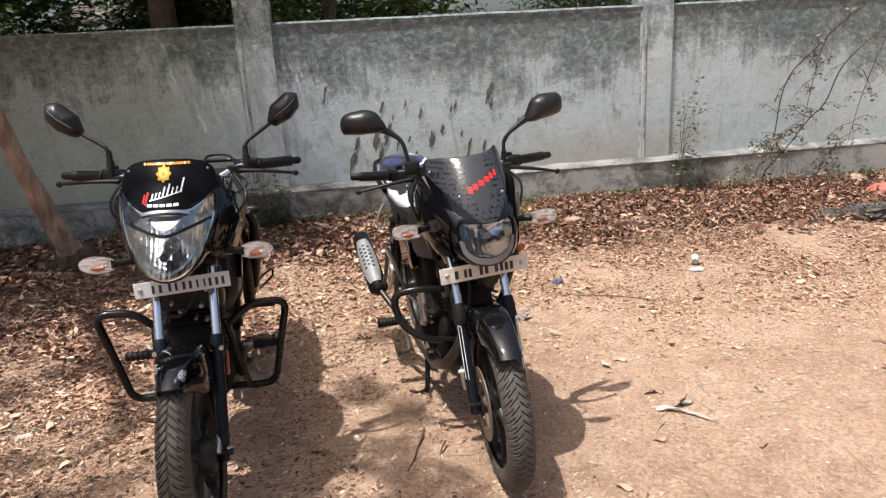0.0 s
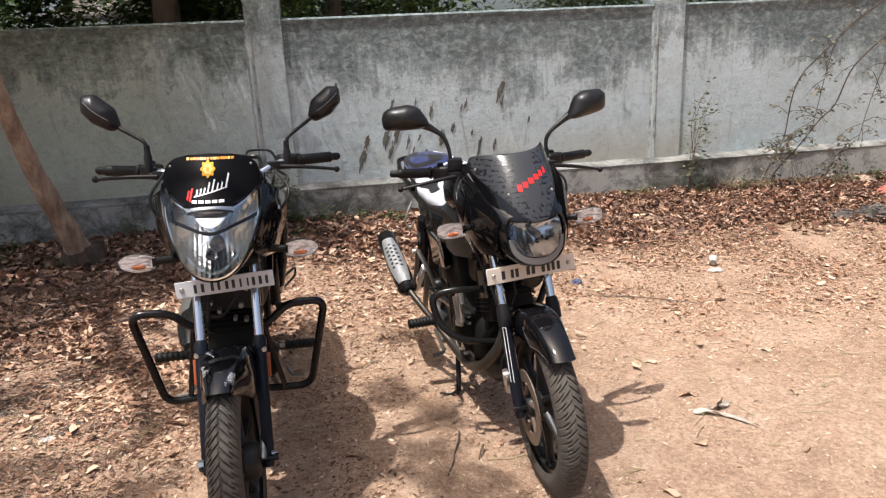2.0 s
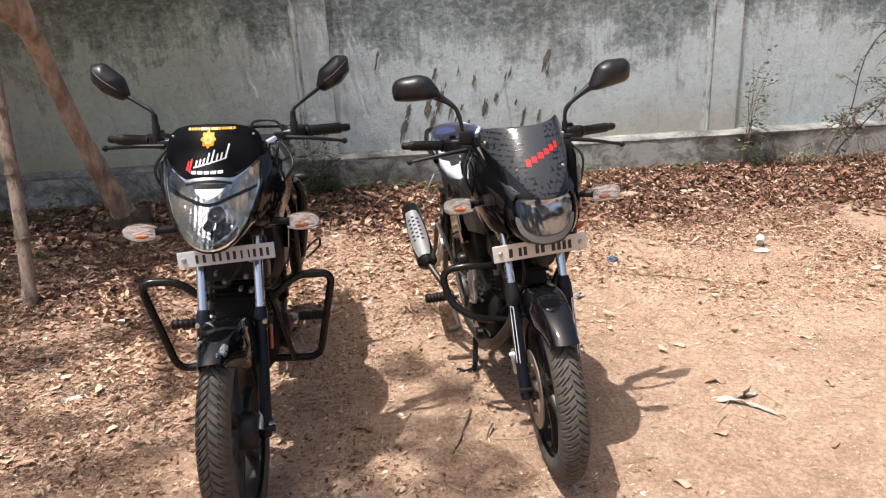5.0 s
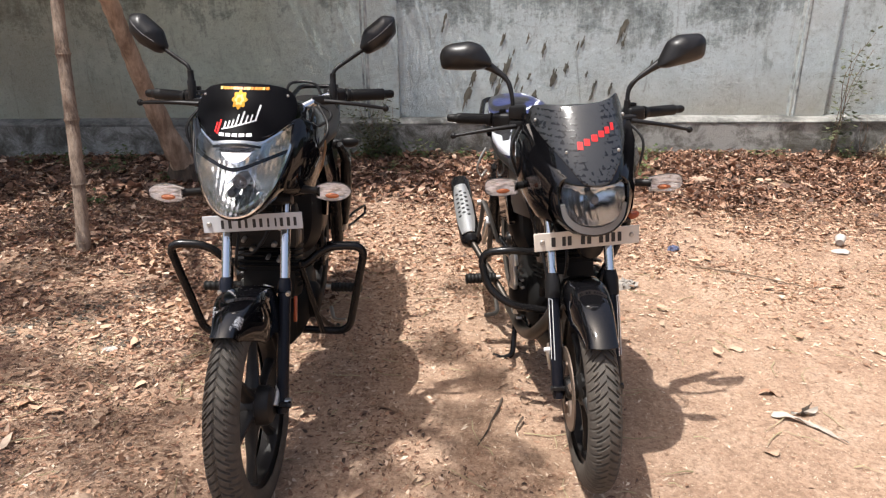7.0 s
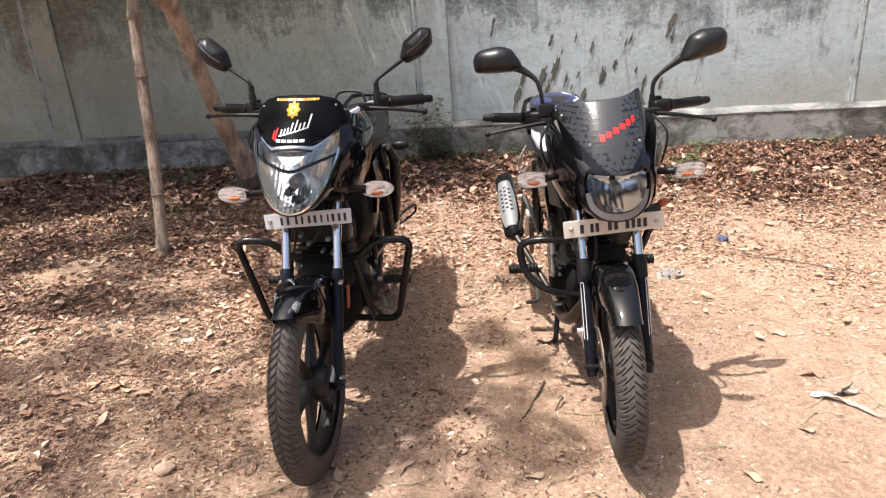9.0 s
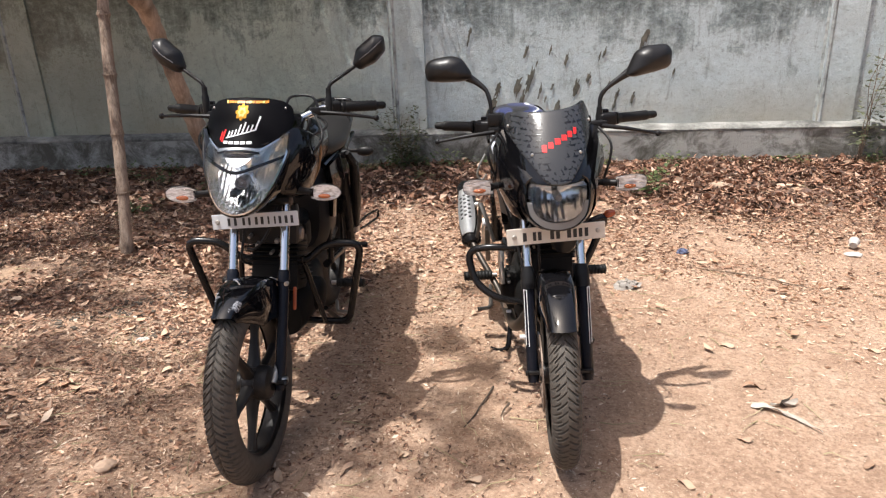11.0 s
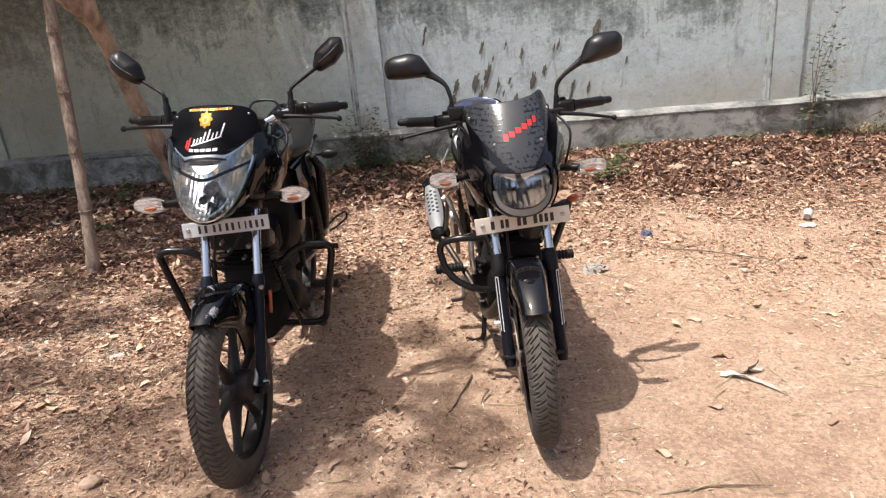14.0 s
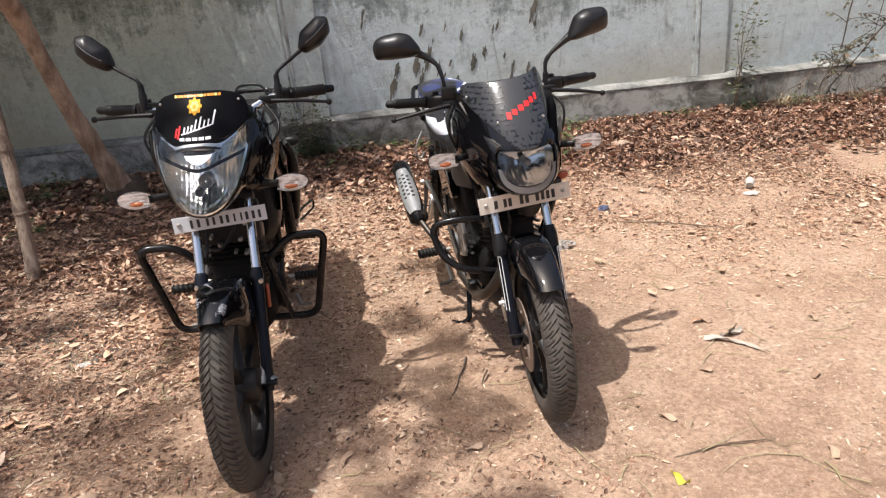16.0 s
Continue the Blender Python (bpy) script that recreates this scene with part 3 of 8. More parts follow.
def outline(pts, n=40, rounded=0.02):
    """Closed outline in a plane, corners rounded, resampled to n points of even spacing."""
    p = [Vector((*q, 0)) for q in pts]
    out = []
    for i, b in enumerate(p):
        a, c = p[i - 1], p[(i + 1) % len(p)]
        r = min(rounded, (a - b).length * 0.48, (c - b).length * 0.48)
        s, e = b + (a - b).normalized() * r, b + (c - b).normalized() * r
        out += [(1 - t) ** 2 * s + 2 * t * (1 - t) * b + t * t * e for t in (k / 6 for k in range(7))]
    cum = [0.0]
    for a, b in zip(out, out[1:] + out[:1]):
        cum.append(cum[-1] + (b - a).length)
    res, j = [], 0
    for k in range(n):
        d = cum[-1] * k / n
        while cum[j + 1] < d:
            j += 1
        a, b = out[j], out[(j + 1) % len(out)]
        t = (d - cum[j]) / max(cum[j + 1] - cum[j], 1e-9)
        res.append(((a + (b - a) * t).x, (a + (b - a) * t).y))
    return res


def plate_shell(out, depth, thick=0.004, rings=7, lip=0.0):
    """A curved plate: an outline in x and z, laid on the surface y = depth(x, z), with thickness to the back and a lip turned back at its rim."""
    cx, cz = sum(p[0] for p in out) / len(out), sum(p[1] for p in out) / len(out)
    m, n = Mesh(), len(out)
    steps = [1.0, 0.985, 0.95] + [0.95 * (1 - k / rings) for k in range(1, rings)]
    for s in steps:
        back = lip * (1.0 if s == 1.0 else 0.35 if s == 0.985 else 0.0)
        for x, z in out:
            px, pz = cx + (x - cx) * s, cz + (z - cz) * s
            m.v.append((px, depth(px, pz) + back, pz))
    m.v.append((cx, depth(cx, cz), cz))
    c = len(m.v) - 1
    for i in range(len(steps) - 1):
        m.f += [(i * n + k, i * n + (k + 1) % n, (i + 1) * n + (k + 1) % n, (i + 1) * n + k) for k in range(n)]
    last = (len(steps) - 1) * n
    m.f += [(last + k, last + (k + 1) % n, c) for k in range(n)]
    o = len(m.v)
    m.v += [(x, y + thick, z) for x, y, z in m.v]
    m.f += [tuple(i + o for i in q)[::-1] for q in m.f]
    m.f += [(k, k + o, (k + 1) % n + o, (k + 1) % n) for k in range(n)]
    return m


def strip_on(pts, width, depth, lift=0.0015, thick=0.0012):
    """A flat band along points in x and z, laid just over the surface y = depth(x, z)."""
    p = [Vector((*q, 0)) for q in pts]
    m = Mesh()
    for i, b in enumerate(p):
        d = (p[min(i + 1, len(p) - 1)] - p[max(i - 1, 0)]).normalized()
        nrm = Vector((-d.y, d.x, 0)) * width * 0.5
        for s in (b - nrm, b + nrm):
            m.v += [(s.x, depth(s.x, s.y) - lift, s.y), (s.x, depth(s.x, s.y) - lift + thick, s.y)]
    for i in range(len(p) - 1):
        a, b = i * 4, i * 4 + 4
        m.f += [(a, a + 2, b + 2, b), (a + 1, b + 1, b + 3, a + 3), (a, b, b + 1, a + 1), (a + 2, a + 3, b + 3, b + 2)]
    e = (len(p) - 1) * 4
    m.f += [(0, 1, 3, 2), (e, e + 2, e + 3, e + 1)]
    return m


def build(name, m, material, smooth=40):
    me = bpy.data.meshes.new(name)
    me.from_pydata(m.v, [], m.f)
    me.materials.append(material)
    bm = bmesh.new()
    bm.from_mesh(me)
    bmesh.ops.recalc_face_normals(bm, faces=bm.faces)
    bm.to_mesh(me)
    bm.free()
    if smooth:
        me.shade_smooth()
        me.set_sharp_from_angle(angle=radians(smooth))
    me.update()
    return me


def part(name, m, material, parent, label="", smooth=40):
    """One mesh object under a thing or under a part."""
    ob = new(name, build(name, m, material, smooth))
    ob.parent = parent
    return tagged(ob, label)


def thing(name, m, material, label, category, group="", kind="", at=None, smooth=40):
    ob = new(name, build(name, m, material, smooth))
    if at is not None:
        ob.matrix_world = at
    return tagged(ob, label, category, group, kind)


def holder(name, at, label, category, group=""):
    ob = new(name)
    ob.empty_display_size = 0.1
    ob.matrix_world = at
    return tagged(ob, label, category, group)


# ---- ground ----


def step(a, b, x):
    t = min(max((x - a) / (b - a), 0), 1)
    return t * t * (3 - 2 * t)


def rise(x, y):
    """The lie of the land without small relief: it falls gently to the east, and leaf mould is banked up at the wall's foot."""
    near = -0.0378 * min(max(x, -6), 8)
    xs = min(max(x, -6), 8)
    foot = 0.035 - 0.011 * xs if xs > 0 else 0.035 + 0.004 * xs
    return near + (foot - near) * step(3.6, 6.0, y)


def land(x, y):
    n = noise.noise(Vector((x * 1.7, y * 1.7, 0))) * 0.008 + noise.noise(Vector((x * 5, y * 5, 3))) * 0.004
    near = step(0.15, 0.5, min(math.hypot(x + 0.44, y - 1.93), math.hypot(x - 0.545, y - 2.03)))
    return rise(x, y) + n * (0.15 + 0.85 * near)


def graded(lo, hi, fine_lo, fine_hi, fine, grow=1.25):
    xs = list(np.arange(fine_lo, fine_hi + 1e-6, fine))
    d, x = fine, fine_hi
    while x < hi:
        d *= grow
        x += d
        xs.append(min(x, hi))
    d, x = fine, fine_lo
    while x > lo:
        d *= grow
        x -= d
        xs.insert(0, max(x, lo))
    return xs


def make_ground():
    xs, ys = graded(-900, 900, -5.0, 6.0, 0.05), graded(-900, 900, -0.5, 6.6, 0.05)
    m = Mesh()
    for y in ys:
        for x in xs:
            m.v.append((float(x), float(y), land(x, y)))
    w = len(xs)
    m.f = [(j * w + i, j * w + i + 1, (j + 1) * w + i + 1, (j + 1) * w + i) for j in range(len(ys) - 1) for i in range(w - 1)]
    thing("ground", m, SOIL, "dry reddish sandy soil strewn with leaf chaff", "ground", kind="structure", smooth=180)


make_ground()

# ---- boundary wall ----
WALL_Y, WALL_TOP = 6.30, 1.735


def wavy_box(x0, x1, y0, y1, z0, z1, amp=0.004, cell=0.12, seed=0.0):
    """A plastered block: front, top and ends gridded and slightly uneven."""
    nx, nz = max(2, int((x1 - x0) / cell)), max(2, int((z1 - z0) / cell))
    m = Mesh()

    def y_front(x, z):
        return y0 + amp * noise.noise(Vector((x * 1.8 + seed, z * 1.8, seed))) + amp * 0.5 * noise.noise(Vector((x * 7, z * 7, seed)))

    for j in range(nz + 1):
        for i in range(nx + 1):
            x, z = x0 + (x1 - x0) * i / nx, z0 + (z1 - z0) * j / nz
            if j == nz:
                z += amp * 1.3 * noise.noise(Vector((x * 2.7, seed, 5)))
            if i in (0, nx):
                x += amp * 0.8 * noise.noise(Vector((z * 4, seed, 9)))
            m.v.append((x, y_front(x, z), z))
    w = nx + 1
    m.f = [(j * w + i, j * w + i + 1, (j + 1) * w + i + 1, (j + 1) * w + i) for j in range(nz) for i in range(nx)]
    o = len(m.v)
    for j in (0, nz):
        m.v += [(m.v[j * w + i][0], y1, m.v[j * w + i][2]) for i in range(w)]
    m.f += [(i, o + i, o + i + 1, i + 1) for i in range(nx)]
    t = nz * w
    m.f += [(t + i, t + i + 1, o + w + i + 1, o + w + i) for i in range(nx)]
    m.f.append((o, o + w, o + 2 * w - 1, o + w - 1))
    m.f.append(tuple([j * w for j in range(nz + 1)] + [o + w, o]))
    m.f.append(tuple([j * w + nx for j in range(nz, -1, -1)] + [o + w - 1, o + 2 * w - 1]))
    return m


PILLARS = [-8.02, -4.36, -0.70, 2.965, 6.63, 10.29]


def make_wall():
    wall = holder("wall_north", pose(0, 0, 0), "grey weathered cement boundary wall with pillars", "wall")
    wall["kind"] = "structure"
    for a, b in zip(PILLARS, PILLARS[1:]):
        part("wall_panel", wavy_box(a + 0.298, b - 0.003, WALL_Y, WALL_Y + 0.2, 0.30, WALL_TOP, 0.003, 0.09, a), WALL, wall)
        # rounded cement coping
        xs = np.linspace(a + 0.299, b - 0.004, 40)
        rings = []
        for x in xs:
            k = 0.004 * noise.noise(Vector((x * 3, 2, 0)))
            rings.append([(x, WALL_Y - 0.004, WALL_TOP - 0.01), (x, WALL_Y - 0.012, WALL_TOP + 0.018 + k), (x, WALL_Y + 0.01, WALL_TOP + 0.036 + k), (x, WALL_Y + 0.19, WALL_TOP + 0.036 + k), (x, WALL_Y + 0.21, WALL_TOP + 0.01), (x, WALL_Y + 0.2, WALL_TOP - 0.01)])
        part("coping", loft(rings), WALL, wall)
    for x in PILLARS:
        part("pillar", wavy_box(x, x + 0.295, WALL_Y - 0.022, WALL_Y + 0.24, 0.30, 1.96, 0.004, 0.08, x), WALL_CLEAN, wall, "square cement pillar in the wall")
        bead = loft([[(x - 0.02, WALL_Y - 0.002, z), (x + 0.030, WALL_Y - 0.030, z), (x + 0.045, WALL_Y - 0.024, z), (x + 0.03, WALL_Y + 0.02, z), (x - 0.01, WALL_Y + 0.02, z)] for z in np.linspace(0.34, 1.72, 18)])
        part("plaster_bead", bead, BEAD, wall, "pale rough plaster bead")
    plinth = wavy_box(-9, 11, WALL_Y - 0.10, WALL_Y + 0.3, -0.35, 0.315, 0.010, 0.10, 4.0)
    part("plinth", plinth, PLINTH, wall, "damp stained plinth under the wall")
    rings = []
    for x in np.linspace(-9, 11, 260):
        k = 0.006 * noise.noise(Vector((x * 4, 7, 0)))
        d = 0.006 * noise.noise(Vector((x * 6, 1, 4)))
        rings.append([(x, WALL_Y - 0.104 + d, 0.300), (x, WALL_Y - 0.106 + d, 0.318 + k), (x, WALL_Y - 0.092 + d, 0.330 + k), (x, WALL_Y + 0.03, 0.367 + k * 0.5), (x, WALL_Y + 0.03, 0.300)])
    part("ledge", loft(rings), LEDGE, wall, "sloping lime-washed ledge of the plinth")
    # mud thrown on the plaster
    rnd = random.Random(5)
    spots = [(0.485, 1.005, 0.03), (0.836, 0.929, 0.026), (0.617, 0.685, 0.025), (1.489, 1.09, 0.05), (1.50, 0.98, 0.03), (0.24, 0.69, 0.046), (0.41, 0.72, 0.055), (0.524, 0.778, 0.056), (0.19, 0.55, 0.06), (0.453, 0.604, 0.034), (0.93, 0.70, 0.052), (1.03, 0.77, 0.034), (0.717, 0.70, 0.024), (0.758, 0.50, 0.05), (1.21, 0.72, 0.02), (1.12, 0.95, 0.02), (1.16, 0.98, 0.02), (1.28, 0.62, 0.03), (1.42, 0.60, 0.025), (0.70, 1.02, 0.016), (0.58, 0.9, 0.016), (0.0, 1.18, 0.03), (-0.02, 1.10, 0.02), (1.26, 0.53, 0.022), (1.75, 0.80, 0.02), (0.66, 0.60, 0.018)]
    for x, z, r in spots:
        n, m = 18, Mesh()
        ph, tall = rnd.uniform(0, 9), rnd.uniform(1.3, 2.4)
        m.v.append((x, WALL_Y - 0.0065, z))
        for ring, s in ((1, 0.55), (2, 1.0)):
            for k in range(n):
                a = TAU * k / n
                q = r * 0.8 * s * (1 + 0.95 * noise.noise(Vector((math.cos(a) * 2.2 + ph, math.sin(a) * 2.2, ph))))
                zz = q * tall * math.sin(a) * (1.5 if math.sin(a) < 0 else 1)
                m.v.append((x + q * 0.6 * math.cos(a) + 0.25 * zz, WALL_Y - (0.006 if ring == 1 else 0.0045), z + zz))
        m.f = [(0, 1 + k, 1 + (k + 1) % n) for k in range(n)] + [(1 + k, 1 + n + k, 1 + n + (k + 1) % n, 1 + (k + 1) % n) for k in range(n)]
        part("mud_splash", m, MUD, wall, "dried brown mud splash")


make_wall()

# ---- motorcycles ----
# Own axes of a motorcycle: x across (to the rider's left), y towards its tail, z up; the front wheel touches the ground at the origin.


def tyre_mesh(radius, width, tread=True, pitch=0.0215, rib=True):
    """A tyre with short slanted slots cut into its crown, one row beside the middle and one at the shoulder."""
    per = 9 if tread else 1
    blocks = round(TAU * radius / pitch) if tread else 96
    segs = per * blocks
    half, prof = width / 2, []
    bead = radius - 0.082
    for k in range(31):
        a = math.pi * k / 30
        u = -math.cos(a)
        h = max(math.sin(a), 0.0) ** 0.62
        prof.append((bead + (radius - bead) * h, half * u * (1.0 if h > 0.25 else 0.8 + 0.2 * h / 0.25)))
    m, n = Mesh(), len(prof)
    for s in range(segs):
        for r, x in prof:
            u = abs(x) / half
            a = TAU * s / segs + 0.15 * u
            if tread and r > radius - 0.036:
                lane = (s + (4 if x > 0 else 0)) % per
                inner = 0.10 < u < 0.60 and lane < 2
                outer = 0.50 < u < 0.99 and (lane + 4) % per < 2
                if inner or outer:
                    r -= 0.0065
                elif rib and u < 0.05:
                    r -= 0.004
            m.v.append((x, r * math.cos(a), r * math.sin(a)))
    for s in range(segs):
        t = (s + 1) % segs
        m.f += [(s * n + k, s * n + k + 1, t * n + k + 1, t * n + k) for k in range(n - 1)]
    return m


def spoke_mesh(radius):
    """One tapered cast spoke, pointing to the tail."""
    rings = []
    for r, b, d in ((0.030, 0.020, 0.026), (0.07, 0.012, 0.018), (0.14, 0.009, 0.012), (radius - 0.024, 0.013, 0.014)):
        c = 0.10 * (r / radius)
        e, q = Vector((0, math.cos(c), math.sin(c))), Vector((0, -math.sin(c), math.cos(c)))
        rings.append([tuple(e * r + q * b * u + Vector((d * v, 0, 0))) for u, v in ((-1, -0.5), (-0.5, -1), (0.5, -1), (1, -0.5), (1, 0.5), (0.5, 1), (-0.5, 1), (-1, 0.5))])
    return loft(rings)


def rim_mesh(radius, width):
    """The barrel of a cast wheel."""
    w = width * 0.36
    prof = [(radius, -w), (radius + 0.012, -w - 0.004), (radius + 0.012, -w + 0.002), (radius - 0.004, -w + 0.008), (radius - 0.016, -w * 0.5), (radius - 0.016, w * 0.5), (radius - 0.004, w - 0.008), (radius + 0.012, w - 0.002), (radius + 0.012, w + 0.004), (radius, w), (radius - 0.022, w * 0.75), (radius - 0.028, 0), (radius - 0.022, -w * 0.75), (radius, -w)]
    m = spin(prof, 72)
    return m


def wheel(parent, name, at, radius, width, spokes, disc=0, drum=0, tread=True, spin_by=0.0, lean=0.0, yaw=0.0, pitch=0.024, rib=True):
    w = new(name, build(name, rim_mesh(radius - 0.068, width), RIM))
    w.parent = parent
    w.matrix_local = pose(*at, 0, lean, yaw) @ pose(0, 0, 0, math.degrees(spin_by), 0, 0)
    tagged(w, "black cast alloy wheel")
    spoke = build("spoke", spoke_mesh(radius - 0.068), RIM)
    for k in range(spokes):
        sp = new("spoke", spoke)
        sp.parent, sp.rotation_euler = w, (TAU * k / spokes, 0, 0)
    part("tyre", tyre_mesh(radius, width, tread, pitch, rib), RUBBER, w, "worn dusty rubber tyre with slanted grooves", 30)
    part("hub", spin([(0.004, -0.062), (0.026, -0.062), (0.034, -0.05), (0.034, -0.03), (0.05, -0.02), (0.05, 0.02), (0.034, 0.03), (0.034, 0.05), (0.026, 0.062), (0.004, 0.062)], 28), RIM, w)
    part("axle", spin([(0.002, -0.106), (0.009, -0.106), (0.010, -0.098), (0.008, -0.096), (0.008, 0.096), (0.010, 0.098), (0.009, 0.106), (0.002, 0.106)], 6), GUARD, w, "dark axle with nuts")
    if disc:
        x = disc * (width * 0.5 + 0.012)
        m = spin([(0.122, x - 0.002), (0.122, x + 0.002), (0.082, x + 0.002), (0.082, x - 0.002), (0.122, x - 0.002)], 60)
        for k in range(6):
            a = TAU * k / 6
            m.join(tube([(x, 0.045 * math.cos(a), 0.045 * math.sin(a)), (x, 0.088 * math.cos(a + 0.3), 0.088 * math.sin(a + 0.3))], 0.007, 6))
        part("brake_disc", m, RUSTY, w, "rust-tinged steel brake disc")
    if drum:
        x = drum
        part("brake_drum", spin([(0.004, x * 0.062), (0.026, x * 0.062), (0.048, x * 0.054), (0.053, x * 0.044), (0.055, x * 0.02), (0.045, x * 0.015)], 36), RIM, w)
    return w


def fender_mesh(axle, radius, a0, a1, half, drop, n=40, nose=0.6, lean=0.0, yaw=0.0):
    """A mudguard arched over a wheel, from the angle a0 (front) to a1, in degrees up from the tail side; its blunt front end has the share nose of the full width."""
    rings, seg = [], 17
    turn = pose(*axle, 0, lean, yaw)
    for i in range(n + 1):
        t = i / n
        grow = min(1.0, t / 0.34)
        taper = nose + (1 - nose) * grow * grow * (3 - 2 * grow) - 0.25 * max(0.0, (t - 0.8) / 0.2) ** 2
        outer, inner = [], []
        for k in range(seg):
            u = -1 + 2 * k / (seg - 1)
            side = max(0.0, abs(u) - 0.62) / 0.38
            a = radians(a0 + (a1 - a0) * t - 3.0 * u * u * max(0.0, 1 - t / 0.1))
            e = Vector((0, math.cos(a), math.sin(a)))
            x = half * taper * (math.sin(u * 1.35) / math.sin(1.35))
            fall = 0.022 * u * u + drop * min(1.0, 0.16 + t / 0.30) * side**1.5
            p = e * (radius - fall) + Vector((x, 0, 0))
            outer.append(tuple(turn @ p))
            inner.append(tuple(turn @ (p - e * 0.004 + Vector((-0.004 * u, 0, 0)))))
        rings.append(outer + inner[::-1])
    return loft(rings)


def fork_leg(parent, x, axle, top, joint, r_slide, r_tube, gaiter=False):
    """Slider up to the joint, bright tube above."""
    a, j, t = Vector(axle), Vector(joint), Vector(top)
    d = (j - a).normalized()
    leg = part("fork_leg", tube([a - d * 0.02, a, a + (j - a) * 0.5, j - d * 0.03, j - d * 0.028, j, j + d * 0.012], [r_slide * 0.8, r_slide, r_slide, r_slide, r_slide * 1.12, r_slide * 1.12, r_slide * 0.9], 18), SLIDER, parent, "dark fork slider")
    part("stanchion", tube([j, t], r_tube, 20), CHROME, leg, "bright chrome fork tube")
    return leg


def mirror(parent, at, size, shape, tilt, yaw, stem, corner=0.022):
    """A rear-view mirror seen from behind: domed shell, glass to the rider, bent stem."""
    out = outline(shape, 44, corner)
    rings = []
    for s, d in ((0.96, 0.012), (1.0, 0.006), (1.0, -0.004), (0.93, -0.018), (0.78, -0.030), (0.52, -0.040), (0.22, -0.045), (0.02, -0.046)):
        rings.append([(x * size * s, d, z * size * s) for x, z in out])
    shell = part("mirror", loft(rings), MIRROR_SHELL, parent, "black mirror housing")
    shell.matrix_local = pose(*at, 0, 0, 0) @ pose(0, 0, 0, 0, tilt, yaw)
    part("mirror_glass", loft([[(x * size * 0.9, 0.0125, z * size * 0.9) for x, z in out], [(x * size * 0.9, 0.0145, z * size * 0.9) for x, z in out]]), MIRROR_GLASS, shell)
    st = part("mirror_stem", tube(fillet(stem, 0.02, 6), [0.0056, 0.0060], 10), PLASTIC, parent)
    return shell, st


def indicator(parent, at, side, tip, name="indicator", lens=True, blunt=False):
    """A turn signal on a short stalk: clear moulded lens, bright reflector behind, amber bulb within; almond-shaped or blunt."""
    x, y, z = at
    st = part(name, tube([(x - side * 0.13, y + 0.04, z), (x - side * 0.05, y + 0.012, z), (x - side * 0.036, y + 0.008, z)], [0.013, 0.0105, 0.014], 14), PLASTIC, parent, "clear blunt turn signal" if blunt else "clear almond-shaped turn signal")
    prof = []
    for k in range(21):
        t = math.sin(math.pi / 2 * k / 20) if k < 20 else 0.9985
        if blunt:
            w = max(0.0, 1 - t**5) ** 0.32 * (0.80 + 0.20 * math.sin(math.pi * min(1, t / 0.7) / 2))
        else:
            w = math.sqrt(max(0.0, 1 - ((t - 0.45) / 0.55) ** 2)) if t > 0.45 else 0.66 + 0.34 * math.sin(math.pi / 2 * t / 0.45)
        prof.append((t, w))

    def shell(grow, x0, long, front, back, lift):
        rings = []
        for t, w in prof:
            px = x - side * x0 + side * t * long
            rings.append([(px, y + lift + (back if math.sin(a) > 0 else front) * w * math.sin(a) - 0.006 * t, z + grow * w * math.cos(a) + 0.004 * t) for a in (TAU * q / 24 for q in range(24))])
        return loft(rings)

    part("lens", shell(0.026, 0.045, tip, 0.022, 0.020, 0.0), RIBBED if lens else PLASTIC, st)
    if lens:
        part("reflector", shell(0.0242, 0.044, tip * 0.965, 0.002, 0.015, 0.004), SIGNAL_BACK, st)
        part("bulb", ball((0.019, 0.007, 0.0065), (x - side * 0.004, y - 0.004, z - 0.008), (0, 0, 0), 14, 10), AMBER, st, "amber bulb")
        rim = [(x - side * (0.045 - t * tip * 1.004), z + 0.0262 * w + 0.004 * t, y + 0.001 - 0.006 * t) for t, w in prof]
        loop = [(px, py, pz) for px, pz, py in rim] + [(px, py, 2 * z - pz + 0.008 * t) for (px, pz, py), (t, w) in zip(rim[::-1], prof[::-1])]
        part("rim", tube(loop, 0.0014, 6), SEAM, st, "dark lens seam")
    return st


def super_ring(y, cx, cz, hw, hh, power=2.6, n=28, flat=1.0):
    """Ring across the motorcycle: rounded box of half sizes hw, hh; flat squashes its underside."""
    out = []
    for k in range(n):
        a = TAU * k / n
        c, s = math.cos(a), math.sin(a)
        out.append((cx + hw * math.copysign(abs(c) ** (2 / power), c), y, cz + hh * math.copysign(abs(s) ** (2 / power), s) * (flat if s < 0 else 1)))
    return out


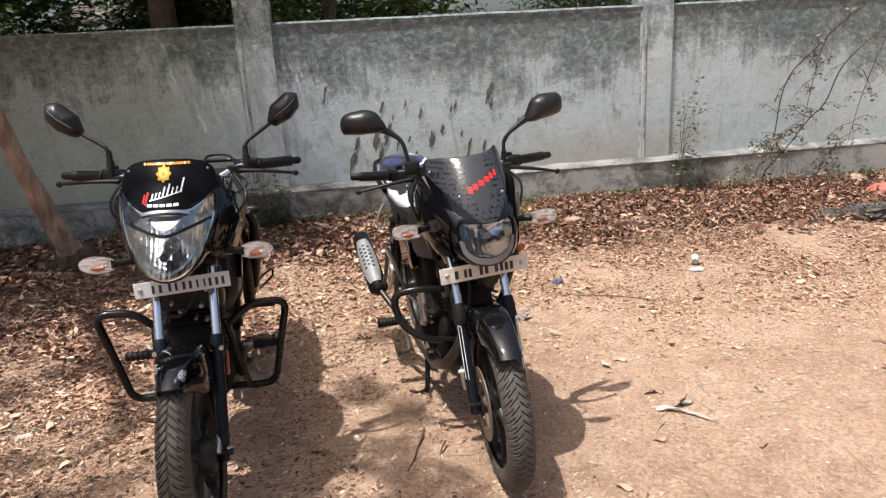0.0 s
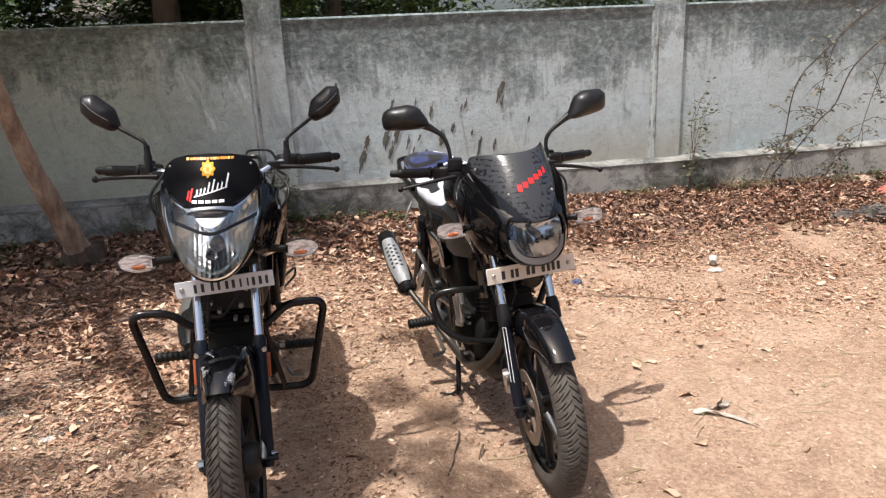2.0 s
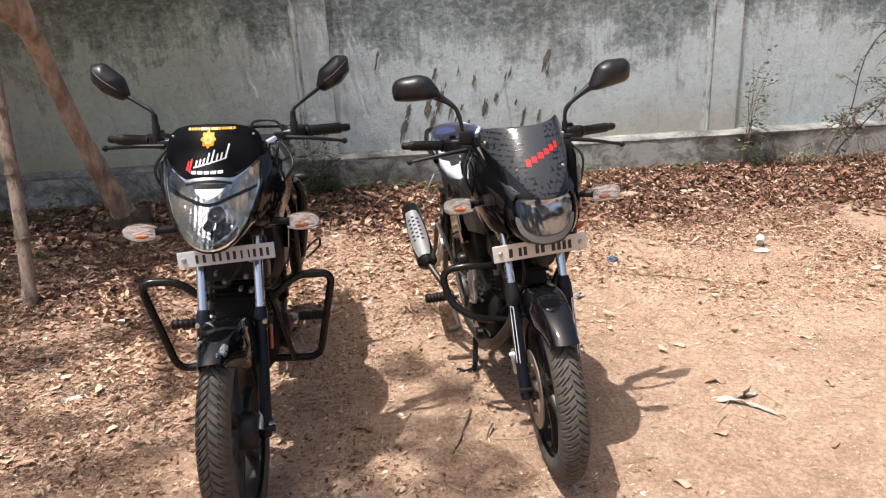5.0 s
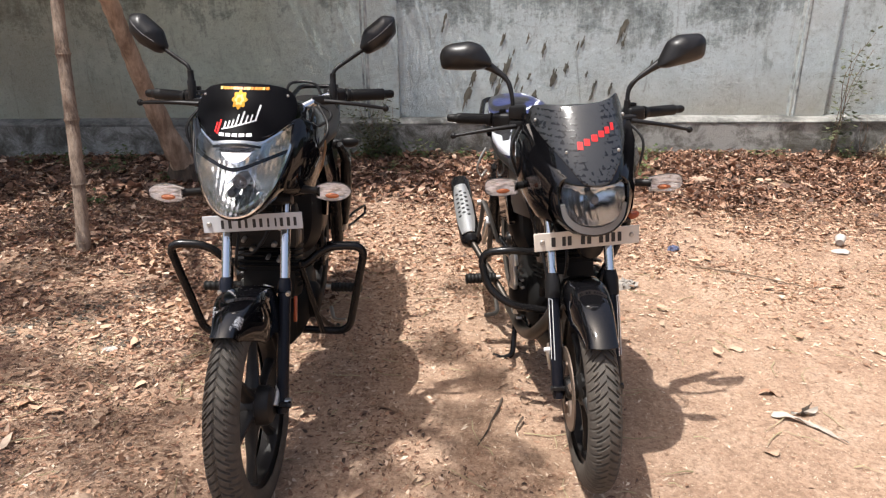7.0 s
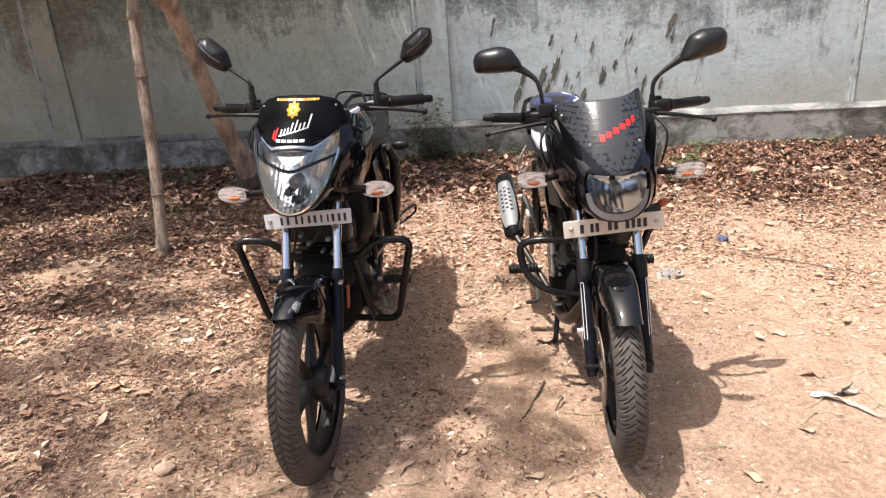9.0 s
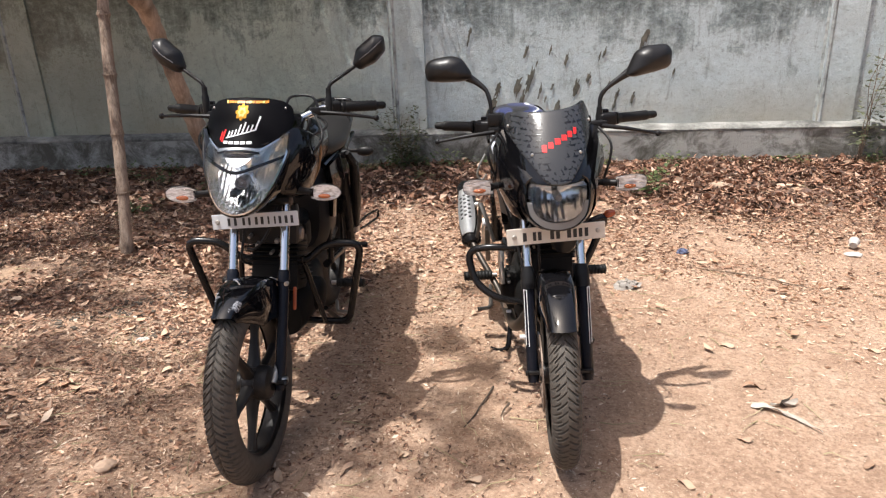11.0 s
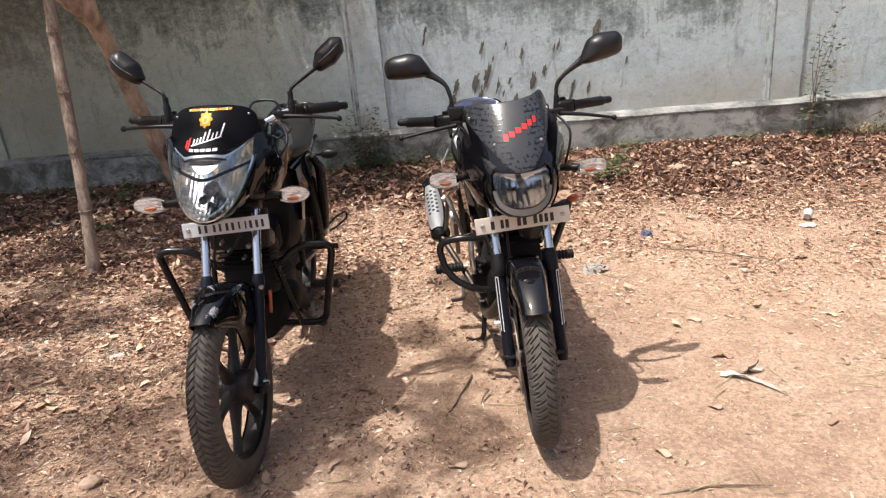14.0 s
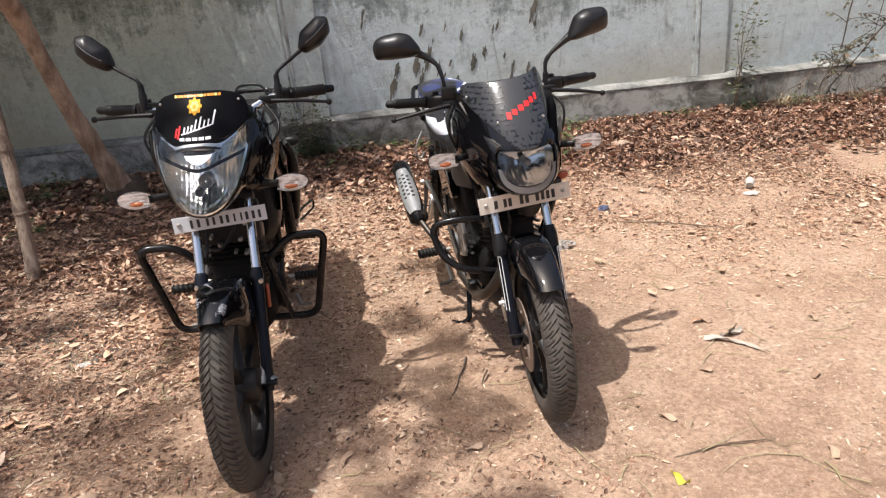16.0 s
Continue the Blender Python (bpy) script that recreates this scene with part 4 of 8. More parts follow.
def engine(parent, at, scale=1.0):
    y, z = at
    k = scale
    m = Mesh()
    m.join(loft([super_ring(y - 0.10, 0, z - 0.02, 0.075 * k, 0.08 * k), super_ring(y - 0.06, 0, z, 0.100 * k, 0.10 * k), super_ring(y + 0.10, 0, z, 0.110 * k, 0.115 * k), super_ring(y + 0.24, 0, z + 0.01, 0.09 * k, 0.10 * k), super_ring(y + 0.28, 0, z + 0.01, 0.06 * k, 0.07 * k)]))
    eng = part("engine", m, ENGINE, parent, "sooty air-cooled single-cylinder engine")
    for side in (-1, 1):
        part("engine_cover", spin([(0.002, side * 0.140 * k), (0.030 * k, side * 0.139 * k), (0.056 * k, side * 0.132 * k), (0.070 * k, side * 0.118 * k), (0.074 * k, side * 0.09 * k)], 32, (0, y + 0.06, z + 0.01)), ENGINE, eng, "round cast engine cover")
    lean = -18
    part("cylinder", rbox((0.165, 0.155, 0.20), (0, y - 0.075, z + 0.19), (lean, 0, 0), 0.02), ENGINE, eng, "finned cylinder")
    fin = build("fin", rbox((0.18, 0.17, 0.0055), (0, 0, 0), (lean, 0, 0), 0.0025, 1), ENGINE)
    for i in range(9):
        f = new("fin", fin)
        f.parent, f.location = eng, (0, y - 0.055 - 0.006 * i, z + 0.12 + 0.019 * i)
    hd = rbox((0.15, 0.14, 0.075), (0, y - 0.115, z + 0.315), (lean, 0, 0), 0.02)
    hd.join(tube([(-0.09, y - 0.115, z + 0.31), (0.09, y - 0.115, z + 0.31)], 0.03, 16))
    part("cylinder_head", hd, ENGINE, eng)
    return eng


def foot_peg(parent, x0, x1, y, z, r=0.014):
    side = 1 if x1 > x0 else -1
    peg = part("foot_peg", tube([(x0, y, z), (x0 + side * 0.03, y, z)], 0.009, 10), STEEL, parent, "ribbed rubber foot peg")
    n = 26
    m = tube([(x0 + side * 0.02 + (x1 - x0 - side * 0.02) * k / n, y, z) for k in range(n + 1)], [r * 0.7 if k in (0, n) else r + (0.002 if k % 3 == 1 else -0.001) for k in range(n + 1)], 14)
    part("rubber", m, RUBBER_GRIP, peg)
    return peg


def grip_set(parent, side, inner, outer, lever_ball, pivot, ribbed=False):
    """Rubber grip, switch box and lever at one end of the handlebar."""
    a, b = Vector(inner), Vector(outer)
    d = (b - a).normalized()
    n = 22
    rs = []
    for k in range(n + 1):
        t = k / n
        r = 0.0165 if t < 0.8 else 0.0125
        if t < 0.05:
            r = 0.021
        if ribbed and 0.1 < t < 0.78 and k % 2:
            r += 0.0018
        if t > 0.97:
            r = 0.010
        rs.append(r)
    part("grip", tube([a + (b - a) * k / n for k in range(n + 1)], rs, 18), RUBBER_GRIP, parent, "black rubber grip")
    box_at = a - d * 0.035
    sw = rbox((0.062, 0.046, 0.044), tuple(box_at), (0, 0, math.degrees(math.atan2(d.y, d.x))), 0.012, 3)
    sw.join(rbox((0.02, 0.02, 0.016), tuple(box_at + Vector((0, 0.012, 0.024))), (0, 0, 0), 0.004))
    part("switch_box", sw, PLASTIC, parent)
    p, e = Vector(pivot), Vector(lever_ball)
    mid = p + (e - p) * 0.45 + Vector((0, -0.012, 0.004))
    lv = tube(spline([p, mid, e], 8), [0.010, 0.0065], 12, flat=0.75)
    lv.join(ball(0.0098, tuple(e), segs=12, rings=8))
    lever = part("lever", lv, PLASTIC, parent, "ball-ended black lever")
    part("lever_perch", rbox((0.055, 0.035, 0.026), tuple(p + Vector((-side * 0.012, 0.012, 0.002))), (0, 0, side * 12), 0.008), PLASTIC, lever)


def number_plate(parent, at, width, height, tilt, material, bolts, bars, bold=0.62):
    """A number plate whose signs are plain bars."""
    pl = part("number_plate", rbox((width, 0.003, height), (0, 0, 0), (0, 0, 0), 0.0013, 1), material, parent, "pale plate with dark signs")
    pl.matrix_local = pose(*at, *tilt)
    for x, w in bars:
        part("bar", rbox((w * bold, 0.001, height * 0.52), (x, -0.0021, -height * 0.04), (0, 0, 0), 0.0003, 1), INK, pl)
    for x in bolts:
        part("bolt", spin([(0.001, -0.006), (0.005, -0.006), (0.007, -0.003), (0.0075, -0.0015)], 12, (x, 0, 0), "y"), STEEL, pl)
    return pl


def lamp(parent, out, depth, bowl_depth, bulb_at, centre, bowl=FACETS, cap=BULB_DARK):
    """Headlamp: faceted bowl, bulb and clear cover over it."""
    ring = [(x, depth(x, z), z) for x, z in out]
    cx, cz = centre
    rings = []
    for s, b in ((1.0, 0.004), (0.93, 0.02), (0.8, 0.045), (0.6, 0.068), (0.35, 0.084), (0.12, 0.09), (0.02, 0.09)):
        rings.append([(cx + (x - cx) * s, y * s + (1 - s) * depth(cx, cz) + b * bowl_depth / 0.09, cz + (z - cz) * s) for x, y, z in ring])
    body = part("headlamp", loft(rings, False), bowl, parent, "clear headlamp with a faceted reflector")
    bx, bz = bulb_at
    yb = depth(bx, bz)
    part("bulb", spin([(0.001, yb + 0.006), (0.010, yb + 0.007), (0.0125, yb + 0.012), (0.0125, yb + 0.06)], 20, (bx, 0, bz), "y"), cap, body, "capped bulb")
    part("lens_cover", plate_shell(out, lambda x, z: depth(x, z) - 0.002, 0.003, 6, 0.004), CLEAR, body, "clear lens cover")
    return body


def commuter_bike():
    bike = holder("motorcycle", pose(-0.44, 1.93, land(-0.44, 1.93), 0, 2.3, 4.0), "black commuter motorcycle with small visor and leg guard", "motorcycle", "parked motorcycles")
    wheel(bike, "front_wheel", (0.012, -0.012, 0.297), 0.297, 0.084, 6, 0, 1, lean=-3.0, yaw=-2.6)
    wheel(bike, "rear_wheel", (-0.005, 1.265, 0.297), 0.297, 0.088, 6, 0, 0, False)
    part("brake_arm", tube([(0.075, -0.02, 0.30), (0.078, 0.04, 0.345)], [0.012, 0.006], 10), STEEL, bike)
    for xa, xj, xt in ((-0.072, -0.077, -0.088), (0.089, 0.085, 0.076)):
        fork_leg(bike, xa, (xa, 0.004, 0.285), (xt, 0.335, 0.93), (xj, 0.158, 0.587), 0.0175, 0.0140)
        part("fork_bolt", spin([(0.001, -0.012), (0.006, -0.012), (0.0075, -0.008), (0.0075, 0.0)], 10, (xj + (0.012 if xj > 0 else -0.012), 0.138, 0.565), "y"), ALLOY, bike, "bright bolt")
        side = 1 if xa > 0 else -1
        part("axle_nut", spin([(0.002, side * 0.026), (0.011, side * 0.026), (0.013, side * 0.022), (0.013, side * 0.010)], 6, (xa, 0.0, 0.299)), ALLOY, bike, "bright axle nut")
    part("front_mudguard", fender_mesh((0.012, -0.012, 0.297), 0.326, 118, 22, 0.072, 0.105, nose=0.50, lean=-3.0, yaw=-2.6), PAINT_DUST, bike, "glossy black front mudguard with pale scuffs", 80)
    for x, y, z, r in ((-0.030, 0.285, 0.640, 0.007), (0.034, 0.290, 0.652, 0.008), (0.052, 0.300, 0.700, 0.006), (-0.052, 0.280, 0.668, 0.006), (0.014, 0.285, 0.612, 0.006), (0.046, 0.285, 0.606, 0.007)):
        part("bolt", spin([(0.001, y - 0.012), (r * 0.8, y - 0.012), (r, y - 0.008), (r, y + 0.02)], 10, (x, 0, z), "y"), STEEL, bike, "bright bolt")
    for pts in ([(-0.055, 0.26, 0.78), (-0.050, 0.22, 0.70), (-0.058, 0.20, 0.62), (-0.05, 0.26, 0.58)], [(0.05, 0.26, 0.78), (0.030, 0.22, 0.71), (-0.01, 0.21, 0.655), (-0.05, 0.24, 0.64)]):
        part("hose", tube(spline(pts, 7), 0.0045, 8), PLASTIC, bike)
    part("fork_yoke", rbox((0.20, 0.06, 0.03), (0, 0.262, 0.80), (-27, 0, 0), 0.012), PLASTIC, bike)
    part("top_yoke", rbox((0.19, 0.07, 0.03), (0, 0.345, 0.955), (-20, 0, 0), 0.012), PLASTIC, bike)

    # front cowl: strongly bowed, its middle a little off the fork's
    mid = -0.012

    def face(x, z):
        k = (z - 0.80) / 0.32
        return 0.048 + 0.03 * k + 0.18 * k * abs(k) + 5.8 * (x - mid) ** 2

    def both(pts):
        """A run from the middle out, mirrored about the cowl's middle."""
        return [(mid - x, z) for x, z in pts[:0:-1]] + [(mid + x, z) for x, z in pts]

    def curve(pts, n=5):
        return [(p.x, p.y) for p in spline([(a, b, 0) for a, b in pts], n)]

    lens_simple = outline(both([(0, 0.988), (0.075, 0.993), (0.129, 1.024), (0.127, 0.968), (0.112, 0.920), (0.090, 0.872), (0.064, 0.835), (0.034, 0.814)]) + [(mid, 0.808)], 64, 0.014)
    head = lamp(bike, lens_simple, face, 0.085, (mid - 0.006, 0.868), (mid, 0.905))
    part("bulb_ring", spin([(0.002, 0.098), (0.012, 0.096), (0.014, 0.090), (0.018, 0.090), (0.020, 0.098), (0.018, 0.14)], 24, (0.0, 0, 0.893), "y"), LAMP_GREY, head, "grey bulb ring")
    part("lamp_trim", strip_on(curve(both([(0, 0.826), (0.022, 0.832), (0.046, 0.846), (0.066, 0.868)])), 0.006, lambda x, z: face(x, z) + 0.004, 0.002, 0.004), CHROME, head, "bright lower lamp rim")
    part("lamp_rim", strip_on(curve(both([(0, 0.812), (0.034, 0.818), (0.064, 0.838), (0.090, 0.875), (0.110, 0.920), (0.124, 0.966), (0.127, 1.018)])), 0.0045, lambda x, z: face(x, z) - 0.003, 0.002, 0.004), CHROME, head, "thin bright rim of the lens")
    part("lamp_divider", strip_on(curve(both([(0, 0.926), (0.025, 0.930), (0.06, 0.941), (0.127, 0.957)])), 0.008, lambda x, z: face(x, z) - 0.003, 0.002, 0.006), PAINT, bike, "black chevron bar across the headlamp")
    part("pilot_lamp", plate_shell(outline(both([(0, 0.978), (0.050, 0.971), (0.030, 0.951)]) + [(mid, 0.934)], 36, 0.008), lambda x, z: face(x, z) + 0.003 + 0.5 * max(0.0, z - 0.945) - 2.0 * (x - mid) ** 2, 0.004, 4, 0.003), PILOT, bike, "silver pilot lamp")
    part("lamp_trim", strip_on(curve(both([(0, 0.990), (0.035, 0.988), (0.062, 0.981)])), 0.006, lambda x, z: face(x, z) - 0.004, 0.002, 0.004), FROST_TRIM, bike, "pale arch over the pilot lamp")
    part("pilot_rim", strip_on(curve(both([(0, 0.982), (0.035, 0.979), (0.060, 0.973)])), 0.005, lambda x, z: face(x, z) - 0.002, 0.002, 0.004), PAINT, bike)

    # cowl shell behind the lamp, tapering back to the tank
    back = outline([(-0.06, 0.795), (-0.115, 0.84), (-0.150, 0.95), (-0.150, 1.06), (-0.08, 1.075), (0, 1.08), (0.08, 1.075), (0.150, 1.06), (0.150, 0.95), (0.115, 0.84), (0.06, 0.795), (0, 0.785)], 64, 0.03)
    rings = []
    for t, sx, sz, off in ((0.0, 1.0, 1.0, 0.004), (0.0, 1.02, 1.02, -0.003), (0.0, 1.06, 1.065, 0.0), (0.06, 1.11, 1.10, 0.020), (0.4, 1.10, 1.04, 0.06), (0.8, 0.98, 0.98, 0.11), (1.0, 0.9, 0.93, 0.15)):
        ring = []
        for (x, z), (xb, zb) in zip(lens_simple, back):
            px, pz = x + (xb - x) * t, z + (zb - z) * t
            ring.append((mid + (px - mid) * sx, face(x, z) * (1 - t) + (0.10 + 0.95 * abs(xb)) * t + off, 0.92 + (pz - 0.92) * sz))
        rings.append(ring)
    part("front_cowl", loft(rings, False), PAINT, bike, "glossy black headlamp cowl")
    for s in (-1, 1):
        wing = loft([[(s * a, b, c) for a, b, c in ring] for ring in (
            [(0.126, 0.205, 1.034), (0.143, 0.222, 1.028), (0.141, 0.212, 0.950), (0.112, 0.165, 0.862), (0.094, 0.155, 0.850), (0.112, 0.200, 0.950)],
            [(0.142, 0.262, 1.030), (0.170, 0.272, 1.010), (0.170, 0.258, 0.940), (0.142, 0.222, 0.838), (0.110, 0.220, 0.822), (0.125, 0.262, 0.950)],
            [(0.150, 0.315, 1.015), (0.187, 0.322, 0.986), (0.184, 0.312, 0.915), (0.156, 0.285, 0.815), (0.115, 0.285, 0.800), (0.125, 0.310, 0.940)],
            [(0.135, 0.40, 0.99), (0.160, 0.40, 0.955), (0.156, 0.40, 0.88), (0.125, 0.40, 0.81), (0.10, 0.40, 0.82), (0.105, 0.40, 0.93)])])
        part("side_cowl", wing, PAINT, bike, "glossy black side cowl", 75)
        stripe = tube([(s * 0.186, 0.335, 0.975), (s * 0.184, 0.336, 0.935), (s * 0.172, 0.330, 0.885), (s * 0.152, 0.318, 0.838), (s * 0.142, 0.312, 0.822)], [0.003, 0.009, 0.012, 0.010, 0.003], 8, flat=0.45)
        part("stripe", stripe, COPPER_FILM, bike, "copper-coloured decor stripe")

    # visor with its stickers
    def shade(x, z):
        return face(x, z) - 0.006

    vis = outline(both([(0, 1.120), (0.06, 1.116), (0.100, 1.105), (0.124, 1.086), (0.134, 1.055), (0.131, 1.026), (0.098, 1.004), (0.064, 0.986), (0.035, 0.990)]) + [(mid, 0.992)], 72, 0.010)
    visor = part("visor", plate_shell(vis, shade, 0.004, 7, 0.003), VISOR, bike, "black acrylic visor with stickers")
    for s in (-1, 1):
        part("visor_trim", strip_on(curve([(mid + s * a, b) for a, b in ((0.058, 0.982), (0.098, 1.001), (0.131, 1.022))]), 0.004, lambda x, z: face(x, z) - 0.004, 0.002, 0.004), CHROME, visor, "bright edge under the visor")
    ex, ez = -0.015, 1.083
    for petals, size, lift, material in ((8, 0.0205, 0.002, GOLD_FILM), (6, 0.0125, 0.0032, PALE_GOLD), (5, 0.006, 0.0044, GOLD_FILM)):
        star = []
        for k in range(48):
            a = TAU * k / 48 + 0.2
            r = size * (0.88 + 0.12 * math.cos(petals * a))
            star.append((ex + r * math.cos(a), ez + r * 1.08 * math.sin(a)))
        part("emblem", plate_shell(star, lambda x, z: shade(x, z) - lift, 0.0010, 3), material, visor, "golden rosette sticker")

    # a slanting row of name bars, the first red, tied by a thin stroke
    for x, w, h, material in ((-0.068, 0.0045, 0.022, RED_FILM), (-0.060, 0.0050, 0.032, RED_FILM), (-0.044, 0.0042, 0.015, WHITE_FILM), (-0.034, 0.0038, 0.015, WHITE_FILM), (-0.024, 0.0038, 0.015, WHITE_FILM), (-0.013, 0.0036, 0.026, WHITE_FILM), (-0.001, 0.0042, 0.030, WHITE_FILM), (0.010, 0.0036, 0.017, WHITE_FILM), (0.021, 0.0036, 0.016, WHITE_FILM), (0.035, 0.0042, 0.034, WHITE_FILM)):
        zc = 1.036 + 0.24 * x + (h - 0.014) * (0.42 if material is WHITE_FILM else -0.05)
        part("bar", strip_on([(x - h * 0.12, zc - h / 2), (x, zc), (x + h * 0.12, zc + h / 2)], w, shade, 0.0016), material, visor, "red sticker bar" if material is RED_FILM else "white sticker bar", 0)
    part("bar", strip_on([(x, 1.0285 + 0.24 * x) for x in (-0.052, -0.03, -0.01, 0.01, 0.034)], 0.0028, shade, 0.0016), WHITE_FILM, visor, "white sticker bar", 0)
    for k in range(5):
        x = -0.051 + 0.0175 * k
        part("bar", strip_on([(x - 0.0068, 1.0045), (x + 0.0068, 1.0045)], 0.0072, shade, 0.0016), WHITE_FILM, visor, "white sticker bar", 0)
    for k in range(14):
        x = -0.070 + 0.0092 * k
        wide = 0.0030 + 0.0008 * (k % 3)
        part("bar", strip_on([(x - wide, 1.1085 - 0.45 * (x - mid) ** 2), (x + wide, 1.1085 - 0.45 * (x - mid) ** 2)], 0.0062, shade, 0.0016), ORANGE_FILM if k % 4 else PALE_GOLD, visor, "orange sticker bar" if k % 4 else "pale gold sticker bar", 0)
    for x in (-0.122, 0.098):
        part("screw", ball(0.004, (x, shade(x, 1.085) - 0.003, 1.085), segs=8, rings=6), STEEL, visor)

    for s in (-1, 1):
        indicator(bike, (s * 0.224, 0.195, 0.830 if s < 0 else 0.842), s, 0.092)
        indicator(bike, (s * 0.135, 1.70, 0.668), s, 0.085, "rear_indicator", False)
    number_plate(bike, (0.004, 0.176, 0.757), 0.270, 0.046, (-8, -4, 0), PLATE, (-0.118,), [(-0.082, 0.013), (-0.062, 0.014), (-0.036, 0.013), (-0.018, 0.012), (0.004, 0.014), (0.022, 0.014), (0.042, 0.009), (0.062, 0.008), (0.078, 0.014), (0.097, 0.014), (0.115, 0.013)])
    part("plate_bracket", rbox((0.12, 0.08, 0.012), (0.01, 0.222, 0.757), (0, 0, 0), 0.004), PLASTIC, bike)

    # handlebar and controls
    bar = fillet([(-0.236, 0.475, 1.048), (-0.175, 0.425, 1.055), (-0.10, 0.365, 1.03), (-0.07, 0.36, 0.985), (0.07, 0.36, 0.985), (0.10, 0.365, 1.03), (0.175, 0.425, 1.066), (0.236, 0.475, 1.064)], 0.03, 6)
    part("handlebar", tube(bar, 0.0125, 14), CHROME, bike, "chrome handlebar")
    for s in (-1, 1):
        drop = 0.012 if s < 0 else -0.004
        grip_set(bike, s, (s * 0.235, 0.475, 1.060 - drop), (s * 0.374, 0.535, 1.060 - drop), (s * 0.356, 0.425, 1.036), (s * 0.18, 0.402, 1.052 - drop), s > 0)
        hexa = [(-0.075, 0.018), (-0.045, 0.042), (0.03, 0.036), (0.072, -0.002), (0.060, -0.030), (0.0, -0.040), (-0.052, -0.026)]
        ms, _ = mirror(bike, (s * 0.331, 0.488, 1.224 if s < 0 else 1.238), 0.94, [(-s * x, z) for x, z in hexa], s * -34, s * 12, [(s * 0.203, 0.425, 1.06), (s * 0.203, 0.425, 1.140), (s * 0.292, 0.478, 1.186 if s < 0 else 1.200)], 0.009)
        part("crease", tube(spline([(s * -0.040, -0.0365, 0.004), (s * -0.02, -0.0425, 0.005), (0, -0.0455, 0.006), (s * 0.03, -0.0405, 0.009), (s * 0.052, -0.029, 0.012)], 4), 0.0015, 8), LAMP_GREY, ms, "pale crease line")
        part("mirror_boot", tube([(s * 0.203, 0.425, 1.05), (s * 0.203, 0.425, 1.10), (s * 0.203, 0.425, 1.104), (s * 0.203, 0.425, 1.132)], [0.012, 0.012, 0.0095, 0.0085], 12), PLASTIC, bike)
    part("instrument_pod", loft([super_ring(0.26, 0, 1.02, 0.10, 0.045), super_ring(0.30, 0, 1.035, 0.105, 0.05), super_ring(0.36, 0, 1.025, 0.085, 0.04)]), PLASTIC, bike)
    for pts in ([(0.16, 0.40, 1.05), (0.20, 0.30, 0.99), (0.14, 0.28, 0.90), (0.09, 0.30, 0.80)], [(-0.16, 0.40, 1.05), (-0.19, 0.30, 0.98), (-0.13, 0.28, 0.88), (-0.09, 0.30, 0.80)], [(0.13, 0.39, 1.04), (0.16, 0.31, 1.04), (0.12, 0.33, 0.93)], [(0.172, 0.40, 1.075), (0.150, 0.415, 1.104), (0.098, 0.42, 1.106), (0.080, 0.38, 1.095), (0.076, 0.36, 1.04), (0.08, 0.34, 0.95)], [(0.150, 0.395, 1.055), (0.195, 0.385, 1.030), (0.198, 0.36, 1.010), (0.167, 0.30, 0.995), (0.12, 0.30, 0.94)]):
        part("cable", tube(spline(pts, 8), 0.0042, 8), PLASTIC, bike)

    # tank, seat, tail
    tank = [super_ring(0.36, 0, 0.90, 0.06, 0.055), super_ring(0.40, 0, 0.915, 0.115, 0.085), super_ring(0.50, 0, 0.925, 0.150, 0.105), super_ring(0.62, 0, 0.925, 0.155, 0.105), super_ring(0.74, 0, 0.905, 0.135, 0.09), super_ring(0.82, 0, 0.875, 0.09, 0.06), super_ring(0.85, 0, 0.86, 0.05, 0.03)]
    part("fuel_tank", loft(tank), PAINT, bike, "glossy black fuel tank")
    part("fuel_cap", spin([(0.002, 1.036), (0.03, 1.036), (0.034, 1.030), (0.034, 1.022)], 24, (0, 0.56, 0), "z"), CHROME, bike)
    seat = [super_ring(0.80, 0, 0.86, 0.08, 0.03), super_ring(0.88, 0, 0.845, 0.12, 0.045), super_ring(1.10, 0, 0.835, 0.135, 0.045), super_ring(1.28, 0, 0.865, 0.13, 0.045), super_ring(1.48, 0, 0.885, 0.11, 0.04), super_ring(1.56, 0, 0.885, 0.06, 0.02)]
    part("seat", loft(seat), SEAT_BLACK, bike, "black vinyl dual seat")
    tail = [super_ring(0.86, 0, 0.74, 0.10, 0.07), super_ring(1.10, 0, 0.76, 0.125, 0.075), super_ring(1.35, 0, 0.80, 0.11, 0.06), super_ring(1.58, 0, 0.84, 0.08, 0.04), super_ring(1.66, 0, 0.85, 0.05, 0.025)]
    part("tail_panel", loft(tail), PAINT, bike)
    part("tail_lamp", rbox((0.10, 0.04, 0.045), (0, 1.67, 0.82), (10, 0, 0), 0.012), RED_LENS, bike, "red tail lamp")
    part("grab_rail", tube(fillet([(-0.12, 1.28, 0.87), (-0.10, 1.40, 0.915), (-0.085, 1.62, 0.945), (0.085, 1.62, 0.945), (0.10, 1.40, 0.915), (0.12, 1.28, 0.87)], 0.05, 5), 0.010, 10), GUARD, bike, "black grab rail")
    part("rear_mudguard", fender_mesh((0, 1.265, 0.297), 0.335, 115, -8, 0.065, 0.05), PLASTIC, bike)
    part("air_box", loft([super_ring(0.76, 0, 0.62, 0.075, 0.16), super_ring(0.80, 0, 0.61, 0.105, 0.185), super_ring(0.90, 0, 0.61, 0.118, 0.185), super_ring(0.95, 0, 0.62, 0.09, 0.16)]), PLASTIC, bike, "black air box under the seat")
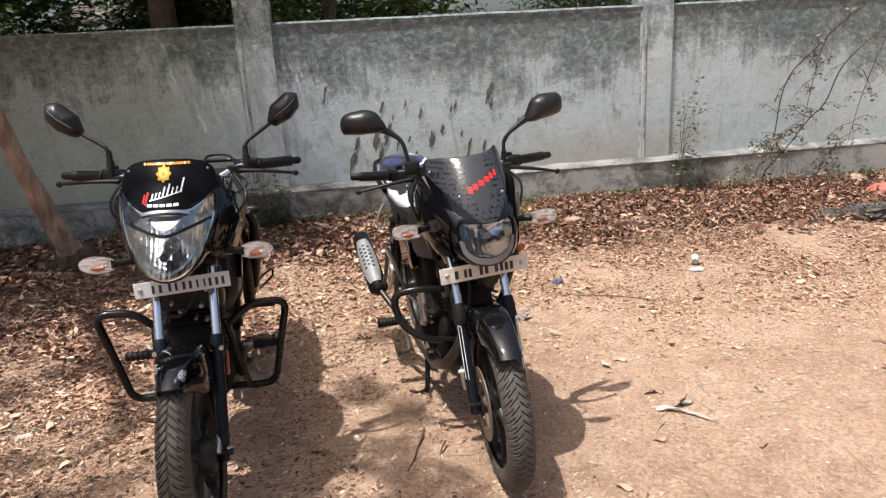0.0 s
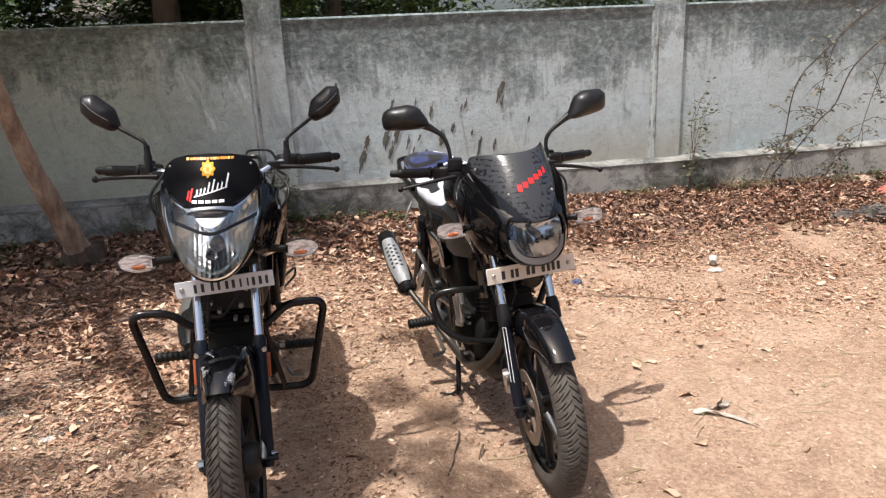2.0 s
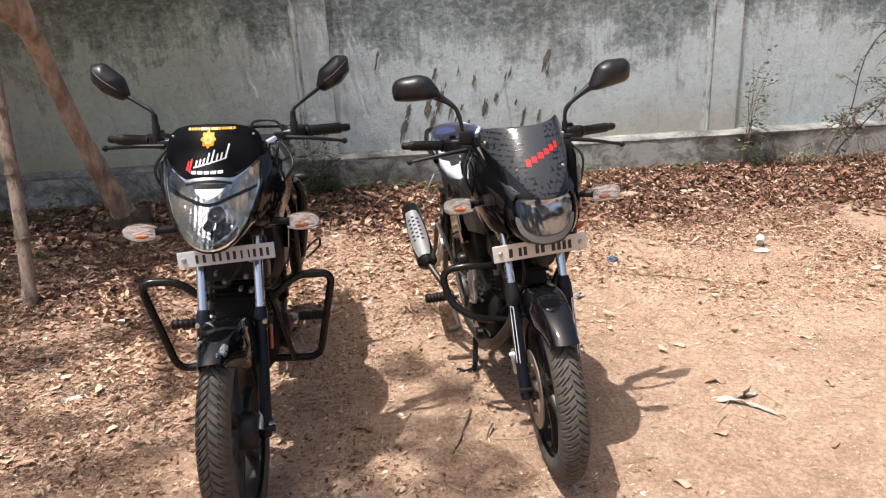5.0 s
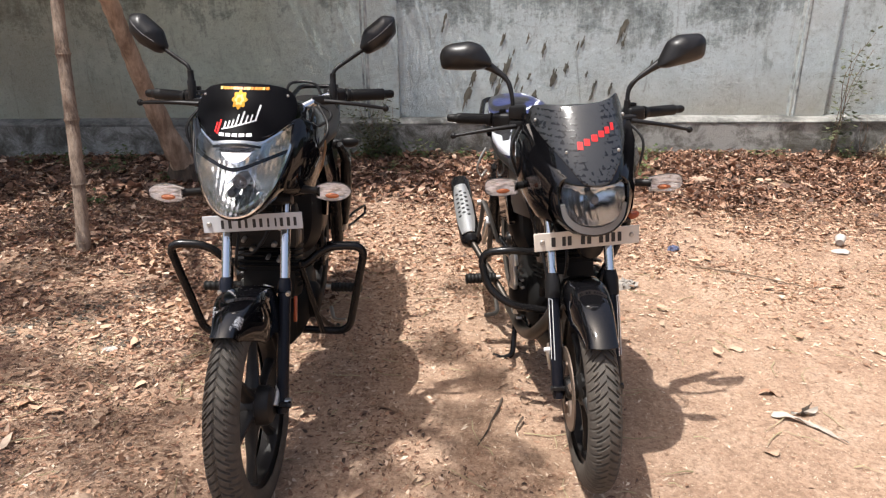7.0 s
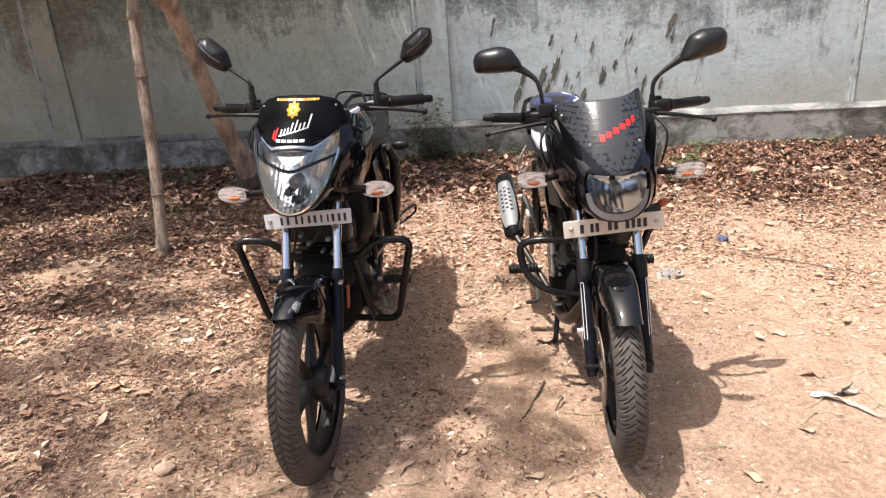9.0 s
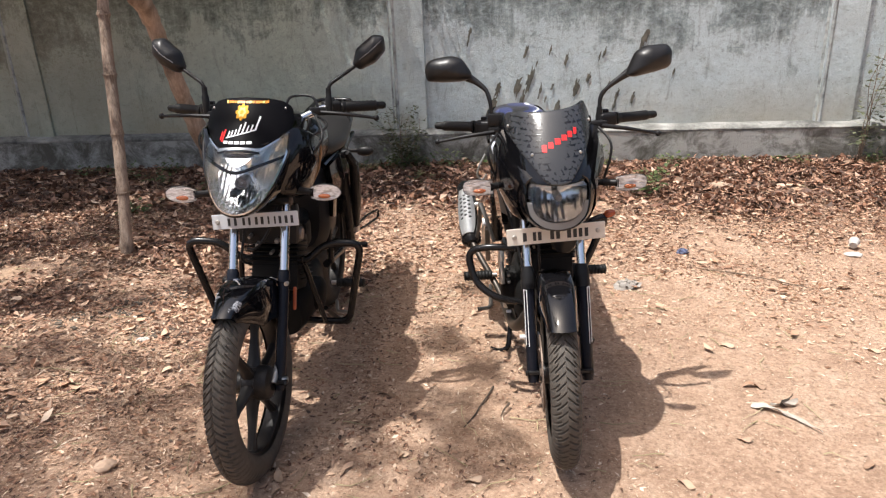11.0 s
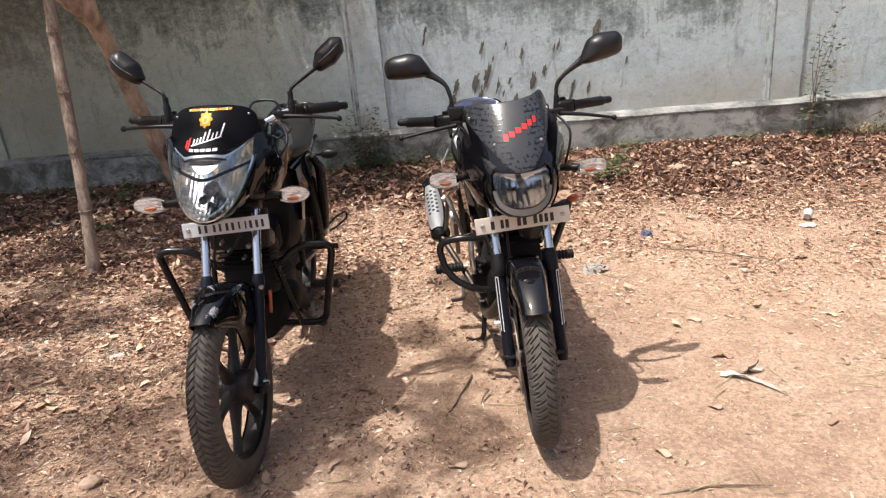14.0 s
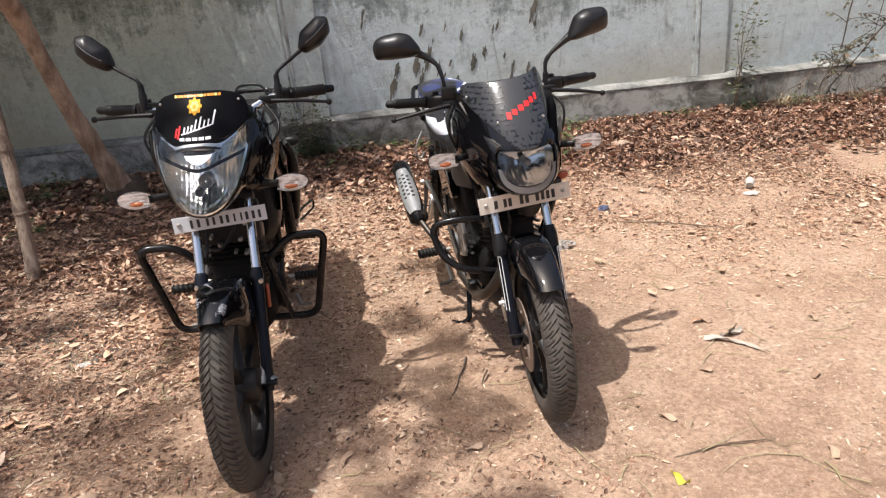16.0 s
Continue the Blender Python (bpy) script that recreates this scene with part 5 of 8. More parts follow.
    for s in (-1, 1):
        part("side_panel", loft([[(s * a, b, c) for a, b, c in ring] for ring in (
            [(0.118, 0.80, 0.79), (0.130, 0.80, 0.70), (0.122, 0.80, 0.58), (0.105, 0.81, 0.58), (0.10, 0.81, 0.78)],
            [(0.130, 0.95, 0.80), (0.145, 0.95, 0.70), (0.132, 0.95, 0.55), (0.11, 0.96, 0.55), (0.11, 0.96, 0.79)],
            [(0.118, 1.16, 0.81), (0.128, 1.16, 0.74), (0.120, 1.16, 0.66), (0.105, 1.17, 0.66), (0.10, 1.17, 0.80)])]), PAINT, bike, "glossy black side panel", 70)
        part("rocker_cover", spin([(0.002, s * 0.098), (0.022, s * 0.096), (0.028, s * 0.088), (0.028, s * 0.07)], 20, (0, 0.385, 0.645)), ENGINE_LIGHT, bike, "dull alloy cover")
    part("carburettor", rbox((0.07, 0.09, 0.10), (0.02, 0.66, 0.56), (0, 0, 0), 0.02), ENGINE, bike)
    part("intake_hose", tube([(0.02, 0.58, 0.58), (0.01, 0.70, 0.585), (0.0, 0.78, 0.60)], 0.03, 14), RUBBER_GRIP, bike)
    eng = engine(bike, (0.50, 0.34), 0.9)
    frame_m = Mesh()
    frame_m.join(tube(fillet([(0, 0.36, 0.86), (0, 0.40, 0.62), (0, 0.43, 0.40), (0, 0.52, 0.22)], 0.06), 0.017, 12))
    frame_m.join(tube([(0, 0.36, 0.88), (0, 0.85, 0.80), (0, 1.05, 0.70)], 0.018, 12))
    for s in (-1, 1):
        frame_m.join(tube([(s * 0.09, 0.82, 0.72), (s * 0.09, 0.86, 0.36)], 0.014, 10))
        frame_m.join(tube([(s * 0.075, 0.84, 0.36), (s * 0.085, 1.265, 0.297)], 0.016, 10))
        frame_m.join(tube([(s * 0.10, 0.86, 0.74), (s * 0.10, 1.50, 0.80)], 0.011, 10))
    part("frame", frame_m, GUARD, bike)
    for s in (-1, 1):
        spring = Mesh()
        spring.join(tube([(s * 0.115, 1.20, 0.34), (s * 0.115, 1.10, 0.68)], 0.026, 14))
        spring.join(tube([(s * 0.115 + 0.028 * math.cos(k * 0.7), 1.19 - 0.09 * k / 60 + 0.004, 0.38 + 0.26 * k / 60 + 0.02 * math.sin(k * 0.7) * 0.3) for k in range(61)], 0.005, 6))
        part("rear_shock", spring, GUARD, bike)
        foot_peg(bike, s * 0.13, s * (0.305 if s < 0 else 0.262), 0.66, 0.352, 0.017)
    part("gear_pedal", tube(fillet([(0.15, 0.64, 0.28), (0.17, 0.55, 0.275), (0.215, 0.53, 0.285)], 0.02), 0.007, 8), STEEL, bike)
    part("brake_pedal", tube(fillet([(-0.15, 0.66, 0.27), (-0.18, 0.55, 0.25), (-0.225, 0.53, 0.255)], 0.02), 0.007, 8), STEEL, bike)
    muff = [super_ring(y, -0.205, z, r, r * 1.05, 2.1, 24) for y, z, r in ((0.80, 0.32, 0.022), (0.86, 0.33, 0.046), (0.94, 0.345, 0.062), (1.3, 0.375, 0.064), (1.5, 0.39, 0.060), (1.56, 0.395, 0.03))]
    ex = part("exhaust", loft(muff), GUARD, bike, "black exhaust muffler")
    part("header_pipe", tube(fillet([(0, 0.33, 0.50), (-0.03, 0.26, 0.40), (-0.09, 0.34, 0.22), (-0.14, 0.60, 0.23), (-0.205, 0.84, 0.32)], 0.09), 0.017, 14), STEEL, ex)
    part("heat_shield", loft([super_ring(y, -0.216, z, 0.057, 0.062, 2.2, 18) for y, z in ((1.0, 0.352), (1.3, 0.38))]), ALLOY, ex)
    # guard hoops: the one on the rider's right stands a little higher than the other
    hoops = {-1: [(-0.03, 0.40, 0.545), (-0.125, 0.385, 0.550), (-0.185, 0.37, 0.618), (-0.302, 0.36, 0.625), (-0.238, 0.43, 0.285), (-0.02, 0.46, 0.285)],
             1: [(0.03, 0.40, 0.535), (0.100, 0.395, 0.540), (0.170, 0.405, 0.606), (0.292, 0.41, 0.606), (0.232, 0.45, 0.283), (0.02, 0.46, 0.285)]}
    guard = part("leg_guard", tube([(-0.10, 0.385, 0.535), (0.10, 0.395, 0.535)], 0.009, 10), GUARD, bike, "bent black tubular leg guard")
    for s in (-1, 1):
        part("hoop", tube(fillet(hoops[s], 0.045, 7), 0.0128, 14), GUARD, guard)
        part("strut", tube([(s * 0.105 - 0.02, 0.39, 0.560), (s * 0.155 - 0.01, 0.445, 0.285)], 0.0095, 10), GUARD, guard)
        part("reflector", rbox((0.010, 0.014, 0.075), (s * 0.105, 0.19, 0.49), (-20, 0, 0), 0.004), ORANGE_REFLECTOR, bike, "orange side reflector")
    guard_bar = part("sari_guard", tube([(0.150, 1.02, 0.80), (0.172, 1.06, 0.74), (0.160, 1.16, 0.56), (0.140, 1.225, 0.41)], [0.014, 0.022, 0.024, 0.020], 14), GUARD, bike, "black tubular sari guard")
    part("end_cap", tube([(0.141, 1.222, 0.416), (0.137, 1.236, 0.385)], 0.0205, 14), ALLOY, guard_bar, "bright end cap")
    part("step_loop", tube(fillet([(0.14, 1.26, 0.40), (0.17, 1.38, 0.41), (0.215, 1.50, 0.41), (0.215, 1.50, 0.37), (0.17, 1.38, 0.36), (0.14, 1.27, 0.37)], 0.02, 4), 0.006, 8), GUARD, guard_bar)
    part("pillion_step", tube([(0.12, 0.98, 0.40), (0.23, 0.98, 0.40)], 0.012, 10), RUBBER_GRIP, bike)
    # added black slab that stands for the dark between the fork legs
    part("dark_filler", rbox((0.20, 0.05, 0.14), (0, 0.33, 0.70), (-10, 0, 0), 0.02), PLASTIC, bike)
    part("side_stand", tube(fillet([(0.09, 0.70, 0.22), (0.105, 0.86, 0.10), (0.125, 0.98, 0.020), (0.128, 1.02, 0.012)], 0.03), 0.010, 10), GUARD, bike)
    return bike


commuter_bike()


def sport_bike():
    bike = holder("motorcycle", pose(0.545, 2.03, land(0.545, 2.03), 0, -1.5, 5.0), "black sport commuter motorcycle with smoked screen and printed seat cover", "motorcycle", "parked motorcycles")
    wheel(bike, "front_wheel", (-0.014, 0.058, 0.293), 0.293, 0.088, 6, -1, 0, spin_by=0.3, lean=-1.2, yaw=-3.5, pitch=0.027, rib=False)
    wheel(bike, "rear_wheel", (0, 1.34, 0.297), 0.297, 0.105, 6, 0, 0, False)
    caliper = rbox((0.045, 0.06, 0.085), (-0.082, 0.175, 0.335), (-25, 0, 0), 0.012)
    caliper.join(tube([(-0.11, 0.16, 0.35), (-0.06, 0.16, 0.35)], 0.02, 14))
    part("brake_caliper", caliper, ALLOY, bike, "dull alloy brake caliper")
    for x in (-0.094, 0.079):
        s = -1 if x < 0 else 1
        leg = fork_leg(bike, x, (x, 0.074, 0.275), (x, 0.335, 0.92), (x, 0.188, 0.578), 0.0195, 0.0148)
        low, high = Vector((x + s * 0.017, 0.098, 0.372)), Vector((x + s * 0.017, 0.155, 0.540))
        for a, b in ((low, high), (low + Vector((-s * 0.008, -0.008, 0)), high + Vector((-s * 0.008, -0.008, 0))), (high, high + Vector((-s * 0.008, -0.008, 0)))):
            part("decal", tube([a, b], 0.0013, 6), WHITE_FILM, leg, "white outline decal")
        part("dust_boot", tube([(x, 0.172, 0.535), (x, 0.189, 0.578), (x, 0.199, 0.602)], [0.0235, 0.0235, 0.018], 16), PLASTIC, leg)
    part("fork_reflector", tube([(-0.108, 0.118, 0.393), (-0.130, 0.118, 0.393)], 0.0065, 12), WHITE_FILM, bike, "small white stud on the fork")
    part("front_mudguard", fender_mesh((-0.014, 0.058, 0.293), 0.328, 131, 15, 0.060, 0.072, nose=0.72, lean=-1.2, yaw=-3.5), PAINT, bike, "glossy black front mudguard", 80)
    part("fork_yoke", rbox((0.23, 0.06, 0.03), (-0.008, 0.262, 0.79), (-27, 0, 0), 0.012), PLASTIC, bike)
    part("top_yoke", rbox((0.22, 0.07, 0.03), (-0.008, 0.35, 0.945), (-20, 0, 0), 0.012), PLASTIC, bike)

    def face(x, z):
        k = (z - 0.745) / 0.20
        return 0.050 + 0.02 * max(0, k) + 0.045 * max(0, k - 0.3) ** 2 + 0.05 * max(0, 0.25 - k) ** 2 + 2.6 * (x + 0.012) ** 2

    cx = -0.012
    lens = outline([(cx - 0.090, 0.900), (cx - 0.045, 0.912), (cx + 0.045, 0.912), (cx + 0.090, 0.900), (cx + 0.094, 0.862), (cx + 0.078, 0.818), (cx + 0.045, 0.796), (cx, 0.790), (cx - 0.045, 0.796), (cx - 0.078, 0.818), (cx - 0.094, 0.862)], 60, 0.02)
    lens = [(cx + (x - cx) * 0.93, z) for x, z in lens]
    lamp(bike, lens, face, 0.07, (cx, 0.858), (cx, 0.85), FLUTES, LAMP_GREY)
    chin = [(p.x, p.y) for p in spline([(cx - 0.094, 0.845, 0), (cx - 0.080, 0.808, 0), (cx - 0.046, 0.785, 0), (cx, 0.778, 0), (cx + 0.046, 0.785, 0), (cx + 0.080, 0.808, 0), (cx + 0.094, 0.845, 0)], 6)]
    chin = [(cx + (x - cx) * 0.93, z) for x, z in chin]
    part("lamp_chin", strip_on(chin, 0.021, lambda x, z: face(x, z) + 0.002, 0.002, 0.012), LAMP_GREY, bike, "grey plastic lamp surround")
    # cowl around and behind the lamp
    edge = outline([(cx - 0.094, 0.908), (cx - 0.05, 0.922), (cx, 0.925), (cx + 0.05, 0.922), (cx + 0.094, 0.908), (cx + 0.099, 0.86), (cx + 0.088, 0.804), (cx + 0.05, 0.774), (cx, 0.766), (cx - 0.05, 0.774), (cx - 0.088, 0.804), (cx - 0.099, 0.86)], 64, 0.02)
    edge = [(cx + (x - cx) * 0.94, z) for x, z in edge]
    back = outline([(cx - 0.155, 1.03), (cx - 0.08, 1.03), (cx, 1.03), (cx + 0.08, 1.03), (cx + 0.155, 1.03), (cx + 0.165, 0.93), (cx + 0.14, 0.83), (cx + 0.08, 0.77), (cx, 0.76), (cx - 0.08, 0.77), (cx - 0.14, 0.83), (cx - 0.165, 0.93)], 64, 0.03)
    rings = []
    for t, o, g in ((0.0, 0.014, 0.985), (0.0, -0.002, 1.0), (0.0, -0.002, 1.05), (0.10, 0.006, 1.12), (0.25, 0.03, 1.12), (0.6, 0.05, 1.04), (1.0, 0.05, 1.0), (1.0, 0.10, 0.93)):
        ring = []
        for (x, z), (xb, zb) in zip(edge, back):
            px, pz = x + (xb - x) * t, z + (zb - z) * t
            yb = 0.16 + 0.7 * max(0, zb - 0.9)
            ring.append((cx + (px - cx) * g, face(x, z) * (1 - t) + yb * t + o, 0.85 + (pz - 0.85) * g))
        rings.append(ring)
    part("front_cowl", loft(rings, False), PAINT, bike, "glossy black headlamp cowl")
    brow = outline([(cx - 0.060, 0.940), (cx, 0.955), (cx + 0.060, 0.940), (cx + 0.078, 0.909), (cx + 0.04, 0.910), (cx, 0.911), (cx - 0.04, 0.910), (cx - 0.078, 0.909)], 50, 0.01)
    part("brow", plate_shell(brow, lambda x, z: face(x, z) - 0.002 + 0.25 * max(0, z - 0.905), 0.006, 5, 0.004), PAINT, bike)

    def shade(x, z):
        k = (z - 0.90) / 0.20
        return 0.055 + 0.10 * k + 0.05 * k * abs(k) + 2.5 * (x - cx) ** 2 + 300 * (x - cx) ** 4

    scr = outline([(cx - 0.128, 1.080), (cx - 0.09, 1.089), (cx - 0.04, 1.090), (cx + 0.03, 1.093), (cx + 0.075, 1.100), (cx + 0.106, 1.110), (cx + 0.126, 1.070), (cx + 0.128, 1.030), (cx + 0.100, 0.985), (cx + 0.066, 0.942), (cx + 0.034, 0.904), (cx, 0.898), (cx - 0.034, 0.904), (cx - 0.062, 0.940), (cx - 0.098, 0.982), (cx - 0.130, 1.022), (cx - 0.138, 1.050)], 72, 0.012)
    wing = outline([(cx - 0.148, 1.052), (cx - 0.10, 1.056), (cx + 0.10, 1.056), (cx + 0.146, 1.052), (cx + 0.148, 0.990), (cx + 0.124, 0.936), (cx + 0.098, 0.905), (cx + 0.05, 0.900), (cx, 0.896), (cx - 0.05, 0.900), (cx - 0.098, 0.905), (cx - 0.124, 0.936), (cx - 0.150, 0.990)], 72, 0.012)
    part("upper_fairing", plate_shell(wing, lambda x, z: shade(x, z) + 0.006, 0.005, 8, 0.003), PAINT, bike, "glossy black fairing round the screen")
    screen = part("windscreen", plate_shell(scr, shade, 0.004, 8, 0.002), SMOKE, bike, "smoked windscreen with tread print and red writing")
    for x, z in ((-0.080, 0.979), (0.060, 0.979), (-0.137, 1.043), (0.108, 1.05)):
        part("screw", ball((0.005, 0.003, 0.005), (x, shade(x, z) - 0.001, z), segs=10, rings=6), STEEL, screen)
    # sloping red writing, as bars
    for k, (dx, w, h) in enumerate(((-0.030, 0.012, 0.022), (-0.014, 0.013, 0.018), (0.004, 0.014, 0.018), (0.021, 0.013, 0.017), (0.036, 0.011, 0.018), (0.050, 0.008, 0.02))):
        x, z = cx + 0.002 + dx * 1.18, 1.011 + dx * 0.50
        part("bar", strip_on([(x, z - h * 0.42), (x + 0.0005, z + h * 0.42)], w * 1.15, shade, 0.0016), RED_FILM, screen, "red sticker bar", 0)

    for s in (-1, 1):
        rings = [[(cx + s * a, b, c) for a, b, c in ring] for ring in (
            [(0.108, 0.10, 0.905), (0.116, 0.105, 0.88), (0.116, 0.11, 0.82), (0.100, 0.11, 0.785), (0.092, 0.125, 0.79), (0.10, 0.13, 0.87)],
            [(0.138, 0.19, 0.99), (0.158, 0.20, 0.94), (0.155, 0.20, 0.85), (0.125, 0.19, 0.78), (0.105, 0.20, 0.79), (0.118, 0.21, 0.90)],
            [(0.150, 0.28, 1.03), (0.172, 0.30, 0.97), (0.168, 0.31, 0.86), (0.13, 0.30, 0.76), (0.11, 0.30, 0.77), (0.125, 0.31, 0.92)],
            [(0.135, 0.40, 1.01), (0.158, 0.42, 0.95), (0.155, 0.42, 0.83), (0.12, 0.42, 0.72), (0.10, 0.42, 0.74), (0.11, 0.42, 0.90)],
            [(0.10, 0.50, 0.96), (0.12, 0.50, 0.92), (0.12, 0.50, 0.84), (0.10, 0.50, 0.78), (0.09, 0.50, 0.80), (0.09, 0.50, 0.90)])]
        part("side_cowl", loft(rings), PAINT, bike, "glossy black side cowl")
        indicator(bike, (s * 0.238, 0.236, 0.860 if s < 0 else 0.849), s, 0.092, blunt=True)
        part("tank_shroud", loft([[(s * a, b, c) for a, b, c in ring] for ring in (
            [(0.10, 0.38, 0.80), (0.13, 0.40, 0.78), (0.12, 0.42, 0.70), (0.09, 0.42, 0.72)],
            [(0.13, 0.55, 0.88), (0.165, 0.56, 0.84), (0.15, 0.56, 0.68), (0.11, 0.56, 0.70)],
            [(0.11, 0.74, 0.86), (0.14, 0.75, 0.82), (0.13, 0.75, 0.66), (0.10, 0.75, 0.68)])]), PLASTIC, bike)
    number_plate(bike, (-0.010, 0.140, 0.727), 0.302, 0.052, (-6, -1.5, 2), PLATE_CREAM, (-0.128, 0.128), [(-0.096, 0.014), (-0.066, 0.012), (-0.050, 0.013), (-0.012, 0.014), (0.006, 0.014), (0.040, 0.014), (0.058, 0.013), (0.075, 0.013), (0.093, 0.013)], 0.85)
    part("plate_bracket", rbox((0.14, 0.11, 0.012), (-0.01, 0.20, 0.73), (0, 0, 0), 0.004), PLASTIC, bike)

    bar = fillet([(-0.24, 0.455, 1.015), (-0.19, 0.42, 1.015), (-0.10, 0.385, 0.985), (0.10, 0.385, 0.985), (0.19, 0.42, 1.015), (0.24, 0.455, 1.015)], 0.05, 6)
    part("handlebar", tube(bar, 0.011, 14), GUARD, bike)
    for s in (-1, 1):
        grip_set(bike, s, (s * 0.235, 0.455, 1.016), (s * (0.367 if s < 0 else 0.386), 0.515, 1.018 if s < 0 else 1.012), (s * 0.360, 0.385, 0.985 if s < 0 else 0.970), (s * 0.175, 0.375, 1.008))
        if s < 0:
            form, at = [(-0.076, 0.002), (-0.066, 0.026), (-0.042, 0.036), (0.015, 0.042), (0.050, 0.030), (0.076, -0.010), (0.082, -0.030), (0.050, -0.040), (-0.013, -0.041), (-0.070, -0.036)], (-0.315, 0.445, 1.209)
            stem, swell = [(-0.262, 0.448, 1.186), (-0.225, 0.438, 1.165), (-0.192, 0.420, 1.135), (-0.180, 0.405, 1.090), (-0.178, 0.400, 1.02)], [0.016, 0.0105, 0.0068, 0.0055, 0.0055]
        else:
            form, at = [(-0.080, -0.044), (-0.066, -0.012), (-0.046, 0.028), (-0.012, 0.045), (0.058, 0.046), (0.076, 0.028), (0.074, -0.018), (0.060, -0.030), (0.020, -0.039), (-0.052, -0.050)], (0.336, 0.440, 1.200)
            stem, swell = [(0.282, 0.440, 1.170), (0.248, 0.440, 1.150), (0.205, 0.440, 1.120), (0.181, 0.440, 1.090), (0.177, 0.430, 1.02)], [0.016, 0.0105, 0.0068, 0.0055, 0.0055]
        mirror(bike, at, 1.0, form, 0, s * 10, stem[2:], 0.011)
        part("mirror_arm", tube(spline(stem, 5), [swell[min(k // 5, 4)] + (swell[min(k // 5 + 1, 4)] - swell[min(k // 5, 4)]) * (k % 5) / 5 for k in range(len(spline(stem, 5)))], 14), MIRROR_SHELL, bike)
        part("mirror_boot", tube([(s * 0.178, 0.405 if s < 0 else 0.432, 1.01), (s * 0.178, 0.405 if s < 0 else 0.434, 1.06)], [0.013, 0.009], 12), PLASTIC, bike)
    part("brake_reservoir", rbox((0.05, 0.05, 0.04), (-0.165, 0.40, 1.045), (0, 0, -15), 0.008), PLASTIC, bike)
    part("instrument_pod", loft([super_ring(0.27, cx, 1.0, 0.11, 0.05), super_ring(0.31, cx, 1.02, 0.12, 0.055), super_ring(0.36, cx, 1.01, 0.09, 0.04)]), PLASTIC, bike)
    for pts in ([(0.16, 0.38, 1.01), (0.19, 0.30, 0.95), (0.15, 0.30, 0.80), (0.10, 0.32, 0.66)], [(-0.16, 0.38, 1.01), (-0.20, 0.30, 0.95), (-0.16, 0.30, 0.82), (-0.11, 0.20, 0.60), (-0.10, 0.14, 0.36)], [(-0.05, 0.24, 0.74), (-0.06, 0.16, 0.66), (-0.05, 0.22, 0.58)]):
        part("cable", tube(spline(pts, 8), 0.0042, 8), PLASTIC, bike)

    tank = [super_ring(0.38, 0, 0.90, 0.06, 0.05), super_ring(0.43, 0, 0.91, 0.12, 0.085), super_ring(0.54, 0, 0.915, 0.155, 0.105), super_ring(0.66, 0, 0.905, 0.15, 0.10), super_ring(0.76, 0, 0.875, 0.12, 0.075), super_ring(0.82, 0, 0.85, 0.06, 0.04)]
    part("fuel_tank", loft(tank), PAINT, bike, "glossy black fuel tank")
    seat = [super_ring(0.70, 0, 0.825, 0.10, 0.035), super_ring(0.76, 0, 0.825, 0.135, 0.05), super_ring(0.95, 0, 0.82, 0.15, 0.05), super_ring(1.10, 0, 0.83, 0.155, 0.05), super_ring(1.20, 0, 0.875, 0.142, 0.055), super_ring(1.40, 0, 0.887, 0.132, 0.05), super_ring(1.60, 0, 0.89, 0.11, 0.045), super_ring(1.66, 0, 0.888, 0.06, 0.025)]
    part("seat", loft(seat), SEAT_PRINT, bike, "seat cover printed in blue, white and black")
    part("seat_skirt", loft([super_ring(r[0][1], 0, sum(p[2] for p in r) / len(r) - 0.03, max(p[0] for p in r) * 1.02, 0.035) for r in seat[1:-1]]), SEAT_BLACK, bike)
    tail = [super_ring(0.86, 0, 0.72, 0.11, 0.08), super_ring(1.10, 0, 0.74, 0.135, 0.085), super_ring(1.40, 0, 0.80, 0.12, 0.06), super_ring(1.66, 0, 0.84, 0.07, 0.035)]
    part("tail_panel", loft(tail), PAINT, bike)
    part("tail_lamp", rbox((0.12, 0.04, 0.04), (0, 1.67, 0.80), (10, 0, 0), 0.012), RED_LENS, bike)
    part("grab_rail", tube(fillet([(-0.15, 1.22, 0.82), (-0.16, 1.45, 0.86), (-0.12, 1.68, 0.90), (0.12, 1.68, 0.90), (0.16, 1.45, 0.86), (0.15, 1.22, 0.82)], 0.05, 5), 0.012, 10), GUARD, bike)
    part("rear_mudguard", fender_mesh((0, 1.34, 0.297), 0.34, 115, -5, 0.07, 0.05), PLASTIC, bike)
    part("bag_hook", tube(spline([(-0.175, 1.14, 0.78), (-0.205, 1.13, 0.73), (-0.215, 1.13, 0.69), (-0.195, 1.13, 0.665), (-0.175, 1.13, 0.69)], 6), 0.005, 8), STEEL, bike)

    part("air_box", loft([super_ring(0.78, 0, 0.60, 0.08, 0.16), super_ring(0.82, 0, 0.59, 0.115, 0.19), super_ring(0.92, 0, 0.59, 0.125, 0.19), super_ring(0.97, 0, 0.60, 0.09, 0.16)]), PLASTIC, bike, "black air box under the seat")
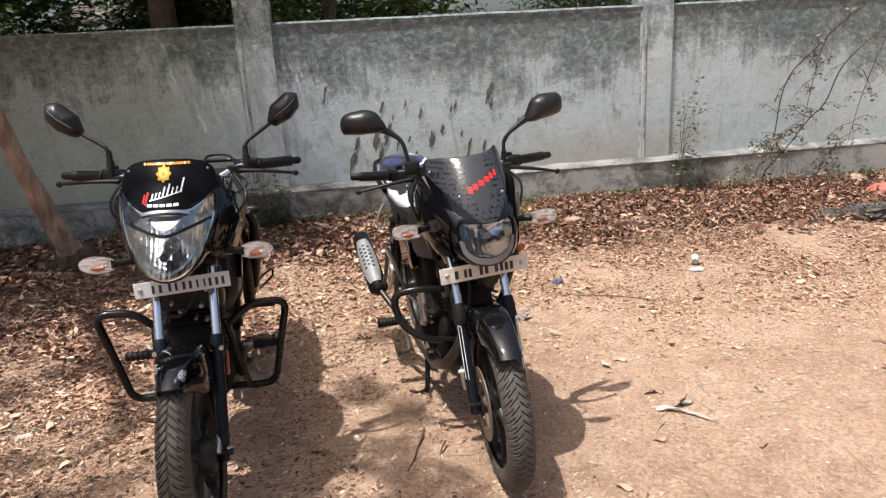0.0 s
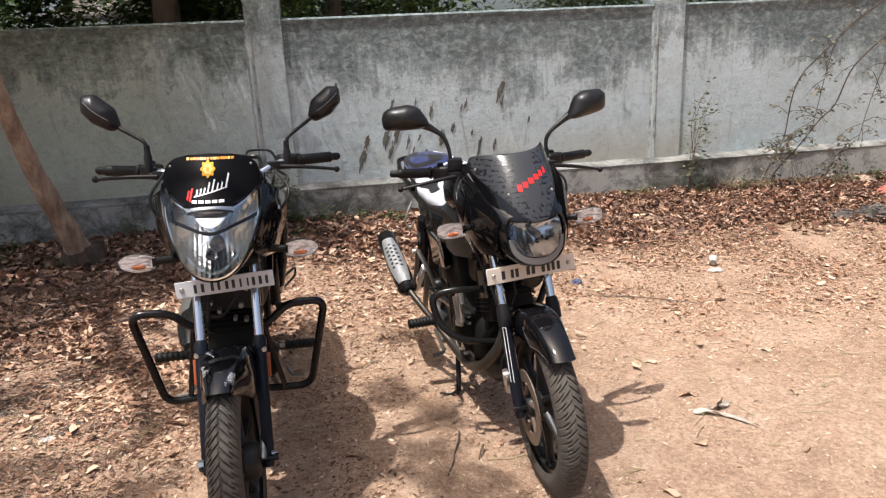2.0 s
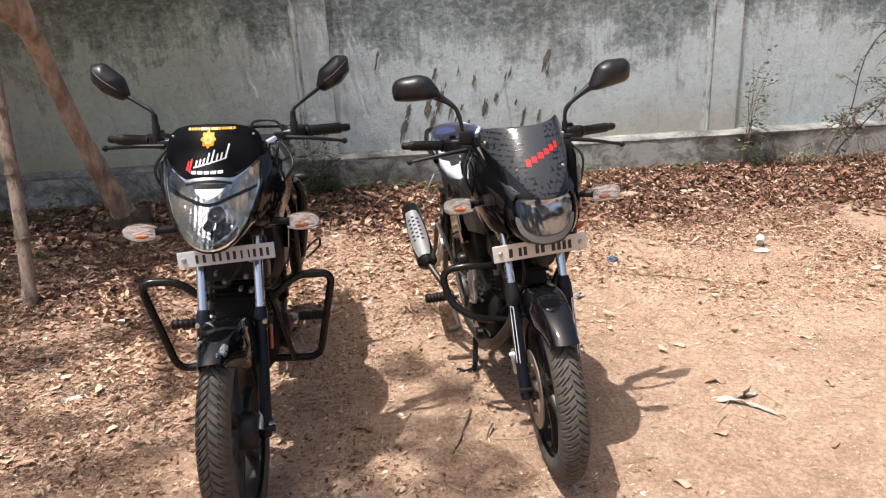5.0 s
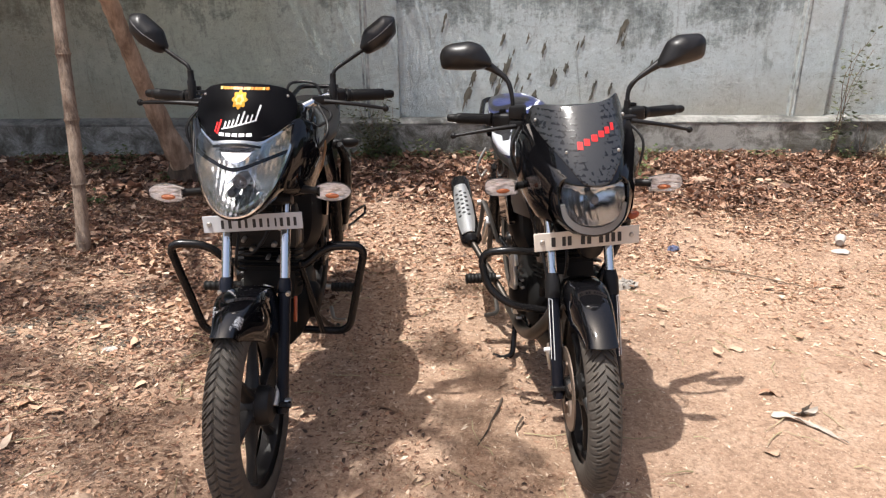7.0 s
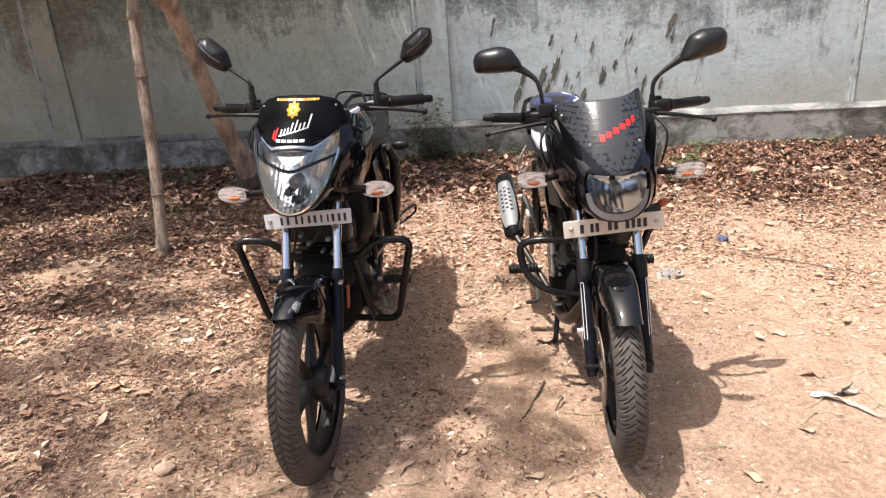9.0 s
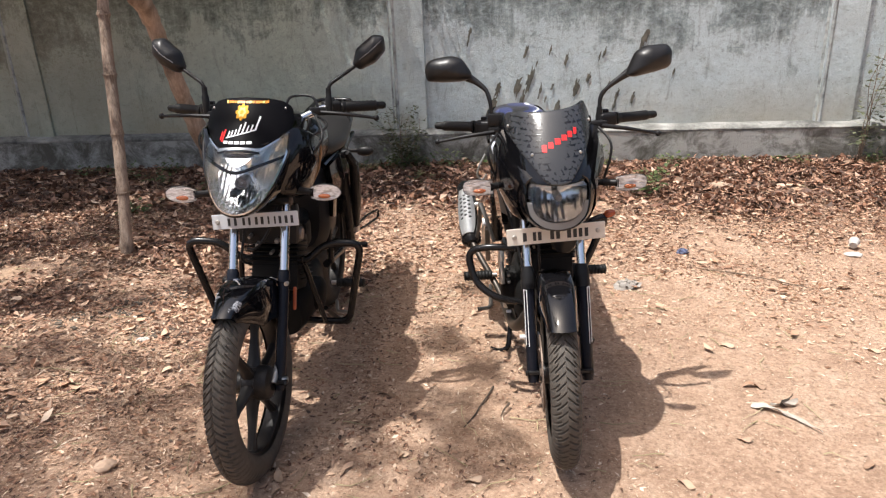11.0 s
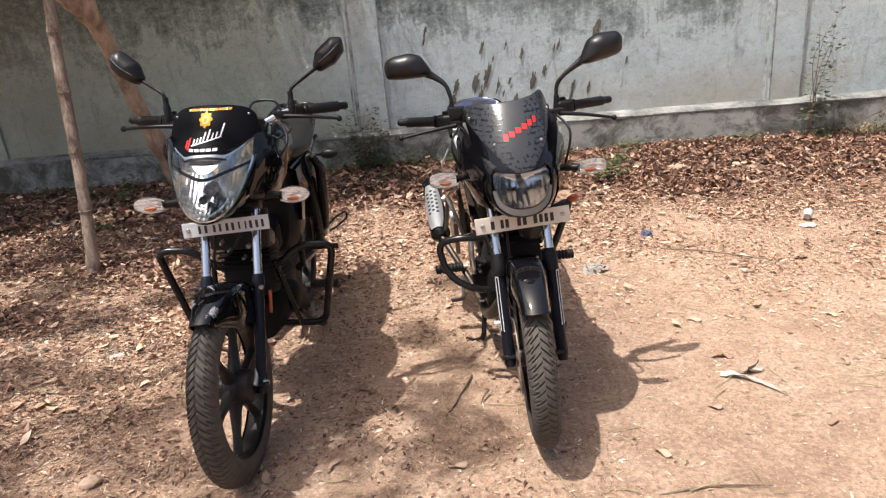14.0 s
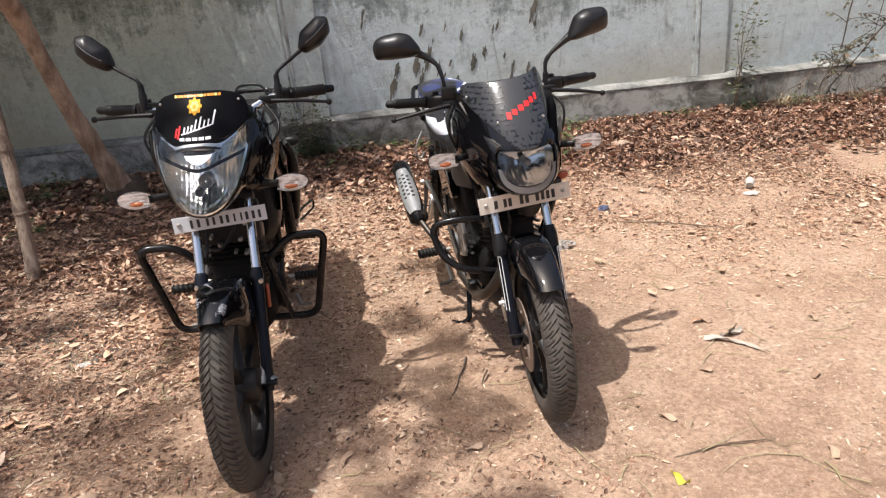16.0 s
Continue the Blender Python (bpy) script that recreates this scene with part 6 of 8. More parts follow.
    for s in (-1, 1):
        part("side_panel", loft([[(s * a, b, c) for a, b, c in ring] for ring in (
            [(0.128, 0.78, 0.80), (0.145, 0.78, 0.70), (0.132, 0.78, 0.56), (0.11, 0.79, 0.56), (0.11, 0.79, 0.79)],
            [(0.140, 0.95, 0.80), (0.158, 0.95, 0.70), (0.142, 0.95, 0.54), (0.12, 0.96, 0.54), (0.12, 0.96, 0.79)],
            [(0.128, 1.18, 0.83), (0.140, 1.18, 0.75), (0.130, 1.18, 0.66), (0.11, 1.19, 0.66), (0.11, 1.19, 0.82)])]), PAINT, bike, "glossy black side panel", 70)
    part("carburettor", rbox((0.07, 0.09, 0.10), (-0.02, 0.68, 0.58), (0, 0, 0), 0.02), ENGINE_LIGHT, bike)
    part("intake_hose", tube([(-0.02, 0.60, 0.60), (-0.01, 0.72, 0.60), (0.0, 0.80, 0.60)], 0.03, 14), RUBBER_GRIP, bike)
    eng = engine(bike, (0.52, 0.36), 1.15)
    for s in (-1, 1):
        part("cover_ring", spin([(0.046, s * 0.145), (0.052, s * 0.154), (0.058, s * 0.152), (0.062, s * 0.138)], 32, (0, 0.58, 0.35)), ALLOY, eng, "bright cover ring")
        part("cover_cap", spin([(0.002, s * 0.160), (0.020, s * 0.159), (0.025, s * 0.152), (0.025, s * 0.14)], 24, (0, 0.58, 0.35)), ENGINE_LIGHT, eng)
        for k in range(6):
            a = TAU * k / 6
            part("bolt", spin([(0.001, s * 0.144), (0.006, s * 0.143), (0.007, s * 0.125)], 8, (0, 0.58 + 0.074 * math.cos(a), 0.35 + 0.074 * math.sin(a))), ALLOY, eng, "bright bolt")
        for k in range(4):
            part("cover_rib", rbox((0.012, 0.075 - 0.008 * k, 0.010), (s * 0.135, 0.49 + 0.006 * k, 0.435 + 0.024 * k), (-12, 0, 0), 0.004), ENGINE_LIGHT, eng, "dull alloy rib")
        if s < 0:
            for py, pz, w, h in ((0.500, 0.500, 0.026, 0.125), (0.545, 0.470, 0.020, 0.105), (0.470, 0.545, 0.016, 0.050), (0.520, 0.425, 0.060, 0.022)):
                part("cover_plate", rbox((0.016, w, h), (-0.158, py, pz), (-14, 0, 6), 0.005), ALLOY, eng, "bright cast cover plate")
        part("head_plate", rbox((0.010, 0.07, 0.10), (s * 0.088, 0.42, 0.60), (-18, 0, 0), 0.006), ENGINE_LIGHT, eng, "dull alloy head plate")
    frame_m = Mesh()
    for s in (-1, 1):
        frame_m.join(tube(fillet([(s * 0.03, 0.40, 0.86), (s * 0.06, 0.42, 0.62), (s * 0.07, 0.44, 0.40), (s * 0.09, 0.56, 0.20), (s * 0.09, 0.86, 0.22), (s * 0.10, 0.88, 0.70)], 0.08), 0.015, 12))
        frame_m.join(tube([(s * 0.085, 0.86, 0.36), (s * 0.095, 1.34, 0.30)], 0.018, 10))
        frame_m.join(tube([(s * 0.11, 0.88, 0.70), (s * 0.11, 1.55, 0.78)], 0.012, 10))
    frame_m.join(tube([(0, 0.37, 0.88), (0, 0.9, 0.78)], 0.018, 12))
    part("frame", frame_m, GUARD, bike)
    part("belly", loft([super_ring(0.36, 0, 0.30, 0.05, 0.05), super_ring(0.44, 0, 0.27, 0.08, 0.08), super_ring(0.60, 0, 0.22, 0.09, 0.05)]), PLASTIC, bike)
    for s in (-1, 1):
        sp = tube([(s * 0.13, 1.27, 0.34), (s * 0.13, 1.14, 0.70)], 0.027, 14)
        sp.join(tube([(s * 0.13 + 0.029 * math.cos(k * 0.7), 1.255 - 0.10 * k / 60, 0.39 + 0.26 * k / 60) for k in range(61)], 0.0055, 6))
        part("rear_shock", sp, GUARD, bike)
    # exhaust with pierced shield on the rider's right
    path = spline([(-0.255, 0.97, 0.42), (-0.262, 1.05, 0.447), (-0.265, 1.20, 0.494), (-0.268, 1.36, 0.545), (-0.268, 1.42, 0.562)], 6)
    ex = part("exhaust", tube(path, [0.022, 0.034] + [0.044] * (len(path) - 4) + [0.041, 0.028], 24), GUARD, bike, "black exhaust muffler with pierced silver shield")
    part("header_pipe", tube(fillet([(-0.02, 0.36, 0.52), (-0.06, 0.30, 0.42), (-0.110, 0.38, 0.30), (-0.118, 0.56, 0.22), (-0.14, 0.74, 0.25)], 0.07), 0.021, 14), DARK_PIPE, ex, "heat-browned exhaust pipe")
    part("link_pipe", tube(fillet([(-0.14, 0.73, 0.25), (-0.17, 0.83, 0.29), (-0.215, 0.90, 0.36), (-0.255, 0.98, 0.423)], 0.05), 0.013, 14), DARK_PIPE, ex, "heat-browned link pipe")
    for pts in ([(-0.212, 0.92, 0.615), (-0.190, 0.88, 0.55), (-0.165, 0.86, 0.46)], [(-0.212, 0.92, 0.615), (-0.222, 0.95, 0.52), (-0.235, 0.97, 0.45)]):
        part("footrest_hanger", tube(spline(pts, 4), [0.012, 0.008], 10, flat=0.5), ENGINE_LIGHT, bike, "dull cast footrest hanger")
    part("hanger_bolt", spin([(0.001, -0.014), (0.010, -0.014), (0.012, -0.006), (0.012, 0.0)], 12, (-0.224, 0.918, 0.612)), STEEL, bike)
    d = (Vector((-0.268, 1.43, 0.566)) - Vector((-0.262, 1.05, 0.447))).normalized()
    up = Vector((0, -d.z, d.y))
    side = Vector((-1, 0, 0))
    sh = Mesh()
    for k in range(15):
        c = Vector((-0.262, 0.990, 0.428)) + d * (0.36 * k / 14)
        wide = 0.28 + 0.66 * math.sin(math.pi * min(1, k / 14 * 0.86 + 0.07)) ** 0.6
        sh.v += [tuple(c + (side * math.cos(a) + up * math.sin(a)) * 0.0485) for a in (wide * (-1 + 2 * q / 8) + 1.30 for q in range(9))]
    sh.f = [(i * 9 + k, i * 9 + k + 1, i * 9 + k + 10, i * 9 + k + 9) for i in range(14) for k in range(8)]
    o = len(sh.v)
    sh.v += [tuple(Vector(p) - Vector((0, 0, 0.002)) + Vector((0.002, 0, 0))) for p in sh.v]
    sh.f += [tuple(i + o for i in q)[::-1] for q in sh.f]
    rim = [i for i in range(9)] + [i * 9 + 8 for i in range(1, 15)] + [14 * 9 + k for k in range(7, -1, -1)] + [i * 9 for i in range(13, 0, -1)]
    sh.f += [(a, b, b + o, a + o) for a, b in zip(rim, rim[1:] + rim[:1])]
    shield = part("heat_shield", sh, SHIELD, ex, "pierced silver heat shield")
    for row in (0.90, 1.30, 1.70):
        for k in range(6):
            c = Vector((-0.262, 0.990, 0.428)) + d * (0.12 + 0.033 * k + (0.016 if row == 1.30 else 0))
            nrm = side * math.cos(row) + up * math.sin(row)
            hole = tube([c + nrm * 0.0475, c + nrm * 0.0495], 0.0072, 10)
            part("hole", hole, INK, shield)
    part("exhaust_bracket", rbox((0.02, 0.26, 0.03), (-0.20, 0.98, 0.47), (-38, 0, 0), 0.006), ALLOY, bike, "pale cast footrest bracket")
    part("footrest_plate", rbox((0.02, 0.20, 0.025), (-0.19, 0.93, 0.43), (-62, 0, 0), 0.006), ENGINE_LIGHT, bike)
    for s in (-1, 1):
        foot_peg(bike, s * 0.16, s * 0.300, 0.83, 0.325, 0.020)
    part("brake_pedal", tube(fillet([(-0.19, 0.80, 0.29), (-0.20, 0.62, 0.27), (-0.25, 0.60, 0.275)], 0.03), 0.008, 8), ENGINE_LIGHT, bike)
    guard = part("leg_guard", tube([(-0.10, 0.40, 0.585), (0.10, 0.40, 0.585)], 0.010, 10), GUARD, bike, "black tubular leg guard")
    part("hoop", tube(fillet([(-0.05, 0.40, 0.585), (-0.20, 0.40, 0.605), (-0.282, 0.43, 0.585), (-0.262, 0.40, 0.475), (-0.19, 0.37, 0.420), (-0.05, 0.38, 0.385)], 0.045, 7), 0.0128, 14), GUARD, guard)
    part("hoop", tube(fillet([(0.05, 0.40, 0.600), (0.13, 0.41, 0.665), (0.205, 0.42, 0.690), (0.16, 0.42, 0.575), (0.10, 0.40, 0.46), (0.04, 0.38, 0.40)], 0.03, 7), 0.0128, 14), GUARD, guard, "bent-in guard hoop")
    part("hoop_tip", ball((0.022, 0.014, 0.014), (0.215, 0.42, 0.695), (0, -15, 0), 12, 8), ORANGE_REFLECTOR, guard, "faded red end cap")
    part("stay", tube([(-0.13, 0.30, 0.80), (-0.05, 0.37, 0.60)], 0.004, 8), STEEL, bike)
    part("side_stand", tube(fillet([(0.10, 0.66, 0.22), (0.19, 0.74, 0.05), (0.225, 0.76, 0.012), (0.24, 0.80, 0.010)], 0.03), 0.011, 10), GUARD, bike)
    part("centre_stand", tube(fillet([(-0.10, 0.80, 0.20), (-0.13, 0.72, 0.03), (-0.17, 0.73, 0.012), (-0.20, 0.76, 0.012)], 0.03), 0.011, 10), GUARD, bike)
    part("horn", spin([(0.002, 0.225), (0.035, 0.228), (0.042, 0.24), (0.03, 0.27), (0.004, 0.275)], 24, (0.03, 0, 0.665), "y"), GUARD, bike)
    # added slab, no real part: keeps the gap behind the fork dark
    part("dark_filler", rbox((0.20, 0.05, 0.12), (0, 0.35, 0.70), (-10, 0, 0), 0.02), PLASTIC, bike)
    return bike


sport_bike()

# ---- trees and plants ----


def leaf_cloud(centres, count, spread, size, rnd, droop=0.4, slim=0.45):
    """Many small folded leaves scattered round centres of (x, y, z, radius)."""
    m = Mesh()
    weights = [c[3] ** 2 for c in centres]
    for _ in range(count):
        cx, cy, cz, r = rnd.choices(centres, weights)[0]
        d = Vector((rnd.gauss(0, 1), rnd.gauss(0, 1), rnd.gauss(0, 1)))
        d = d.normalized() * r * rnd.random() ** 0.45
        p = Vector((cx + d.x * spread[0], cy + d.y * spread[1], cz + d.z * spread[2]))
        a, tip = rnd.uniform(0, TAU), rnd.uniform(-droop - 0.5, 0.35)
        u = Vector((math.cos(a), math.sin(a), tip)).normalized()
        w = u.cross(Vector((rnd.gauss(0, 0.4), rnd.gauss(0, 0.4), 1))).normalized()
        n = w.cross(u)
        s = size * rnd.uniform(0.6, 1.35)
        o = len(m.v)
        m.v += [tuple(p), tuple(p + u * s * 0.5 + w * s * slim * 0.5 + n * s * 0.08), tuple(p + u * s), tuple(p + u * s * 0.5 - w * s * slim * 0.5 + n * s * 0.08)]
        m.f += [(o, o + 1, o + 2), (o, o + 2, o + 3)]
    return m


def knotty(pts, radii, segs=14, rough=0.12, n=7, seed=0.0):
    """A trunk or limb: tapered, with swellings."""
    path = spline(pts, n)
    rs = []
    for i in range(len(path)):
        t = i / (len(path) - 1) * (len(radii) - 1)
        k = min(int(t), len(radii) - 2)
        rs.append((radii[k] + (radii[k + 1] - radii[k]) * (t - k)) * (1 + rough * noise.noise(Vector((i * 0.6, seed, 1.3)))))
    m = tube(path, rs, segs)
    m.v = [tuple(Vector(p) + 0.10 * rs[min(i // segs, len(rs) - 1)] * noise.noise_vector(Vector(p) * 14 + Vector((seed, 0, 0)))) for i, p in enumerate(m.v)]
    return m


def shade_tree():
    """The leaning tree beside the motorcycles; its crown shades the wall and the leaf litter."""
    rnd = random.Random(11)
    t = holder("tree", pose(0, 0, 0), "leaning brown-barked tree with a spreading crown", "tree")
    base = land(-1.935, 5.28)
    part("trunk", knotty([(-1.93, 5.32, base - 0.1), (-1.94, 5.27, base + 0.06), (-1.965, 5.14, 0.38), (-2.02, 5.03, 0.70), (-2.045, 4.91, 1.02), (-2.065, 4.80, 1.32), (-2.065, 4.70, 1.47), (-2.12, 4.61, 1.60), (-2.23, 4.54, 1.74), (-2.36, 4.42, 2.0), (-2.45, 4.0, 3.0)], [0.120, 0.090, 0.074, 0.064, 0.055, 0.053, 0.064, 0.068, 0.060, 0.054, 0.045], 18, 0.22, 7), BARK, t, "leaning brown trunk with a swollen collar at its foot")
    part("collar", loft([[(-1.935 + r * math.cos(a), 5.29 + r * math.sin(a), z + 0.012 * math.sin(3 * a)) for a in (TAU * k / 20 for k in range(20))] for r, z in ((0.15, base - 0.05), (0.148, base + 0.10), (0.128, base + 0.16), (0.105, base + 0.165))]), BARK_DARK, t, "dark swollen bark collar")
    limbs = [[(-2.36, 4.42, 2.0), (-2.62, 4.60, 2.2), (-3.2, 4.9, 2.7), (-4.2, 5.2, 3.3)], [(-2.06, 4.69, 1.47), (-2.05, 4.62, 1.66), (-2.08, 4.56, 1.95), (-1.9, 4.6, 2.7), (-1.6, 5.0, 3.5)], [(-2.45, 4.0, 3.0), (-2.2, 3.4, 3.6), (-1.6, 2.8, 4.0)], [(-2.45, 4.0, 3.0), (-3.2, 3.4, 3.5), (-4.0, 2.6, 3.9)], [(-2.45, 4.0, 3.0), (-2.8, 4.6, 3.9), (-3.0, 5.4, 4.5)], [(-2.45, 4.0, 3.0), (-2.6, 2.8, 5.0), (-3.0, 1.7, 7.4), (-3.7, 1.4, 7.9)], [(-2.6, 2.8, 5.0), (-2.3, 1.6, 6.6), (-2.1, 1.2, 7.8)]]
    for k, pts in enumerate(limbs):
        part("limb", knotty(pts, [0.058, 0.052, 0.045, 0.03, 0.015] if k == 1 else [0.046, 0.035, 0.015], 12, 0.1, 6, k * 3.1), BARK, t)
    blobs = []
    # the crown is closed towards the wall and thin towards the south
    for _ in range(21):
        blobs.append((rnd.uniform(-6.6, -2.35), rnd.uniform(3.55, 4.7), rnd.uniform(3.2, 4.4), rnd.uniform(0.38, 0.62)))
    for _ in range(9):
        blobs.append((rnd.uniform(-7.0, -2.6), rnd.uniform(1.4, 3.4), rnd.uniform(3.4, 4.8), rnd.uniform(0.22, 0.38)))
    # a thick bough over the heap of leaves
    k = -7.0
    while k < -1.30:
        if k < -3.0:
            blobs += [(k, 5.86, 3.5 + 0.2 * rnd.random(), 0.5), (k + 0.2, 5.80, 3.9 + 0.2 * rnd.random(), 0.5)]
        blobs += [(k + 0.15 * rnd.random(), 4.85 + 0.15 * rnd.random(), 3.7 + 0.4 * rnd.random(), 0.45), (k + 0.2, 5.22 + 0.12 * rnd.random(), 3.6 + 0.3 * rnd.random(), 0.45)]
        k += 0.42
    # thin sprays added out of view, high over the trodden ground, to dapple it
    blobs += [(gx - 0.287 * 7.5, gy - 0.125 * 7.5, 7.5 + 0.6 * rnd.random(), rr) for gx, gy, rr in ((0.0, 3.35, 0.12), (-0.03, 2.77, 0.14), (0.15, 2.55, 0.10), (0.0, 2.2, 0.16), (0.25, 2.03, 0.14), (0.08, 1.93, 0.16), (-0.75, 1.95, 0.15), (-1.05, 2.15, 0.16), (-1.4, 1.95, 0.20), (-1.7, 2.5, 0.20), (-0.98, 2.75, 0.11), (-0.2, 1.95, 0.14), (-2.0, 3.0, 0.20), (-1.25, 1.75, 0.2), (-2.4, 2.8, 0.24), (-1.35, 2.45, 0.13), (-0.6, 1.8, 0.16), (-0.95, 1.62, 0.15), (-0.45, 1.62, 0.13), (-1.1, 1.95, 0.12), (-0.1, 1.66, 0.12), (-1.6, 2.15, 0.16), (-1.9, 2.35, 0.18), (-0.85, 2.3, 0.12), (-1.15, 1.42, 0.16), (-0.7, 1.45, 0.14), (-0.25, 1.42, 0.12), (-1.55, 1.65, 0.18), (-0.3, 2.55, 0.12), (-2.2, 2.1, 0.2), (-1.75, 3.0, 0.18), (-1.3, 3.25, 0.14), (0.3, 1.62, 0.12), (0.0, 1.72, 0.12), (0.1, 1.48, 0.12))]
    leaves = leaf_cloud(blobs, 50000, (1, 1, 0.6), 0.09, rnd)
    # fine sprays added at the end of the bough, out of view, to soften its shade on the wall
    leaves.join(leaf_cloud([(-3.0, 5.72, 3.5, 0.75), (-2.5, 5.74, 3.4, 0.72), (-2.1, 5.74, 3.4, 0.7)], 30000, (1, 0.75, 0.6), 0.032, rnd))
    leaves.join(leaf_cloud([(-1.6, 5.76, 3.4, 0.75), (-1.15, 5.78, 3.4, 0.7)], 10000, (1.1, 0.75, 0.6), 0.026, rnd))
    crown = part("crown", leaves, GREEN, t, "airy green crown", 0)
    crown["kind"] = "stuff"
    return t


shade_tree()


def far_tree(x, y, trunk_r, height, blobs, count, seed, size=0.12, label="dark green leafy tree behind the wall"):
    rnd = random.Random(seed)
    t = holder("tree", pose(x, y, 0), label, "tree", "trees behind the wall")
    part("trunk", knotty([(0, 0, -0.3), (0.08, 0.02, 0.9), (0.02, 0.05, 1.9), (0.12, 0, height * 0.6), (0.2, 0.1, height * 0.8)], [trunk_r * 1.3, trunk_r, trunk_r * 0.9, trunk_r * 0.5, 0.03], 14, 0.1, 6, seed), BARK_DARK, t)
    for k in range(4):
        a = TAU * k / 4 + seed
        part("limb", knotty([(0.05, 0.03, height * (0.35 + 0.08 * k)), (0.5 * math.cos(a), 0.5 * math.sin(a), height * (0.48 + 0.08 * k)), (1.1 * math.cos(a), 1.1 * math.sin(a), height * (0.55 + 0.08 * k))], [trunk_r * 0.45, 0.03, 0.012], 8, 0.1, 5, seed + k), BARK_DARK, t)
    c = part("crown", leaf_cloud(blobs, count, (1.0, 0.8, 0.75), size, rnd), GREEN, t, "", 0)
    c["kind"] = "stuff"


rnd = random.Random(3)
for tx, ty, tr, seed in ((-5.2, 8.8, 0.10, 1), (-1.80, 8.6, 0.17, 2), (0.08, 8.7, 0.10, 3), (1.2, 10.2, 0.12, 4), (4.9, 9.6, 0.14, 5), (7.6, 9.2, 0.14, 6), (-8.0, 9.6, 0.15, 7), (10.5, 10.0, 0.15, 8)):
    blobs = [(rnd.uniform(-1.5, 1.5), rnd.uniform(-0.9, 1.2), rnd.uniform(1.9, 4.2), rnd.uniform(0.45, 0.85)) for _ in range(13)]
    blobs += [(rnd.uniform(-2.2, 2.2), rnd.uniform(-0.9, 1.8), rnd.uniform(4.0, 8.0), rnd.uniform(0.7, 1.2)) for _ in range(22)]
    if -2.5 < tx < -1:
        blobs = [(b[0], b[1], max(b[2], 2.9), b[3]) for b in blobs]
    if 0.5 < tx < 2:
        blobs = [(min(b[0], 0.45), b[1], b[2], b[3] * 0.8) if b[2] < 4 else b for b in blobs]
    if 4 < tx < 6:
        blobs = [(max(b[0], -0.9), b[1], b[2], b[3] * 0.8) if b[2] < 4 else b for b in blobs]
    far_tree(tx, ty, tr, 7.6, blobs, 24000, seed, 0.11)


def surround():
    """Trees added out of view about the open ground to the south, east and west, for the paint to mirror."""
    rnd = random.Random(77)
    t = holder("tree", pose(-3.0, -21, 0), "broad green tree added out of view round the open ground", "tree", "trees round the open ground")
    part("trunk", knotty([(0, 0, -0.3), (0.1, 0, 1.2), (0.0, 0.1, 2.6), (0.2, 0, 4.2)], [0.26, 0.2, 0.16, 0.08], 12, 0.1, 6, 5), BARK_DARK, t)
    for k in range(5):
        a = TAU * k / 5
        part("limb", knotty([(0.05, 0.03, 2.2 + 0.2 * k), (1.0 * math.cos(a), 1.0 * math.sin(a), 3.2 + 0.2 * k), (2.2 * math.cos(a), 2.2 * math.sin(a), 3.9 + 0.2 * k)], [0.1, 0.06, 0.02], 8, 0.1, 5, k), BARK_DARK, t)
    blobs = [(rnd.uniform(-2.6, 2.6), rnd.uniform(-2.4, 2.4), rnd.uniform(1.6, 6.4), rnd.uniform(0.8, 1.3)) for _ in range(34)]
    c = part("crown", leaf_cloud(blobs, 9000, (1, 1, 0.9), 0.26, rnd), GREEN, t, "", 0)
    c["kind"] = "stuff"
    for x, y, a in ((-11, -19, 40), (4.0, -22, 130), (11, -19, 220), (19, -12, 300), (22, -3, 20), (-19, -10, 80), (-21, -2, 170), (21, 4, 60), (-20, 4, 240)):
        copy_thing(t, pose(x, y, 0, 0, 0, a))


surround()


def hedge():
    """Undergrowth behind the wall."""
    r = random.Random(21)
    blobs = []
    for _ in range(150):
        x = r.uniform(-11, 13)
        if 1.9 < x < 3.5:
            continue
        blobs.append((x, r.uniform(9.8, 13.5), r.uniform(0.6, 3.6), r.uniform(0.6, 1.0)))
    for _ in range(46):
        x, z = r.uniform(-7.5, 0.4), r.uniform(1.5, 2.7)
        if -2.9 < x < -1.2 and z < 2.6:
            continue
        blobs.append((x, r.uniform(7.3, 8.6), z, r.uniform(0.3, 0.5)))
    blobs += [(x, r.uniform(7.6, 8.4), r.uniform(1.2, 1.75), 0.35) for x in (-5.6, -4.1, -3.2, 0.9, 1.5, -0.6, 5.2, 6.4, 4.3)]
    thing("undergrowth", leaf_cloud(blobs, 120000, (1, 1, 0.8), 0.09, r), GREEN, "dense dark green undergrowth behind the wall", "shrubs", kind="stuff", smooth=0)


hedge()


def thicket():
    """A dark thicket of shrubs and low branches behind the western part of the wall."""
    r = random.Random(31)
    blobs = [(r.uniform(-10.5, -0.4), r.uniform(9.0, 11.0), r.uniform(1.2, 4.2), r.uniform(0.5, 0.9)) for _ in range(70)]
    blobs = [b for b in blobs if not (-4.6 < b[0] < -2.6 and b[2] < 2.9)]
    blobs += [(r.uniform(-8.5, -4.4), r.uniform(8.4, 10.0), r.uniform(1.5, 3.4), r.uniform(0.45, 0.7)) for _ in range(34)]
    blobs += [(r.uniform(-4.8, -2.9), r.uniform(8.6, 9.6), r.uniform(1.4, 3.2), r.uniform(0.35, 0.55)) for _ in range(22)]
    thing("thicket", leaf_cloud(blobs, 95000, (1, 1, 0.8), 0.12, r), GREEN, "dark thicket of green shrubs behind the wall", "shrubs", kind="stuff", smooth=0)


thicket()


